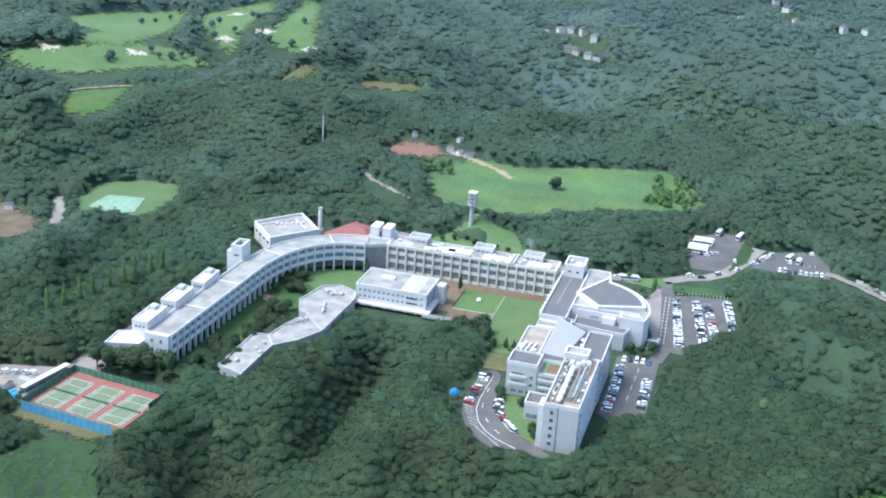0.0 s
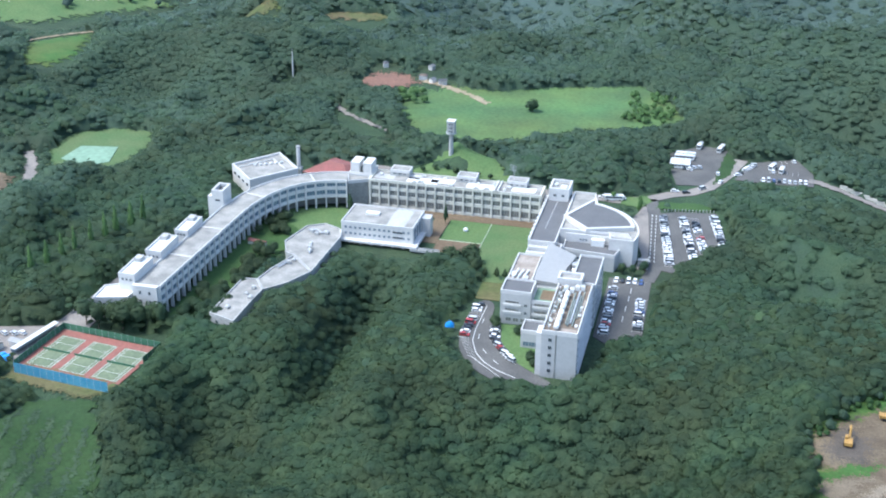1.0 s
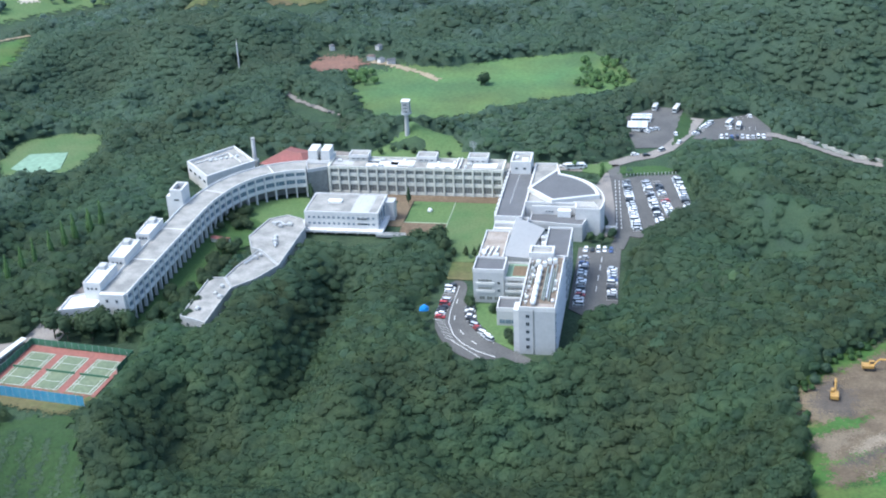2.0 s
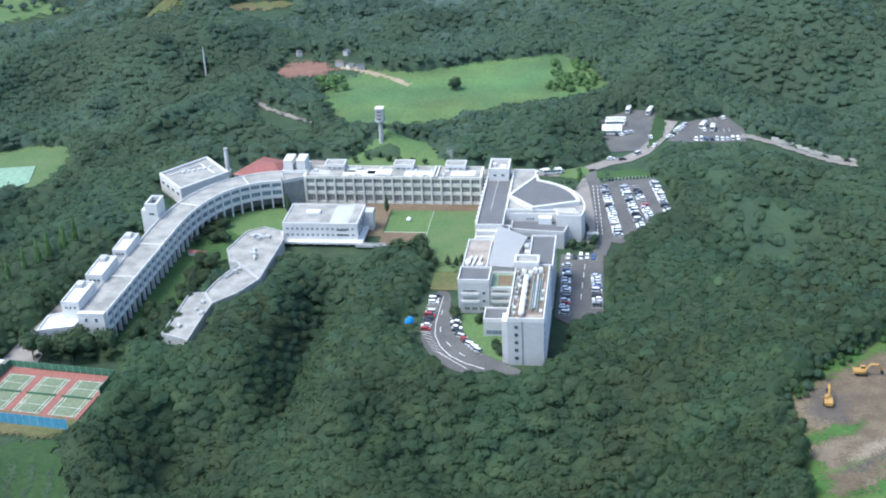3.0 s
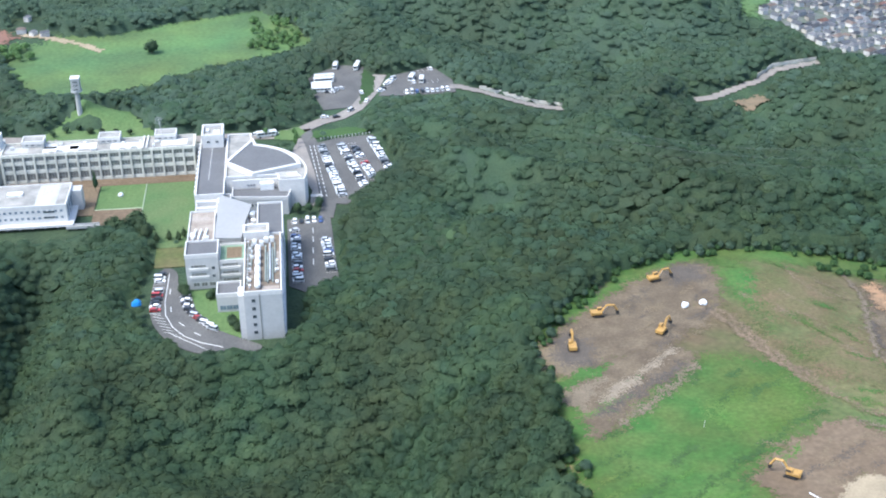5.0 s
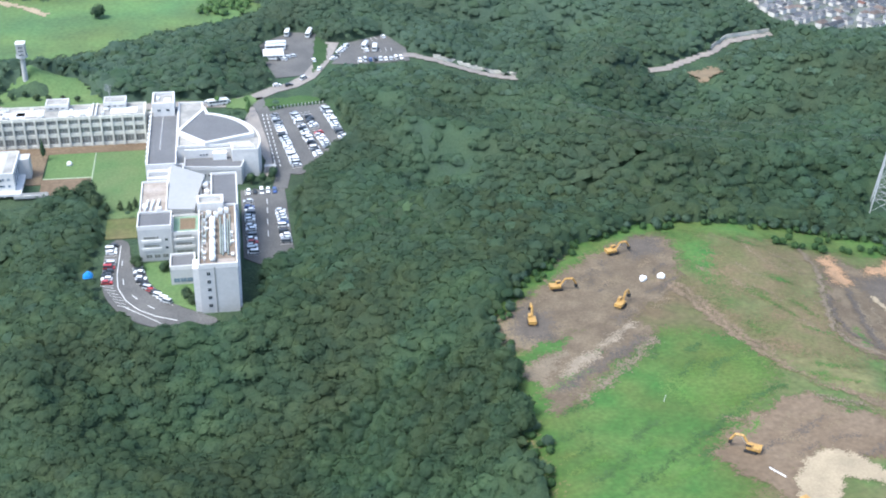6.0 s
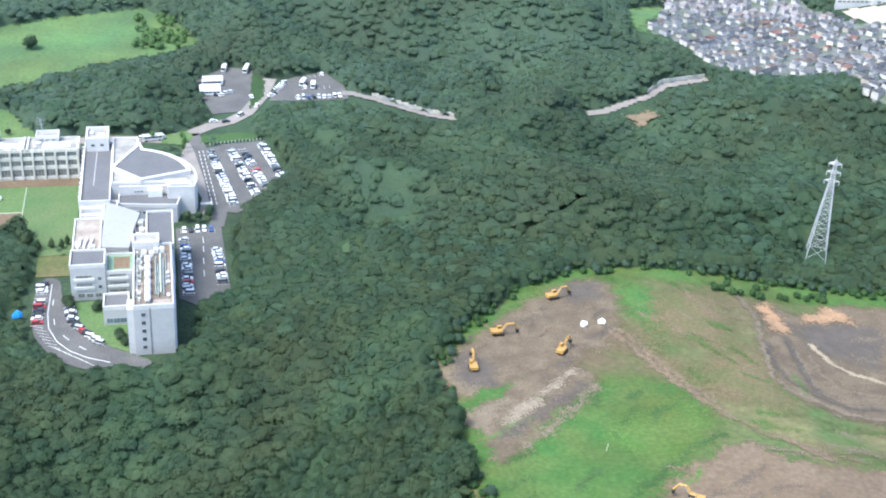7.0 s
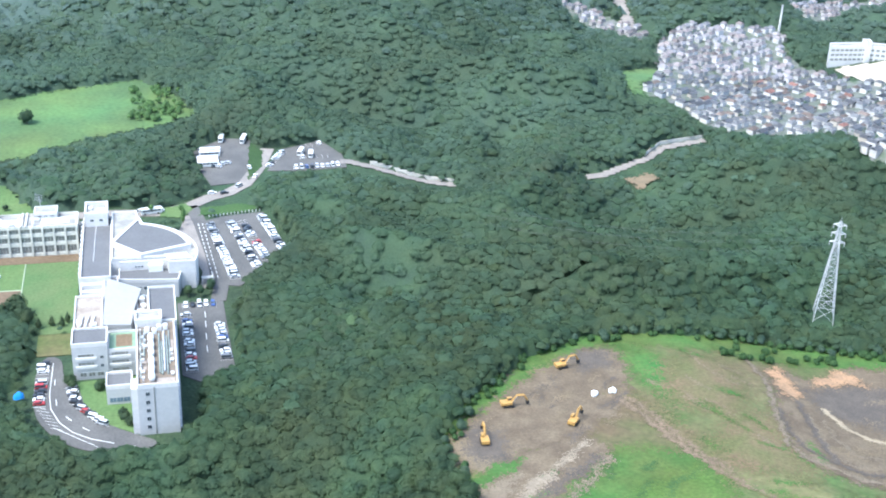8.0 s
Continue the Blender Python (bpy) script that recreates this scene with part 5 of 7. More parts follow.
def fence(name, points, h, material, label, step=3.0, at_z=0.0):
    """A fence of posts with a screen between them."""
    home = thing(name, label, "fence")
    for a, b in zip(points, points[1:]):
        a, b = Vector(a), Vector(b)
        n = max(1, round((b - a).length / step))
        u = (b - a).normalized()
        turn = math.degrees(math.atan2(u.y, u.x))
        panel = boxes((0, (b - a).length, -0.04, 0.04, 0.1, h))
        ob = part("screen", panel, material, home)
        ob.matrix_basis = pose(a.x, a.y, at_z, 0, 0, turn)
        post = bpy.data.meshes.new("post")
        bm = rod(bmesh.new(), (0, 0, -1), (0, 0, h + 0.2), 0.07, 6)
        bm.to_mesh(post)
        bm.free()
        for k in range(n + 1):
            p = a.lerp(b, k / n)
            piece("post", post, STEEL, home, "", pose(p.x, p.y, at_z))
    return home


fence("fence", [(-272.5, 389), (-230, 384)], 4.6, SCREEN_BLUE, "tall fence hung with a blue wind screen beside the tennis courts")
fence("fence", [(-275, 393), (-271.5, 426.5), (-225.5, 421.2), (-227, 408)], 3.0, SCREEN_GREEN, "tall green wire fence round the tennis courts")
stand = thing("spectator_stand", "long narrow white covered stand beside the tennis courts", "stand", at=(-277.5, 414, 0), turn=-12)
part("roof", boxes((-1.3, 1.3, -13, 13, 2.6, 2.9)), WALL_WHITE, stand)
part("back_wall", boxes((-1.2, -1.0, -13, 13, 0, 2.6)), WALL_WHITE, stand)
part("bench", boxes((-0.8, -0.2, -12.6, 12.6, 0.35, 0.5)), CONCRETE, stand)
for y in (-12.5, -6, 0, 6, 12.5):
    part("pillar", rod(bmesh.new(), (1.1, y, 0), (1.1, y, 2.6), 0.1, 6), STEEL, stand)


def hut(x, y, sx, sy, h, roof_mat, wall, label, turn=0, z=None):
    z = float(ground_z(x, y)) if z is None else z
    home = thing("shed", label, "shed", at=(x, y, z), turn=turn)
    part("wall", boxes((-sx / 2, sx / 2, -sy / 2, sy / 2, -0.5, h)), wall, home)
    bm = bmesh.new()
    p = [bm.verts.new(v) for v in ((-sx / 2 - 0.3, -sy / 2 - 0.3, h - 0.1), (sx / 2 + 0.3, -sy / 2 - 0.3, h - 0.1), (sx / 2 + 0.3, sy / 2 + 0.3, h - 0.1), (-sx / 2 - 0.3, sy / 2 + 0.3, h - 0.1), (-sx / 2 - 0.3, 0, h + sy * 0.22), (sx / 2 + 0.3, 0, h + sy * 0.22))]
    for f in ((0, 1, 5, 4), (2, 3, 4, 5), (0, 4, 3), (1, 2, 5), (3, 2, 1, 0)):
        bm.faces.new([p[i] for i in f])
    part("roof", bm, roof_mat, home)
    part("door", boxes((-0.5, 0.5, -sy / 2 - 0.06, -sy / 2, 0, min(2.1, h - 0.2))), METAL, home)
    return home


hut(-291, 404, 7, 5, 2.6, ROOF_BROWN, WALL_CREAM, "small brown-roofed shed in the yard by the courts", -12)
hut(-283, 409, 6, 3, 2.4, ROOF_PALE, WALL_WHITE, "small pale shed in the yard by the courts", -12)
random.seed(3)


def tarp(x, y, r, h, label, z=None):
    """A sheet thrown over a heap."""
    z = float(ground_z(x, y)) if z is None else z
    bm = bmesh.new()
    bmesh.ops.create_icosphere(bm, subdivisions=2, radius=1)
    for v in bm.verts:
        k = 1 + 0.28 * noise.noise(v.co * 2.1 + Vector((x, y, 0)))
        v.co = Vector((v.co.x * r * k, v.co.y * r * 0.75 * k, max(-0.2, v.co.z * h * k)))
    ob = part("tarpaulin", bm, TARP_BLUE)
    ob.matrix_basis = pose(x, y, z, 0, 0, 20)
    return tagged(ob, label, "tarpaulin")


tarp(-281, 398, 2.6, 2.0, "bright blue tarpaulin over a heap in the yard")
tarp(-284, 400, 1.8, 1.6, "bright blue tarpaulin over a heap in the yard")
tarp(-116, 467, 2.0, 2.6, "bright blue tarpaulin among the trees by the drive", 1.6)
ball = bmesh.new()
bmesh.ops.create_uvsphere(ball, u_segments=14, v_segments=8, radius=1.25)
for v in ball.verts:
    v.co.z = max(-0.6, v.co.z) + 0.7
dome = part("garden_dome", ball, UNIT_WHITE)
dome.matrix_basis = pose(-131.8, 567.8, 0)
tagged(dome, "small white dome on the green lawn", "dome")


# ---- vehicles ----
def car_kind(paint, length=4.4, width=1.72, height=1.48, van=False):
    """A parked car: body, glazed cabin, lamps and wheels."""
    home = thing("car", "", "car", "parked cars")
    bm = bmesh.new()
    prof = [(-0.5, 0.28), (-0.5, 0.62), (-0.47, 0.86), (-0.2, 0.90), (0.24, 0.88), (0.46, 0.74), (0.5, 0.55), (0.5, 0.28)]
    sides = [[bm.verts.new((s * width / 2, x * length, z)) for x, z in prof] for s in (-1, 1)]
    for i in range(len(prof)):
        j = (i + 1) % len(prof)
        bm.faces.new((sides[0][i], sides[0][j], sides[1][j], sides[1][i]))
    bm.faces.new(sides[0][::-1]), bm.faces.new(sides[1])
    bmesh.ops.recalc_face_normals(bm, faces=bm.faces[:])
    part("body", bm, CARS[paint], home)
    back, front = (-0.49, 0.36) if van else (-0.42, 0.24)
    for name, lo, hi, z0, z1, k, m in (("cabin", (back, front), (back + 0.05, front - 0.13), 0.88, height - 0.08, 0.86, GLASS), ("car_roof", (back + 0.05, front - 0.13), (back + 0.06, front - 0.14), height - 0.09, height, 0.84, CARS[paint])):
        bm = bmesh.new()
        a = [bm.verts.new((sx * width / 2 * (0.96 if name == "cabin" else k), y * length, z0)) for sx, y in ((-1, lo[0]), (1, lo[0]), (1, lo[1]), (-1, lo[1]))]
        b = [bm.verts.new((sx * width / 2 * k, y * length, z1)) for sx, y in ((-1, hi[0]), (1, hi[0]), (1, hi[1]), (-1, hi[1]))]
        bm.faces.new(b)
        for i in range(4):
            bm.faces.new((a[i], a[(i + 1) % 4], b[(i + 1) % 4], b[i]))
        part(name, bm, m, home)
    tyre = bpy.data.meshes.new("wheel")
    bm = rod(bmesh.new(), (-0.1, 0, 0), (0.1, 0, 0), 0.31, 10)
    bm.to_mesh(tyre)
    bm.free()
    for sx in (-1, 1):
        for sy in (-0.3, 0.31):
            piece("wheel", tyre, RUBBER, home, "", pose(sx * (width / 2 - 0.08), sy * length, 0.31))
    return home


SHED_CARS = {}
for paint in CARS:
    for van in (False, True):
        kind = car_kind(paint, 4.6 if van else 4.3, 1.72, 1.85 if van else 1.48, van)
        tagged(kind, f"{paint} {'van' if van else 'car'} parked on the asphalt", "van" if van else "car")
        SHED_CARS[paint, van] = [kind, False]


def park(x, y, z, turn, paint=None, van=None):
    """Parks a car; the first of a kind is the model itself."""
    paint = paint or random.choices(list(CARS), (14, 7, 3, 1.2, 0.8, 2))[0]
    van = random.random() < 0.28 if van is None else van
    model = SHED_CARS[paint, van]
    m = pose(x, y, z, 0, 0, turn)
    if not model[1]:
        model[0].matrix_basis, model[1] = m, True
        return model[0]
    return copy_thing(model[0], m)


def row(p, q, turn, z=0.07, fill=1.0, step=2.6, paints=(None,)):
    p, q = Vector(p), Vector(q)
    n = int((q - p).length / step)
    bays = bmesh.new()
    u = Vector((math.cos(radians(turn + 90)), math.sin(radians(turn + 90))))
    for k in range(n + 1):
        c = p.lerp(q, k / n)
        if k < n and random.random() < fill:
            d = p.lerp(q, (k + 0.5) / n) + u * random.uniform(-0.3, 0.3)
            park(d.x, d.y, z, turn + random.choice((0, 180)) + random.uniform(-2, 2), random.choice(paints))
        rod(bays, (c.x - u.x * 2.4, c.y - u.y * 2.4, z + 0.012), (c.x + u.x * 2.4, c.y + u.y * 2.4, z + 0.012), 0.06, 4)
    return tagged(part("bay_lines", bays, PAINT_LINE), "white parking bay lines on the asphalt", "road marking", kind="structure")


random.seed(12)
row((-39.2, 611), (-31.4, 553), -82, fill=0.86)
row((-29.5, 612), (-21, 562), -80, fill=0.9)
row((-24.2, 612.5), (-16, 570), -80, fill=0.85)
row((-14.5, 617), (-7.4, 578), -80, fill=0.9)
row((-53.8, 524), (-53.2, 478), 90, fill=0.85)
row((-40.8, 514), (-39.6, 485), 90, fill=0.9)
row((-55, 531.3), (-41, 531.3), 0, fill=0.8)
row((-108.6, 493), (-109, 462), 88, fill=0.85, paints=("red", "black", "white", "silver", "grey", "white", "black"))
row((-108.4, 461), (-102, 446.5), 65, fill=0.12)
row((-101, 445.5), (-89, 434.5), 45, fill=0.0)
row((-98, 473), (-95.4, 461.5), 78, fill=1.0, step=2.3)
row((-95, 460.5), (-85.8, 446.5), 58, fill=0.95, step=2.2)
row((8, 674.6), (33, 676.5), 3, fill=0.85)
row((-5, 678), (4, 697), 110, fill=0.7)
row((13, 689), (28, 690), 0, fill=0.25)
row((16, 705), (27, 709), 15, fill=0.2)
for x, y, turn in ((-62, 629, 85), (-30, 646, -70), (-22, 654, -40), (-13, 666, -15), (-15, 678, 10), (-29, 684, 60), (-26, 685, 70), (-34, 682, 30), (-31, 681, 60), (-36, 646.5, -80), (-72, 628.5, 90), (-297, 415, 60), (-293, 416, 60), (-289, 417, 60), (-300, 413, 60), (-286, 418, 70)):
    park(x, y, 0.11, turn)
bm = bmesh.new()
for p, q in (((-44.6, 612), (-40.6, 553)), ((-42.6, 612), (-38.6, 553))):
    p, q = Vector(p), Vector(q)
    for k in range(14):
        a, b = p.lerp(q, k / 14), p.lerp(q, (k + 0.55) / 14)
        rod(bm, (a.x, a.y, 0.12), (b.x, b.y, 0.12), 0.16, 4)
for pts in ([(-46.5, 502), (-46.5, 507)], [(-46.7, 492), (-46.7, 497)], [(-46.2, 512), (-46.2, 517)], [(-46, 520), (-46, 525)], [(-105.2, 492), (-105.5, 470), (-104.6, 460), (-101.2, 450.5), (-96.4, 443.6), (-90, 438.4), (-82, 434.5)], [(-104, 480), (-104, 476)], [(-103, 466), (-102.6, 462)], [(-99, 454), (-97, 451)], [(-93, 446), (-90.5, 443.5)], [(-80, 431.5), (-80, 429.5)], [(-77.5, 431.8), (-77.5, 429.6)], [(-75, 432), (-75, 430)]):
    for a, b in zip(pts, pts[1:]):
        rod(bm, (*a, 0.075), (*b, 0.075), 0.14, 4)
tagged(part("road_lines", bm, PAINT_LINE), "white dashed lines painted on the asphalt", "road marking", kind="structure")


def bus(x, y, turn, paint=UNIT_WHITE, length=11.0):
    home = thing("bus", "white coach parked on the asphalt yard", "bus", "parked buses", at=(x, y, 0.08), turn=turn)
    bm = boxes((-1.24, 1.24, -length / 2, length / 2, 0.35, 3.1))
    bmesh.ops.bevel(bm, geom=bm.edges[:], offset=0.18, segments=2, affect="EDGES")
    part("body", bm, paint, home)
    for s in (-1, 1):
        for k in range(5):
            a = -length / 2 + 0.6 + k * (length - 1.2) / 5
            part("side_window", boxes((s * 1.25 - 0.02, s * 1.25 + 0.02, a + 0.08, a + (length - 1.2) / 5 - 0.08, 1.6, 2.5)), GLASS, home)
    part("windscreen", boxes((-1.05, 1.05, length / 2 - 0.02, length / 2 + 0.03, 1.3, 2.6)), GLASS, home)
    part("roof_unit", boxes((-0.8, 0.8, -2.4, 0.2, 3.1, 3.35)), METAL, home)
    for s in (-1, 1):
        for y0 in (-length * 0.3, length * 0.32):
            part("wheel", rod(bmesh.new(), (s * 1.2 - 0.14, y0, 0.45), (s * 1.2 + 0.14, y0, 0.45), 0.48, 12), RUBBER, home)
    return home


bus(-34, 701, 92), bus(-34.5, 696.5, 92), bus(-36, 689, 90), bus(-36, 685.6, 90), bus(-36, 682.2, 90)
bus(-27, 718, 170, length=7), bus(-15, 716, 165, length=9), bus(-66, 626.4, 100, length=10), bus(19, 690, 170, length=6), bus(14, 694, 160, length=7)


def excavator(x, y, turn, reach=1.0, label="yellow tracked excavator working on bare earth"):
    """A tracked digger: tracks, turntable, cab, counterweight, boom, arm and bucket."""
    z = float(ground_z(x, y)) + 0.15
    home = thing("excavator", label, "excavator", "diggers on the site", at=(x, y, z), turn=turn)
    home.scale = (0.95, 0.95, 0.95)
    for s in (-1, 1):
        bm = boxes((s * 1.3 - 0.33, s * 1.3 + 0.33, -2.1, 2.1, 0, 0.95))
        bmesh.ops.bevel(bm, geom=[e for e in bm.edges if abs(e.verts[0].co.x - e.verts[1].co.x) > 0.3], offset=0.4, segments=2, affect="EDGES")
        part("track", bm, RUBBER, home, "dark steel track")
    part("turntable", rod(bmesh.new(), (0, 0, 0.8), (0, 0, 1.2), 1.1, 14), RUBBER, home)
    bm = boxes((-1.45, 1.45, -2.5, 1.3, 1.2, 2.3))
    bmesh.ops.bevel(bm, geom=bm.edges[:], offset=0.15, segments=1, affect="EDGES")
    part("engine_house", bm, MACHINE, home)
    part("counterweight", boxes((-1.4, 1.4, -3.0, -2.45, 1.15, 2.4)), MACHINE, home)
    cab = part("cab", boxes((-1.4, -0.35, -0.3, 1.5, 2.25, 3.3)), MACHINE, home)
    part("cab_glass", boxes((-1.44, -0.31, -0.1, 1.56, 2.4, 3.15)), GLASS, cab)
    bm = bmesh.new()
    r = reach
    pts = [(0.25, 1.0, 1.9), (0.25, 3.0, 4.7), (0.25, 5.4 * r + 0.4, 4.6)]
    for a, b in zip(pts, pts[1:]):
        rod(bm, a, b, 0.45, 4)
    part("boom", bm, MACHINE, home)
    part("arm", rod(bmesh.new(), pts[-1], (0.25, 6.9 * r + 0.5, 2.0), 0.36, 4), MACHINE, home)
    part("ram", rod(bmesh.new(), (0.25, 1.5, 1.8), (0.25, 3.3, 4.0), 0.12, 6), STEEL, home)
    part("bucket", boxes((-0.4, 0.9, 6.5 * r + 0.3, 7.5 * r + 0.3, 0.9, 2.1)), RUBBER, home)
    return home


excavator(39.5, 391, -5, 1.0), excavator(54, 414, -88), excavator(82, 440, -75), excavator(73, 398, -40, 0.9)
excavator(85, 306, 55, 0.9)
TX, TY = 90, 276
truck = thing("dump_truck", "tracked carrier with an orange cab and a dark skip", "truck", at=(TX, TY, float(ground_z(TX, TY)) + 0.3), turn=20)
part("cab", boxes((-1.2, 1.2, 1.6, 3.6, 0.9, 3.0)), MACHINE, truck)
part("windscreen", boxes((-1.0, 1.0, 3.58, 3.64, 1.9, 2.8)), GLASS, truck)
part("skip", boxes((-1.3, 1.3, -4.0, 1.4, 1.1, 1.35), (-1.3, -1.15, -4, 1.4, 1.3, 2.5), (1.15, 1.3, -4, 1.4, 1.3, 2.5), (-1.3, 1.3, 1.25, 1.4, 1.3, 2.7)), RUBBER, truck)
part("chassis", boxes((-0.9, 0.9, -3.8, 3.4, 0.6, 1.1)), METAL, truck)
for s in (-1, 1):
    for y in (-3, -1.6, 2.6):
        part("wheel", rod(bmesh.new(), (s * 1.1 - 0.2, y, 0.5), (s * 1.1 + 0.2, y, 0.5), 0.55, 12), RUBBER, truck)
for x, y, t in ((86.5, 416, 20), (93.5, 417.5, -30)):
    home = thing("bulk_bag", "large white covered heap on the earth pad", "bulk bag", "white heaps", at=(x, y, float(ground_z(x, y)) + 0.1), turn=t)
    for k, (dx, dy, r) in enumerate(((0, 0, 1.05), (1.0, 0.2, 0.9), (0.4, 0.8, 0.9))):
        bm = bmesh.new()
        bmesh.ops.create_icosphere(bm, subdivisions=2, radius=1)
        for v in bm.verts:
            q = 1 + 0.15 * noise.noise(v.co * 2 + Vector((k, x, y)))
            v.co = Vector((dx + v.co.x * r * q, dy + v.co.y * r * q, max(0, 0.8 + v.co.z * 1.1 * q)))
        part("sack", bm, BAG, home)
bm = bmesh.new()
for k in range(5):
    x, y = 87 + k * 0.6, 297 - k * 1.0
    rod(bm, (x, y, float(ground_z(x, y)) + 0.5), (x + 0.45, y - 0.75, float(ground_z(x, y)) + 0.4), 0.18, 8)
tagged(part("pipes", bm, BAG), "row of white pipes lying on the brown earth", "pipe")
random.seed(21)
for x, y in ((68.5, 335.5), (51.2, 280.1)):
    z = float(ground_z(x, y))
    tagged(part("marker_post", rod(bmesh.new(), (x, y, z - 0.3), (x + 0.3, y, z + 2.6), 0.07, 5), WALL_WHITE), "thin white survey post in the grass", "post", "survey posts")


# ---- houses ----
def house_kind(w, d, h, roof_mat, wall, hip=True):
    home = thing("house", "", "house", "houses of the estate")
    part("wall", boxes((-w / 2, w / 2, -d / 2, d / 2, -3, h)), wall, home)
    bm = bmesh.new()
    e, top = 0.5, h + d * 0.28
    g = d * 0.38 if hip else 0
    p = [bm.verts.new(v) for v in ((-w / 2 - e, -d / 2 - e, h - 0.1), (w / 2 + e, -d / 2 - e, h - 0.1), (w / 2 + e, d / 2 + e, h - 0.1), (-w / 2 - e, d / 2 + e, h - 0.1), (-w / 2 - e + g, 0, top), (w / 2 + e - g, 0, top))]
    for f in ((0, 1, 5, 4), (2, 3, 4, 5), (3, 0, 4), (1, 2, 5), (3, 2, 1, 0)):
        bm.faces.new([p[i] for i in f])
    part("roof", bm, roof_mat, home)
    return home


HOUSES = []
random.seed(31)
for i, rm in enumerate(HOUSE_ROOFS):
    for j, wm in enumerate(HOUSE_WALLS):
        ob = house_kind(random.uniform(8, 11), random.uniform(6.5, 8.5), random.uniform(5, 6), rm, wm, (i + j) % 2 == 0)
        names = ("grey tiled", "dark slate", "brown tiled", "red tiled")[i], ("white", "beige", "grey")[j]
        tagged(ob, f"two-storey {names[1]} house with a {names[0]} roof", "house")
        HOUSES.append([ob, False])
TOWN = [[(229, 748), (261, 801), (287, 874), (320, 913), (393, 895), (373, 835), (383, 798), (420, 744), (395, 690), (350, 600), (312, 600), (309, 625), (319, 660), (262, 684), (248, 700), (246, 731)], [(255, 1000), (276, 991), (290, 952), (297, 912), (286, 892), (262, 950)], [(442, 985), (560, 1000), (520, 940), (442, 927), (432, 955)]]
weights = [11, 3, 5, 7, 2, 3, 4, 1, 1, 0.7, 0.3, 0.2]
spots = []
for poly in TOWN:
    clear(poly, 8)
    patch("estate_ground", poly, mat("estate", (0.15, 0.15, 0.145), (0.08, 0.105, 0.065), 0.15), 0.2, "grey streets and green gardens of the housing estate", "pavement", 5, 1)
    cx, cy, c, s = 320, 780, math.cos(0.5), math.sin(0.5)
    for i in range(-70, 70):
        for j in range(-70, 70):
            u, v = i * 7.4 + (i // 6) * 3.2, j * 7.0 + (j // 2) * 3.0
            x, y = cx + c * u - s * v + random.uniform(-0.8, 0.8), cy + s * u + c * v + random.uniform(-0.8, 0.8)
            if inside(poly, np.array([x]), np.array([y]))[0] and random.random() < 0.84:
                spots.append((x, y))
spots.sort(key=lambda p: p[1])
for x, y in spots[:290]:
    model = random.choices(HOUSES, weights)[0]
    k = random.uniform(0.44, 0.64)
    m = pose(x, y, float(ground_z(x, y)), 0, 0, math.degrees(0.5) + random.choice((0, 90, 180)) + random.uniform(-4, 4)) @ Matrix.Scale(k, 4)
    if not model[1]:
        ob, model[1] = model[0], True
    else:
        ob = copy_thing(model[0], m)
    ob.matrix_basis = m
far_walls, far_roofs = bmesh.new(), bmesh.new()
for x, y in spots[290:]:
    z, a = float(ground_z(x, y)), 0.5 + random.choice((0, math.pi / 2))
    w, d, h = random.uniform(1.8, 2.8), random.uniform(1.6, 2.3), random.uniform(2.6, 3.8)
    corner = [Vector((math.cos(a) * sx * w - math.sin(a) * sy * d, math.sin(a) * sx * w + math.cos(a) * sy * d)) for sx, sy in ((-1, -1), (1, -1), (1, 1), (-1, 1))]
    prism(far_walls, [(x + p.x, y + p.y) for p in corner], z - 2, z + h)
    e = [far_roofs.verts.new((x + p.x * 1.15, y + p.y * 1.15, z + h - 0.05)) for p in corner]
    r0, r1 = (far_roofs.verts.new((x + math.cos(a) * w * t, y + math.sin(a) * w * t, z + h + 1.6)) for t in (-0.6, 0.6))
    for f in ((e[0], e[1], r1, r0), (e[2], e[3], r0, r1), (e[1], e[2], r1), (e[3], e[0], r0)):
        far_roofs.faces.new(f)
estate = thing("housing_estate", "distant rows of small white houses with grey roofs", "houses", kind="stuff")
part("walls", far_walls, mat("far_render", (0.50, 0.49, 0.475), (0.34, 0.33, 0.32), 0.2, island=0.3), estate)
part("roofs", far_roofs, mat("far_tiles", (0.15, 0.155, 0.17), (0.18, 0.15, 0.14), 0.06, island=0.45), estate)
for x, y, k in ((-232, 1211, 3), (-216, 1188, 0), (-190, 1162, 4), (-177, 1146, 0), (-195, 1123, 1), (-175, 1110, 0), (-166, 1108, 3), (-205, 1190, 4), (-188, 1118, 6), (-78, 1394, 0), (-70, 1398, 1), (-62, 1400, 0), (-31, 1483, 0), (-17, 1452, 3), (-6, 1420, 0), (0, 1408, 4), (64, 1366, 0), (42, 1356, 0), (-214, 805, 6), (-206, 799, 0), (-199, 797, 3), (-214, 828, 0), (-246, 826, 0), (-407, 584, 3)):
    model = HOUSES[k]
    m = pose(x, y, float(ground_z(x, y)), 0, 0, random.uniform(0, 180))
    ob = copy_thing(model[0], m) if model[1] else model[0]
    m = m @ Matrix.Scale(0.5 if y < 900 else 0.9, 4)
    ob.matrix_basis, model[1] = m, True
    clear([(x - 9, y - 9), (x + 9, y - 9), (x + 9, y + 6), (x - 9, y + 6)], 8)
for model in HOUSES:
    if not model[1]:
        model[0].matrix_basis = pose(340, 770, float(ground_z(340, 770)), 0, 0, 20)
gz = float(ground_z(415, 812))
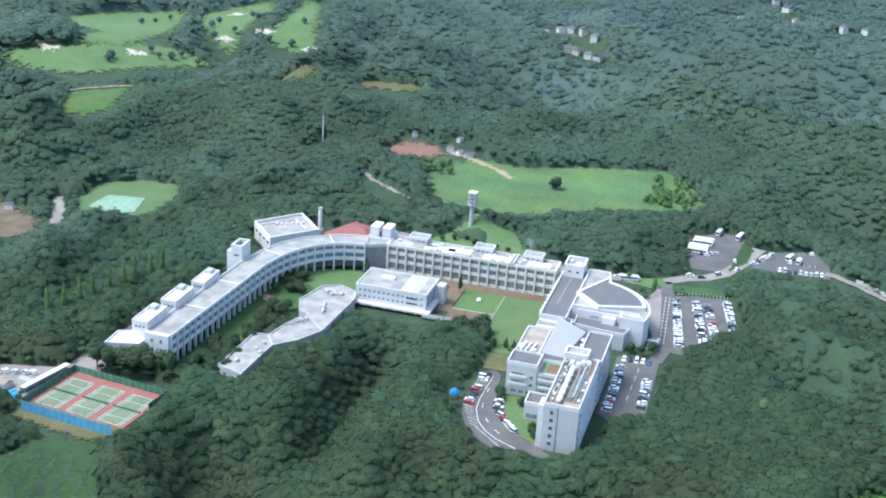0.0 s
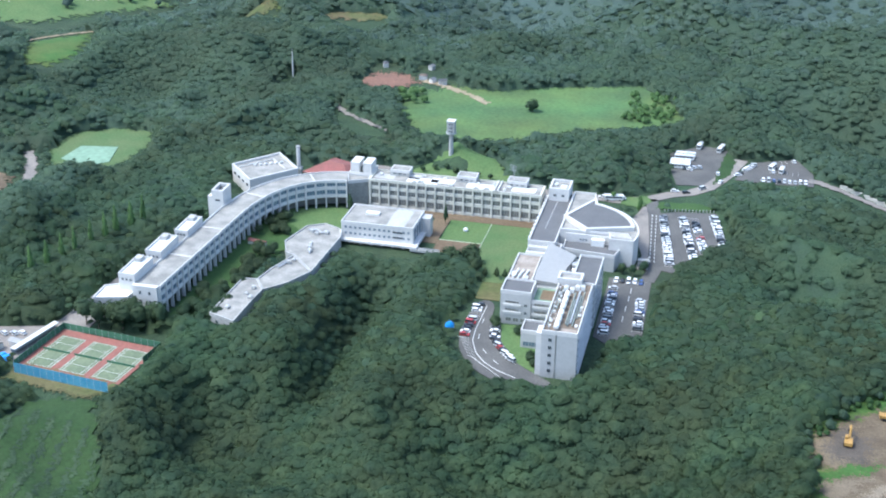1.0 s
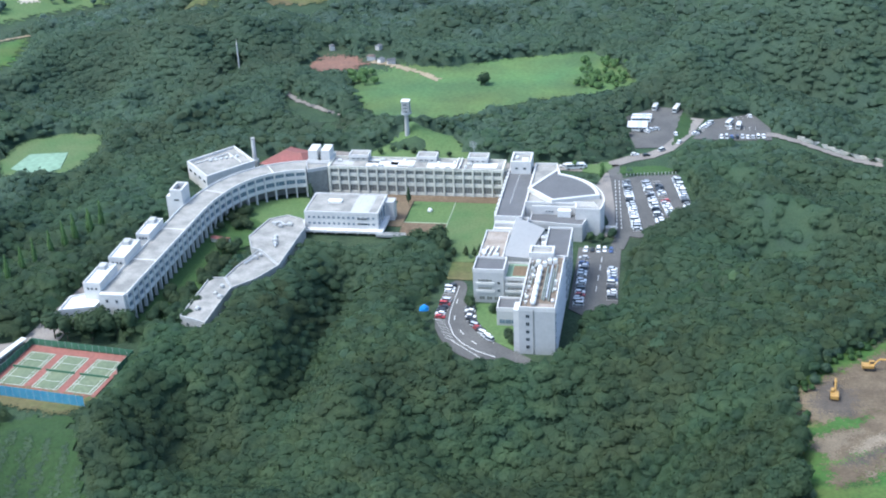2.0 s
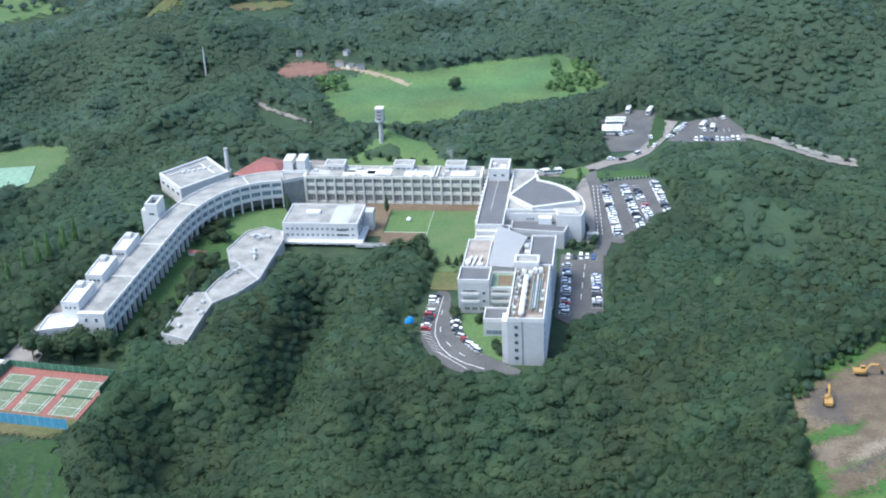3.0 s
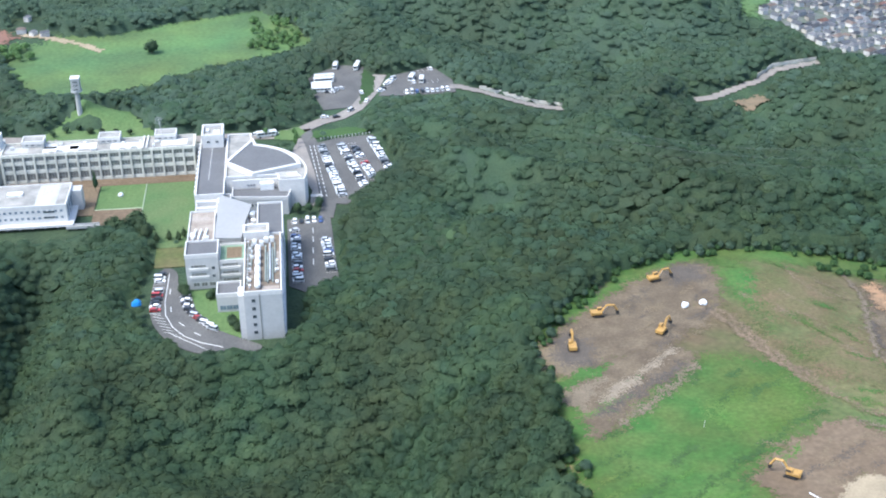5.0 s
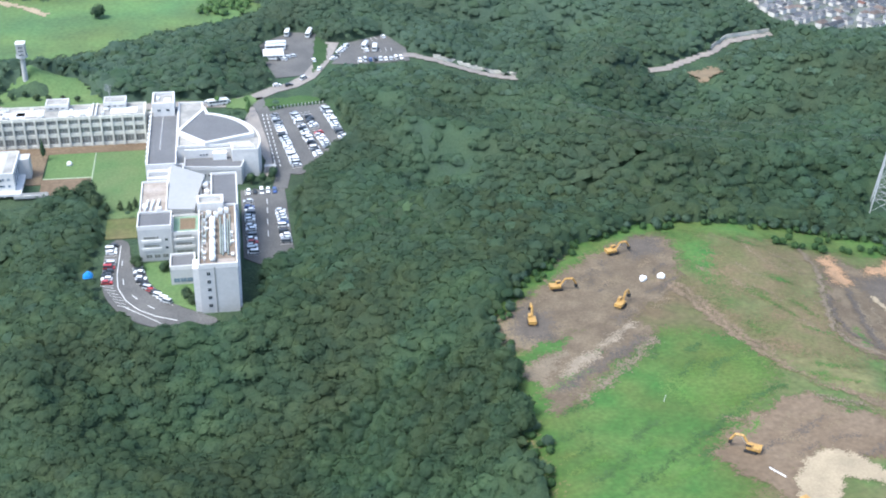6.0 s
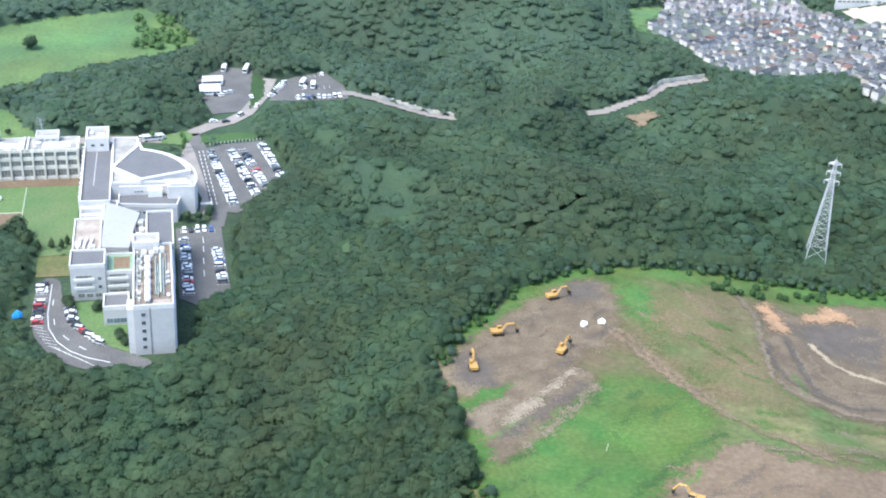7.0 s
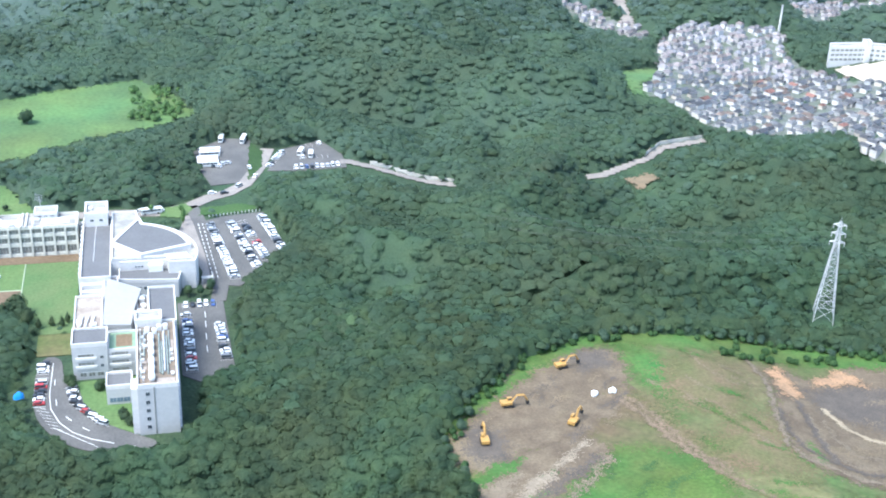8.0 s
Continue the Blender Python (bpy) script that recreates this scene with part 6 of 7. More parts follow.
school = block("school", "long white three-storey school building beside a sandy yard", [(391, 818), (395, 826), (422, 825), (462, 808), (458, 799), (419, 816)], 10.5 + gz, WALL_WHITE, ROOF_LIGHT, WALL_WHITE, -10)
for p, q, n in (((391, 818), (419, 816), 8), ((419, 816), (458, 799), 11)):
    windows_on(school, p, q, (gz + 1.0, gz + 4.3, gz + 7.6), n, 2.6, 1.7, 0.03, GLASS_PALE)
home = block("stair_block", "white stair block in the front of the school", [(416, 814.5), (420, 814), (421.5, 821), (417, 822)], 14 + gz, WALL_WHITE, ROOF_LIGHT, WALL_WHITE, -10)
clear([(386, 800), (388, 830), (424, 832), (490, 812), (470, 770), (405, 752), (392, 790)])
patch("school_yard", [(393, 798), (394, 813), (418, 811), (456, 795), (470, 780), (408, 760), (398, 774)], SAND, 0.5, "pale sandy school yard", "school yard", 3, 1)
patch("road", clear(band([(311, 1030), (296, 957), (279, 905)], 9)), PAVING, 1.0, "wide pale road into the housing estate", "road", 2, 0.2)
guard = thing("retaining_wall", "long pale concrete retaining wall along the road", "wall")
for a, b in (((50, 682.5), (97, 669.5)), ((201, 665.5), (213, 675.5)), ((213, 675.5), (240, 680))):
    a, b = Vector(a), Vector(b)
    n = round((b - a).length / 4)
    for k in range(n):
        p, q = a.lerp(b, k / n), a.lerp(b, (k + 1) / n)
        ob = part("wall_panel", boxes((0, (q - p).length - 0.03, -0.15, 0.15, -3, 2.0)), WALL_CREAM, guard)
        ob.matrix_basis = pose(p.x, p.y, float(ground_z(*((p + q) / 2))), 0, 0, math.degrees(math.atan2(q.y - p.y, q.x - p.x)))


# low white posts along the head of the car park
clear([(-121, 460), (-111, 460), (-111, 474), (-121, 474)])
for k in range(15):
    x, y = -39 + k * 1.75, 618.8 + k * 0.3
    post = thing("bollard", "short white post at the edge of the car park", "bollard", "posts along the car park", at=(x, y, 0.05))
    part("shaft", rod(bmesh.new(), (0, 0, 0), (0, 0, 1.0), 0.22, 8), WALL_WHITE, post)
    part("cap", rod(bmesh.new(), (0, 0, 1.0), (0, 0, 1.12), 0.26, 8), STEEL, post)

hut(-224.5, 526.5, 9, 2.6, 2.2, ROOF_RED, WALL_CREAM, "small long shelter with a red roof in the courtyard", -12)


# ---- woods ----
for poly in LOW:
    clear(inset(poly, -1.5))
for poly in (rect(-100, -57, 425, 606), rect(-57, -52, 436, 540), rect(-192, -146, 537, 610), rect(-204, -95, 577, 608), rect(-265, -232, 437, 550), rect(-60, -43, 540, 605), [(-270, 601), (-248, 627), (-200, 640), (-198, 600), (-250, 578)], [(-250, 530), (-246, 575), (-215, 600), (-195, 600), (-215, 560), (-230, 530)], rect(-276, -224, 380, 430), rect(-165, -156, 644, 663), rect(-146, -96, 533, 580), rect(-192, -140, 524, 540), inset(LOT_WEST, -3.5), inset(LOT_EAST, -3), inset(LOT, -2), rect(-58, -30, 528, 553), rect(-167, -156, 636, 672), rect(-301, -295, 755, 786), [(-180, 530), (-180, 560), (-140, 560), (-140, 540), (-150, 534)]):
    clear(poly)


def icosphere(turns=0):
    """A ball of 20 triangles, each split in four as often as asked."""
    t = (1 + 5 ** 0.5) / 2
    v = [(-1, t, 0), (1, t, 0), (-1, -t, 0), (1, -t, 0), (0, -1, t), (0, 1, t), (0, -1, -t), (0, 1, -t), (t, 0, -1), (t, 0, 1), (-t, 0, -1), (-t, 0, 1)]
    v = [Vector(p).normalized() for p in v]
    f = [(0, 11, 5), (0, 5, 1), (0, 1, 7), (0, 7, 10), (0, 10, 11), (1, 5, 9), (5, 11, 4), (11, 10, 2), (10, 7, 6), (7, 1, 8), (3, 9, 4), (3, 4, 2), (3, 2, 6), (3, 6, 8), (3, 8, 9), (4, 9, 5), (2, 4, 11), (6, 2, 10), (8, 6, 7), (9, 8, 1)]
    for _ in range(turns):
        halves, out = {}, []

        def half(a, b):
            key = (min(a, b), max(a, b))
            if key not in halves:
                halves[key] = len(v)
                v.append((v[a] + v[b]).normalized())
            return halves[key]
        for a, b, c in f:
            ab, bc, ca = half(a, b), half(b, c), half(c, a)
            out += [(a, ab, ca), (b, bc, ab), (c, ca, bc), (ab, bc, ca)]
        f = out
    return np.array(v), np.array(f)


def crown_shape(rng, tufts, size=0.17, flat=0.7, cone=0.0, lobes=6, turns=1, cap=False):
    """A crown of radius 1: uneven lobes of foliage, roughened by many small tufts of leaves that leave gaps at the edge.
    Gives places, triangles and the soft normals of the foliage."""
    iv, jf = icosphere(turns)
    if cap:  # only the upper part, for crowns that stand close in a wood
        jf = jf[iv[jf][:, :, 2].max(axis=1) > 0.05]
        used = np.unique(jf)
        iv, jf = iv[used], np.searchsorted(used, jf)
    knobs = rng.normal(size=(lobes, 3))
    knobs[:, 2] = abs(knobs[:, 2]) * 0.8
    knobs /= np.linalg.norm(knobs, axis=1, keepdims=True)
    shape = np.array([1, 1, flat])

    def reach(d):
        return 0.68 + 0.30 * np.clip(((d @ knobs.T).max(axis=1) - 0.5) / 0.46, 0, 1)

    def narrow(c):
        c = c.copy()
        c[:, :2] *= 1 - cone * np.clip(c[:, 2:] + 0.3, 0, 1)
        return c

    def soft(d):
        near = knobs[(d @ knobs.T).argmax(axis=1)]
        n = d * 0.8 + (d - near * 0.75) * 0.5 + np.array([0, 0, 0.5])
        return n / np.linalg.norm(n, axis=1, keepdims=True)
    vs, fs, ns = [narrow(iv * (reach(iv) * rng.uniform(0.74, 0.92, len(iv)))[:, None] * shape)], [jf], [soft(iv)]
    d = rng.normal(size=(tufts, 3))
    d /= np.linalg.norm(d, axis=1, keepdims=True)
    d[:, 2] = abs(d[:, 2]) * 1.1 - 0.1 if cap else np.where(np.arange(tufts) % 6 == 0, d[:, 2], abs(d[:, 2]) * 1.15 - 0.28)
    d /= np.linalg.norm(d, axis=1, keepdims=True)
    c = narrow(d * (reach(d) * rng.uniform(0.86, 1.08, tufts))[:, None] * shape)
    n = d + rng.normal(size=(tufts, 3)) * 0.25 + np.array([0, 0, 0.3])
    n /= np.linalg.norm(n, axis=1, keepdims=True)
    u = np.cross(n, rng.normal(size=(tufts, 3)))
    u /= np.linalg.norm(u, axis=1, keepdims=True)
    w = np.cross(n, u)
    s = size * rng.uniform(0.7, 1.4, (tufts, 1))
    corners = []
    for k in range(3):
        t = math.tau * k / 3 + rng.uniform(-0.35, 0.35, (tufts, 1))
        corners.append(c + s * rng.uniform(0.6, 1.25, (tufts, 1)) * (u * np.cos(t) + w * np.sin(t)))
    m = soft(d) + n * 0.35
    m /= np.linalg.norm(m, axis=1, keepdims=True)
    vs.append(np.stack(corners, 1).reshape(-1, 3))
    ns.append(np.repeat(m, 3, axis=0))
    fs.append(len(iv) + 3 * np.arange(tufts)[:, None] + np.array([0, 1, 2]))
    return np.concatenate(vs), np.concatenate(fs), np.concatenate(ns)


def foliage(name, v, f, n, tone):
    """A mesh of leaves with their normals, and a tone from crown to crown."""
    data = sheet_mesh(name, v, f, True)
    data.attributes.new("custom_normal", "FLOAT_VECTOR", "POINT").data.foreach_set("vector", np.asarray(n, np.float32).ravel())
    data.attributes.new("tone", "FLOAT", "POINT").data.foreach_set("value", np.asarray(tone, np.float32))
    return data


rng = np.random.default_rng(5)
NEAR = [crown_shape(rng, 300, 0.13, 0.7, turns=1, lobes=9) for _ in range(6)]
CLOSE = [crown_shape(rng, 60, 0.15, 0.66, lobes=7, cap=True) for _ in range(10)]
MIDDLE = [crown_shape(rng, 22, 0.2, 0.68, cap=True) for _ in range(10)]
FAR = [crown_shape(rng, 12, 0.24, 0.6, turns=0, cap=True) for _ in range(10)]
FARTHEST = [crown_shape(rng, 8, 0.28, 0.55, turns=0, cap=True) for _ in range(10)]


def swell(x, y):
    """How tall the wood stands from place to place."""
    ravine = 1 - 0.35 * np.exp(-((np.asarray(x) + 158) / 9) ** 2) * smooth(y, 380, 430) * (1 - smooth(y, 490, 525))
    return ravine * (0.30 + 0.5 * drift(x, y, 10) + 0.42 * drift(x, y, 19) + 0.46 * drift(x, y, 43) + 0.2 * drift(x + 300, y, 95))


def scatter(x0, x1, y0, y1, step):
    """Uneven places for trees, away from all that is built or open."""
    xs, ys = np.meshgrid(np.arange(x0, x1, step), np.arange(y0, y1, step * 0.87), indexing="ij")
    xs = xs + (np.arange(xs.shape[1]) % 2) * step / 2
    x, y = (a.ravel() + rng.uniform(-0.42, 0.42, a.size) * step for a in (xs, ys))
    keep = (x > -0.72 * y - 40) & (x < 0.56 * y + 45)
    x, y = x[keep], y[keep]
    ok = np.ones(len(x), bool)
    for poly in CLEAR:
        ok &= ~inside(poly, x, y)
    return x[ok], y[ok]


def wood(name, x, y, shapes, lo, hi, tall, material, label, low=0.62, bulge=0.75):
    """Many crowns in one mesh, each turned and scaled on its own."""
    vs, fs, ns, tones, total = [], [], [], [], 0
    z = ground_z(x, y)
    grow = swell(x, y)
    lie = [(ground_z(x - dx, y - dy) - ground_z(x + dx, y + dy) + 7 * (swell(x - dx, y - dy) - swell(x + dx, y + dy))) / 8 for dx, dy in ((4, 0), (0, 4))]
    lie = np.stack([*lie, np.ones(len(x))], -1)  # how the canopy leans
    lie /= np.linalg.norm(lie, axis=1, keepdims=True)
    edge = np.ones(len(x))  # the wood is lower at its rim
    for away, share in ((6.5, 0.8), (3, 0.55)):
        for dx, dy in ((away, 0), (-away, 0), (0, away), (0, -away)):
            for poly in CLEAR:
                edge[inside(poly, x + dx, y + dy)] = share
    for i in range(len(x)):
        v, f, n = shapes[rng.integers(len(shapes))]
        r = rng.uniform(lo, hi) * (0.8 + 0.2 * grow[i]) * (1.25 if rng.random() < 0.15 else 1) * edge[i]
        a = rng.uniform(0, math.tau)
        c, s = math.cos(a), math.sin(a)
        h = tall * rng.uniform(0.9, 1.1) * grow[i] * edge[i]
        k = r * rng.uniform(0.9, 1.25)
        p = np.stack([(v[:, 0] * c - v[:, 1] * s) * r + x[i], (v[:, 0] * s + v[:, 1] * c) * r + y[i], v[:, 2] * k + z[i] + max(h * low, k * 0.55)], -1)
        vs.append(p)
        way = np.stack([n[:, 0] * c - n[:, 1] * s, n[:, 0] * s + n[:, 1] * c, n[:, 2]], -1) * bulge + lie[i]
        ns.append(way / np.linalg.norm(way, axis=1, keepdims=True))
        tones.append(np.full(len(v), rng.normal(0, 0.5)))
        fs.append(f + total)
        total += len(v)
    ob = piece(name, foliage(name, np.concatenate(vs), np.concatenate(fs), np.concatenate(ns), np.concatenate(tones)), material)
    return tagged(ob, label, "wood", kind="stuff")


def understorey(name, x0, x1, y0, y1, cell, tall, material, label):
    """The bushes and young trees that close the gaps under the crowns: one uneven sheet that comes down to the ground at the wood's edge."""
    nx, ny = int((x1 - x0) / cell) + 1, int((y1 - y0) / cell) + 1
    gx, gy = np.meshgrid(x0 + cell * np.arange(nx), y0 + cell * np.arange(ny), indexing="ij")
    gx, gy = (a + rng.uniform(-0.35, 0.35, a.shape) * cell for a in (gx, gy))
    grown = (gx > -0.75 * gy - 60) & (gx < 0.58 * gy + 60)
    for poly in CLEAR:
        grown &= ~inside(poly, gx, gy)
    edge = grown.copy()
    edge[1:-1, 1:-1] &= grown[:-2, 1:-1] & grown[2:, 1:-1] & grown[1:-1, :-2] & grown[1:-1, 2:]
    z = ground_z(gx, gy) + np.where(edge, tall * rng.uniform(0.9, 1.08, gx.shape) * swell(gx, gy), -0.6)
    index = np.arange(nx * ny).reshape(nx, ny)
    keep = grown[:-1, :-1] | grown[1:, :-1] | grown[1:, 1:] | grown[:-1, 1:]
    faces = np.stack([index[:-1, :-1], index[1:, :-1], index[1:, 1:], index[:-1, 1:]], -1)[keep]
    ob = piece(name, sheet_mesh(name, np.stack([gx.ravel(), gy.ravel(), z.ravel()], -1), faces, True), material)
    return tagged(ob, label, "undergrowth", kind="stuff")


# the farther sheets take leaf colours with more haze in them
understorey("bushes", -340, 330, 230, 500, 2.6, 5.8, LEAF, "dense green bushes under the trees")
understorey("bushes", -340, 330, 500, 625, 2.6, 5.8, LEAF_HAZE_LOW, "dense green bushes under the trees")
understorey("bushes", -560, 470, 625, 965, 4.0, 5.8, LEAF_HAZE_MID, "dense green bushes under the trees")
understorey("bushes", -560, -340, 250, 625, 4.0, 5.8, LEAF_HAZE_MID, "dense green bushes under the trees")
understorey("bushes", -1300, 1000, 965, 1760, 8, 6.8, LEAF_HAZE_FAR, "distant green bushes under the trees, haze in their colour")

# single trees nearest to the flight path
x, y = scatter(-80, 30, 300, 436, 4.6)
order = np.argsort((x + 10) ** 2 + (y - 350) ** 2)[:280]
near_x, near_y = x[order], y[order]
rest = np.setdiff1d(np.arange(len(x)), order)
MODELS = []
for k, (v, f, n) in enumerate(NEAR):
    tree = thing("tree", "broad-leaved tree with a dark green crown in the wood", "tree", "trees of the wood")
    bm = rod(bmesh.new(), (0, 0, -2.0), (0.02, 0.03, 0.1), 0.07, 7, 0.04)
    for j in range(5):
        a = j * 1.3
        rod(bm, (0, 0, -0.4 + 0.1 * j), (math.cos(a) * 0.35, math.sin(a) * 0.35, -0.1 + 0.05 * j), 0.035, 5, 0.015)
    part("trunk", bm, BARK, tree)
    piece("crown", foliage("crown", v, f, n, np.full(len(v), (k - 2.5) * 0.3)), LEAF, tree)
    MODELS.append([tree, False])
for i in range(len(near_x)):
    model = MODELS[int(rng.integers(6))]
    r = float(rng.uniform(2.9, 4.3))
    place = Matrix.LocRotScale((near_x[i], near_y[i], float(ground_z(near_x[i], near_y[i])) + 5.5 * float(swell(near_x[i], near_y[i])) + r * 0.12), Euler((0, 0, float(rng.uniform(0, 6.28)))), (r, r, r * float(rng.uniform(0.9, 1.2))))
    ob = copy_thing(model[0], pose(0, 0, 0)) if model[1] else model[0]
    ob.matrix_basis, model[1] = place, True
wood("wood", x[rest], y[rest], CLOSE, 2.7, 4.2, 9, LEAF, "dense dark green broad-leaved wood")
for x0, x1, y0, y1 in ((-330, -80, 280, 436), (30, 300, 230, 436), (-330, 320, 436, 690)):
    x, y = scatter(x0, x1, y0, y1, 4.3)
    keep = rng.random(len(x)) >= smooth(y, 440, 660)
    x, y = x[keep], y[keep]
    # paler crowns mixed in with distance, their colour standing for haze
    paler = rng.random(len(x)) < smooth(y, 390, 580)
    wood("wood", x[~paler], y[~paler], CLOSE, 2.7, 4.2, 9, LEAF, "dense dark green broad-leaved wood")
    wood("wood", x[paler], y[paler], CLOSE, 2.7, 4.2, 9, LEAF_HAZE_LOW, "dense green broad-leaved wood")
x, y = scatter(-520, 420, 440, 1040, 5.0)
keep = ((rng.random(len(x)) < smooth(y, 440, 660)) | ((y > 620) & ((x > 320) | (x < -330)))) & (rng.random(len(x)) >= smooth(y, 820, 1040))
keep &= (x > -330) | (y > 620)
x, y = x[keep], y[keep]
# again a paler leaf colour with distance, in place of haze
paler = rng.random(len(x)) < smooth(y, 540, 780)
wood("wood", x[~paler], y[~paler], MIDDLE, 2.9, 4.3, 9, LEAF_HAZE_LOW, "wide dark green wood on rolling hills", bulge=0.7)
wood("wood", x[paler], y[paler], MIDDLE, 2.9, 4.3, 9, LEAF_HAZE_MID, "wide green wood on rolling hills", bulge=0.7)
x, y = scatter(-560, -330, 250, 620, 5.4)
wood("wood", x, y, MIDDLE, 2.9, 4.3, 9, LEAF_HAZE_MID, "wide dark green wood on rolling hills", bulge=0.7)
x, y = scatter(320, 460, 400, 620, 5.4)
wood("wood", x, y, MIDDLE, 2.9, 4.3, 9, LEAF_HAZE_MID, "wide dark green wood on rolling hills", bulge=0.7)
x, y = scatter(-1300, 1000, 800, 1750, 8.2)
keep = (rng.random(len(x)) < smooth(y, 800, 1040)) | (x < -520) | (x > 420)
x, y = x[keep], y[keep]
# bluer crowns mixed in with distance; the haze is in their colour
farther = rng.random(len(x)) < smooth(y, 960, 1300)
for these, y0, y1, shapes, material in ((~farther, 0, 1260, FAR, LEAF_HAZE_HILL), (farther, 0, 1260, FAR, LEAF_HAZE_FAR), (y > 0, 1260, 1800, FARTHEST, LEAF_HAZE_FAR)):
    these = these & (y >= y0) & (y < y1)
    wood("far_wood", x[these], y[these], shapes, 4.0, 5.8, 11, material, "distant woods on the hills, haze mixed into their bluish green", bulge=0.5)
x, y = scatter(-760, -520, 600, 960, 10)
wood("far_wood", x, y, FAR, 5.5, 8, 11, LEAF_HAZE_HILL, "distant woods on the hills, haze mixed into their bluish green")

for x0, x1, y0, y1 in ((-330, 260, -160, 232), (-330, -300, 232, 300)):
    xs, ys = np.meshgrid(np.arange(x0, x1, 9.5), np.arange(y0, y1, 8.6), indexing="ij")
    x, y = (a.ravel() + rng.uniform(-3.5, 3.5, a.size) for a in (xs, ys))
    ok = np.ones(len(x), bool)
    for poly in CLEAR:
        ok &= ~inside(poly, x, y)
    wood("wood", x[ok], y[ok], FAR, 4.6, 7.2, 10, LEAF, "dense green wood on the slope under the flight path")


def lone_trees(spots, r, tall, material, label, cone=0.0, name="tree"):
    """Trees and shrubs that stand by themselves, each with trunk and crown."""
    v, f, n = crown_shape(rng, 150, 0.19, 1.0 + cone, cone * 0.7)
    data = foliage("crown", v, f, n, np.zeros(len(v)))
    data.materials.append(material)
    stem = bpy.data.meshes.new("trunk")
    bm = rod(bmesh.new(), (0, 0, -2.2), (0, 0, 0.2), 0.07, 7, 0.04)
    for k in range(4):
        rod(bm, (0, 0, 0.05 + 0.1 * k), (math.cos(k * 1.7) * 0.35, math.sin(k * 1.7) * 0.35, 0.3), 0.03, 5, 0.012)
    bm.to_mesh(stem)
    bm.free()
    for x, y in spots:
        s = r * float(rng.uniform(0.8, 1.2))
        home = thing(name, label, "shrub" if name == "shrub" else "tree")
        home.matrix_basis = Matrix.LocRotScale((x, y, float(ground_z(x, y)) + tall * float(rng.uniform(0.5, 0.62))), Euler((0, 0, float(rng.uniform(0, 6)))), (s, s, max(s, tall * 0.42)))
        piece("trunk", stem, BARK, home)
        piece("crown", data, None, home)


lone_trees([(-66 - 0.0, 626.5), (-52, 625)], 1.6, 5, LEAF_LIGHT, "small light green tree on the lawn by the auditorium")
lone_trees([(-51, 616), (-51.5, 611)], 1.6, 7, LEAF_LIGHT, "slim light green tree beside the auditorium", 0.5)
lone_trees([(-143.5, 574)], 1.3, 9, LEAF, "slim dark tree at the corner of the lawn", 0.6)
lone_trees([(-107, 522), (-112, 520), (-103, 521), (-117, 524), (-101, 524)], 1.5, 4, LEAF, "small dark conifer at the edge of the lawn", 0.7)
lone_trees([(-98.5, 476), (-97.5, 472)], 2.2, 4.5, LEAF, "round dark shrub beside the west block", name="shrub")
lone_trees([(-88, 470), (-78, 448), (-76.5, 445), (-79, 451), (-87, 472)], 1.9, 3.4, LEAF, "round green shrub on the lawn", name="shrub")
lone_trees([(-52, 540), (-47, 538.5), (-43, 541), (-42, 545)], 2.3, 5.5, LEAF, "green tree between auditorium and car park")
lone_trees([(-132, 757)], 4.2, 7, LEAF, "dark round bush alone in the clearing", name="shrub")
lone_trees([(float(a), float(b)) for a, b in zip(rng.uniform(-76, -46, 60), rng.uniform(752, 806, 60))], 2.0, 3.6, LEAF_LIGHT, "light yellowish green bush at the edge of the clearing", name="shrub")
lone_trees([(-291, 503), (-289, 510), (-294, 495), (-297, 485), (-299, 477), (-302, 469), (-306, 462), (-286, 520), (-283, 527)], 2.3, 16, LEAF_LIGHT, "slim light green tree in a row", 0.6)
lone_trees([(-246, 437), (-241, 434), (-252, 433), (-236, 437), (-258, 431), (-264, 432), (-247, 431), (-232, 436)], 4.6, 13, LEAF, "round green tree in front of the long wing")
lone_trees([(-123, 529), (-119, 526), (-127, 527), (-131, 530), (-121, 533), (-116, 521)], 3.6, 9, LEAF, "round green tree at the edge of the lawn")
lone_trees([(-191.5, 571), (-192.5, 574), (-194, 577)], 1.6, 8, LEAF, "slim dark green tree between the wings", 0.5)
lone_trees([(-172, 640), (-166, 644), (-160, 646), (-154, 642), (-148, 641), (-141, 640), (-134, 638)], 1.8, 3.5, LEAF, "dark clipped shrub on the lawn strip", name="shrub")
lone_trees([(float(a), float(b)) for a, b in zip(rng.uniform(-222, -200, 16), rng.uniform(730, 785, 16))], 2.6, 5, LEAF_LIGHT, "light green bush on the hillside", name="shrub")
lone_trees([(float(a), float(b)) for a, b in zip(rng.uniform(-221, -212, 46), rng.uniform(446, 520, 46))], 2.9, 6.5, LEAF, "round green bush in the courtyard beside the workshop", name="shrub")
lone_trees([(float(a), float(b)) for a, b in zip(rng.uniform(-229, -216, 24), rng.uniform(444, 476, 24))], 2.6, 5.5, LEAF, "low green shrub in the courtyard", name="shrub")
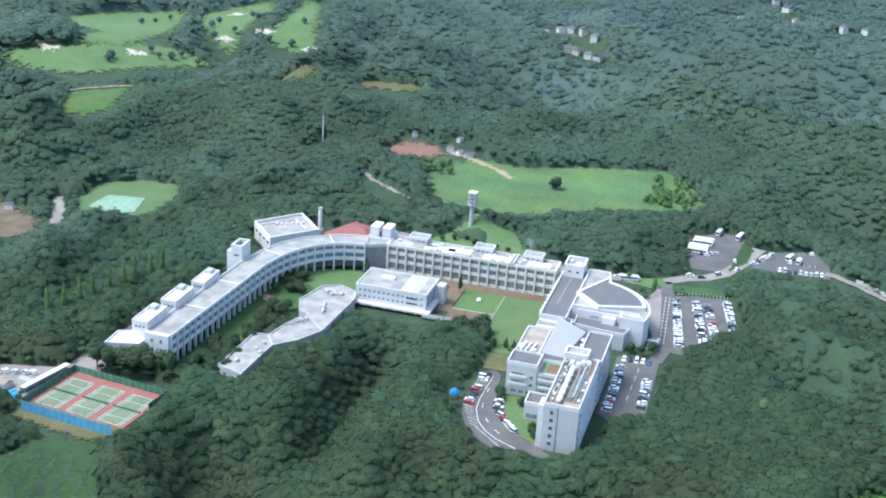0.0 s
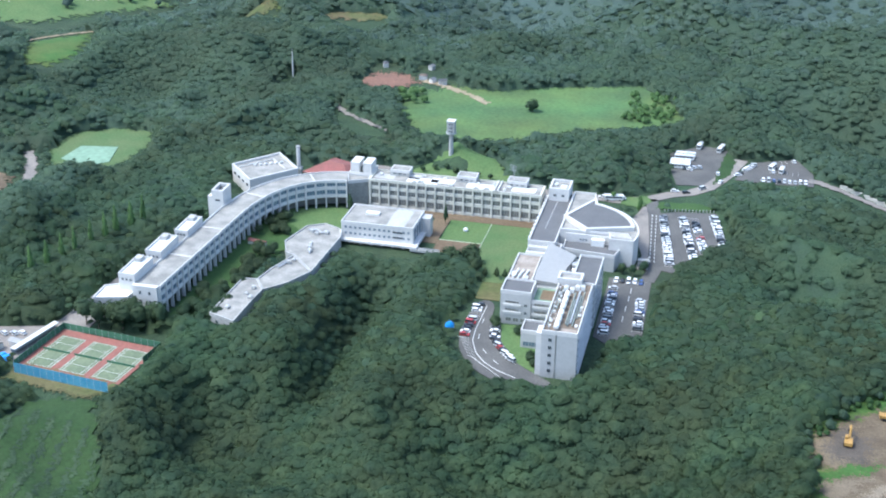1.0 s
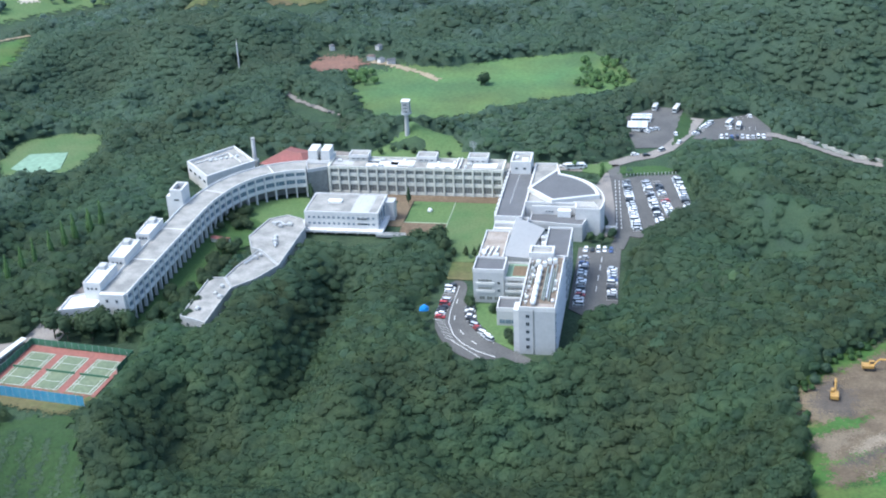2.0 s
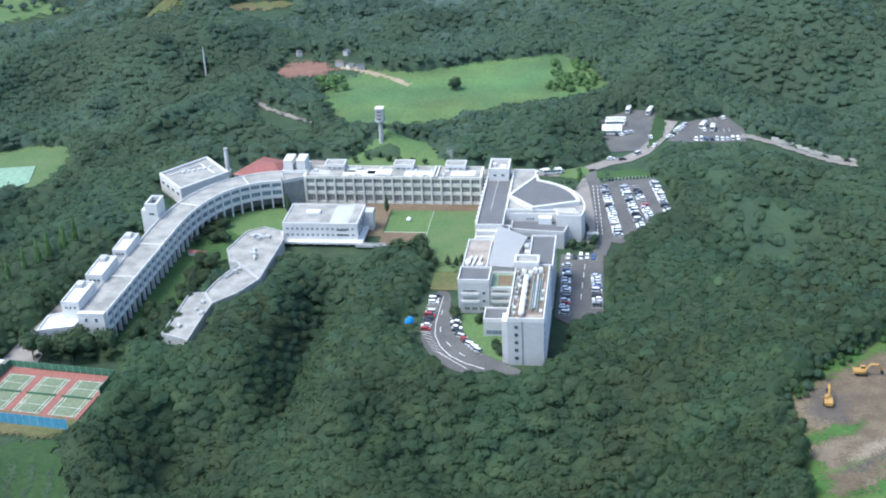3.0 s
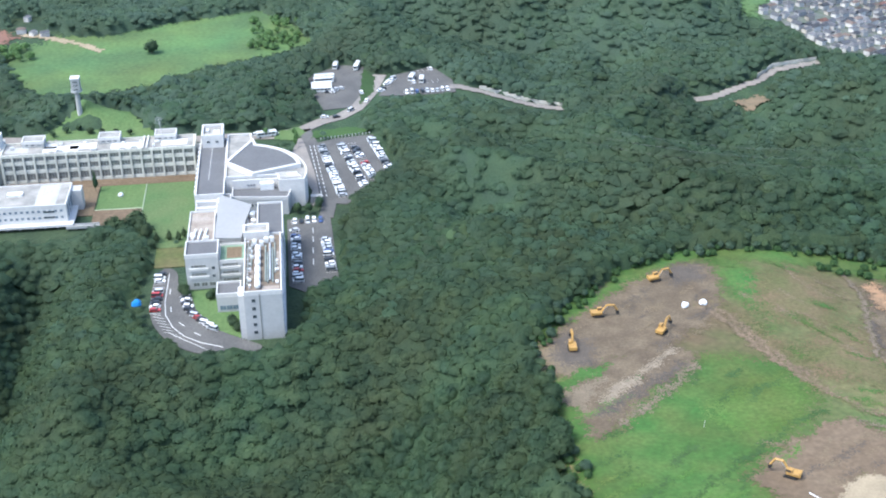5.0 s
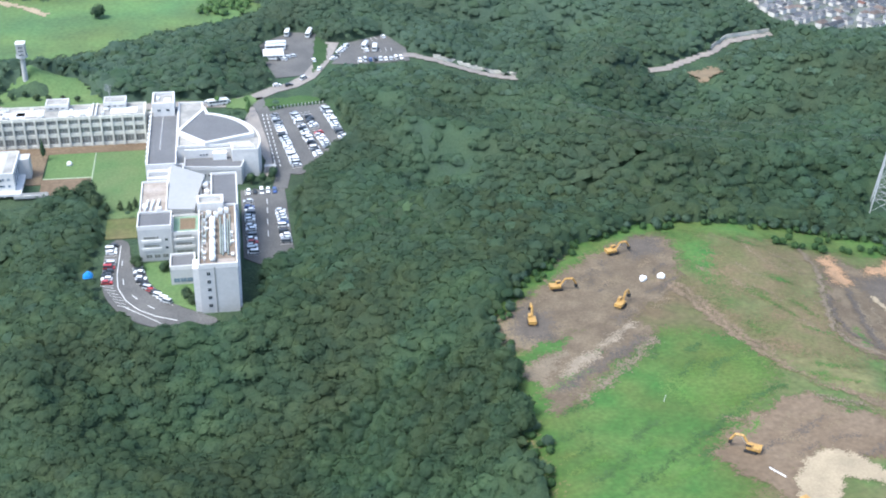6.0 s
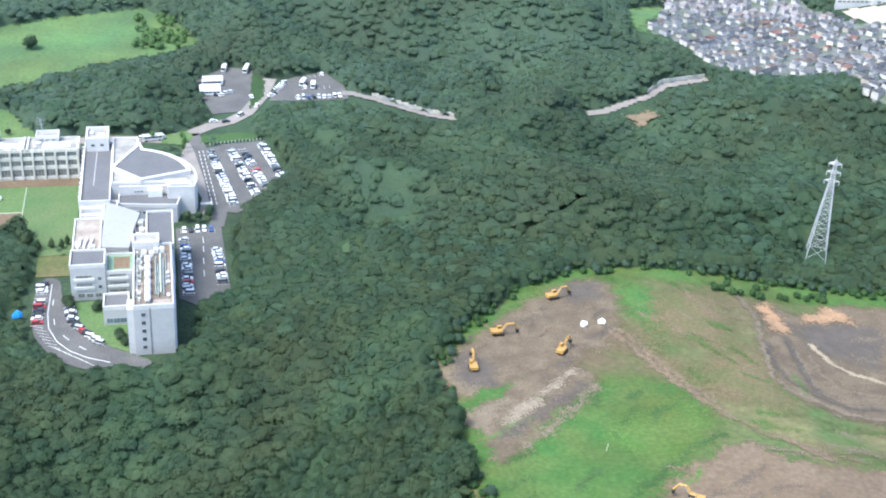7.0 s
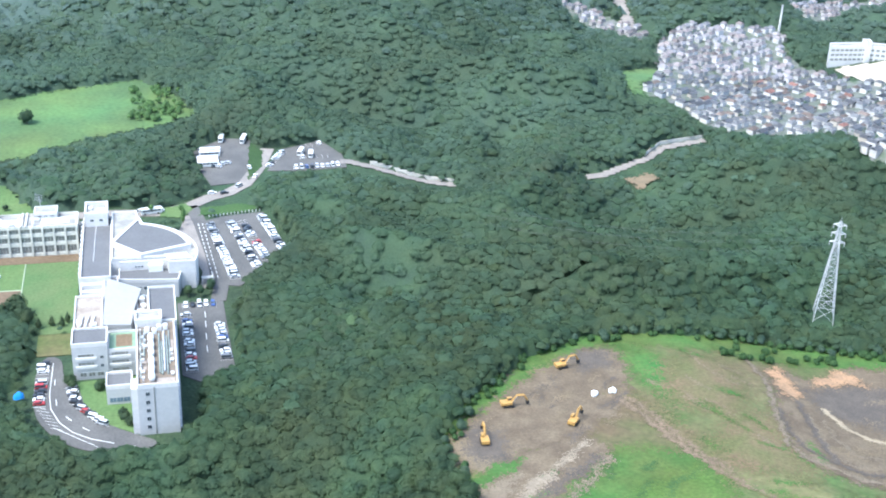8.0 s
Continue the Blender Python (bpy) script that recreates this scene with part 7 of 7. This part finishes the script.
lone_trees([(float(a), float(b)) for a, b in zip(rng.uniform(-590, -410, 34), rng.uniform(880, 1120, 34))], 3.2, 6, LEAF_HAZE_FAR, "dark tree on the golf course")
RIM = [(24, 300), (24, 345), (26, 390), (44, 423), (72, 451), (101, 465), (165, 461), (200, 452), (245, 440)]
rim_spots = [Vector(p) for p in resample(RIM, 1.7)]
lone_trees([(p.x + float(rng.normal(0, 2.6)), p.y + float(rng.normal(0.5, 2.6))) for p in rim_spots[::2]], 1.5, 2.2, LEAF_BUSH, "bright green bush along the edge of the wood", name="shrub")
lone_trees([(float(a), float(b)) for a, b in zip(rng.uniform(150, 240, 40), rng.uniform(441, 453, 40))], 1.6, 2.2, LEAF_BUSH, "bright green bush on the bank above the hollow", name="shrub")
lone_trees([(p.x + float(rng.normal(-1.0, 2.4)), p.y + float(rng.normal(2.5, 2.4))) for p in rim_spots[1::3]], 2.0, 3.4, LEAF_HAZE_MID, "green bush along the edge of the wood", name="shrub")

lone_trees([(float(a), float(b)) for a, b in zip(rng.uniform(-229, -214, 16), rng.uniform(538, 560, 16))], 2.4, 5, LEAF, "round green shrub at the edge of the lawn", name="shrub")

# pylon wires
bm = bmesh.new()
turn = radians(-115)
for z, r in ARMS:
    for s in (-1, 1):
        p = Vector((PX + math.cos(radians(-25)) * s * r, PY + math.sin(radians(-25)) * s * r, pz + z - 1.0))
        for way in (-1, 1):
            last = p
            for k in range(1, 7):
                d = k * 25
                q = p + Vector((math.sin(turn) * d * way, -math.cos(turn) * d * way, -d * 0.25 + d * d * 0.0012))
                rod(bm, last, q, 0.012, 3)
                last = q
tagged(part("power_line", bm, mat("cable", (0.2, 0.21, 0.22))), "thin power cables strung from the pylon", "cable", kind="stuff")

# garden trees between the houses of the estate
green_x, green_y = (a[:420] for a in (rng.uniform(225, 425, 1500), rng.uniform(600, 915, 1500)))
grown = inside(TOWN[0], green_x, green_y)
wood("garden_trees", green_x[grown], green_y[grown], FARTHEST, 1.6, 2.8, 4, LEAF_HAZE_MID, "small dark green garden trees between the houses")
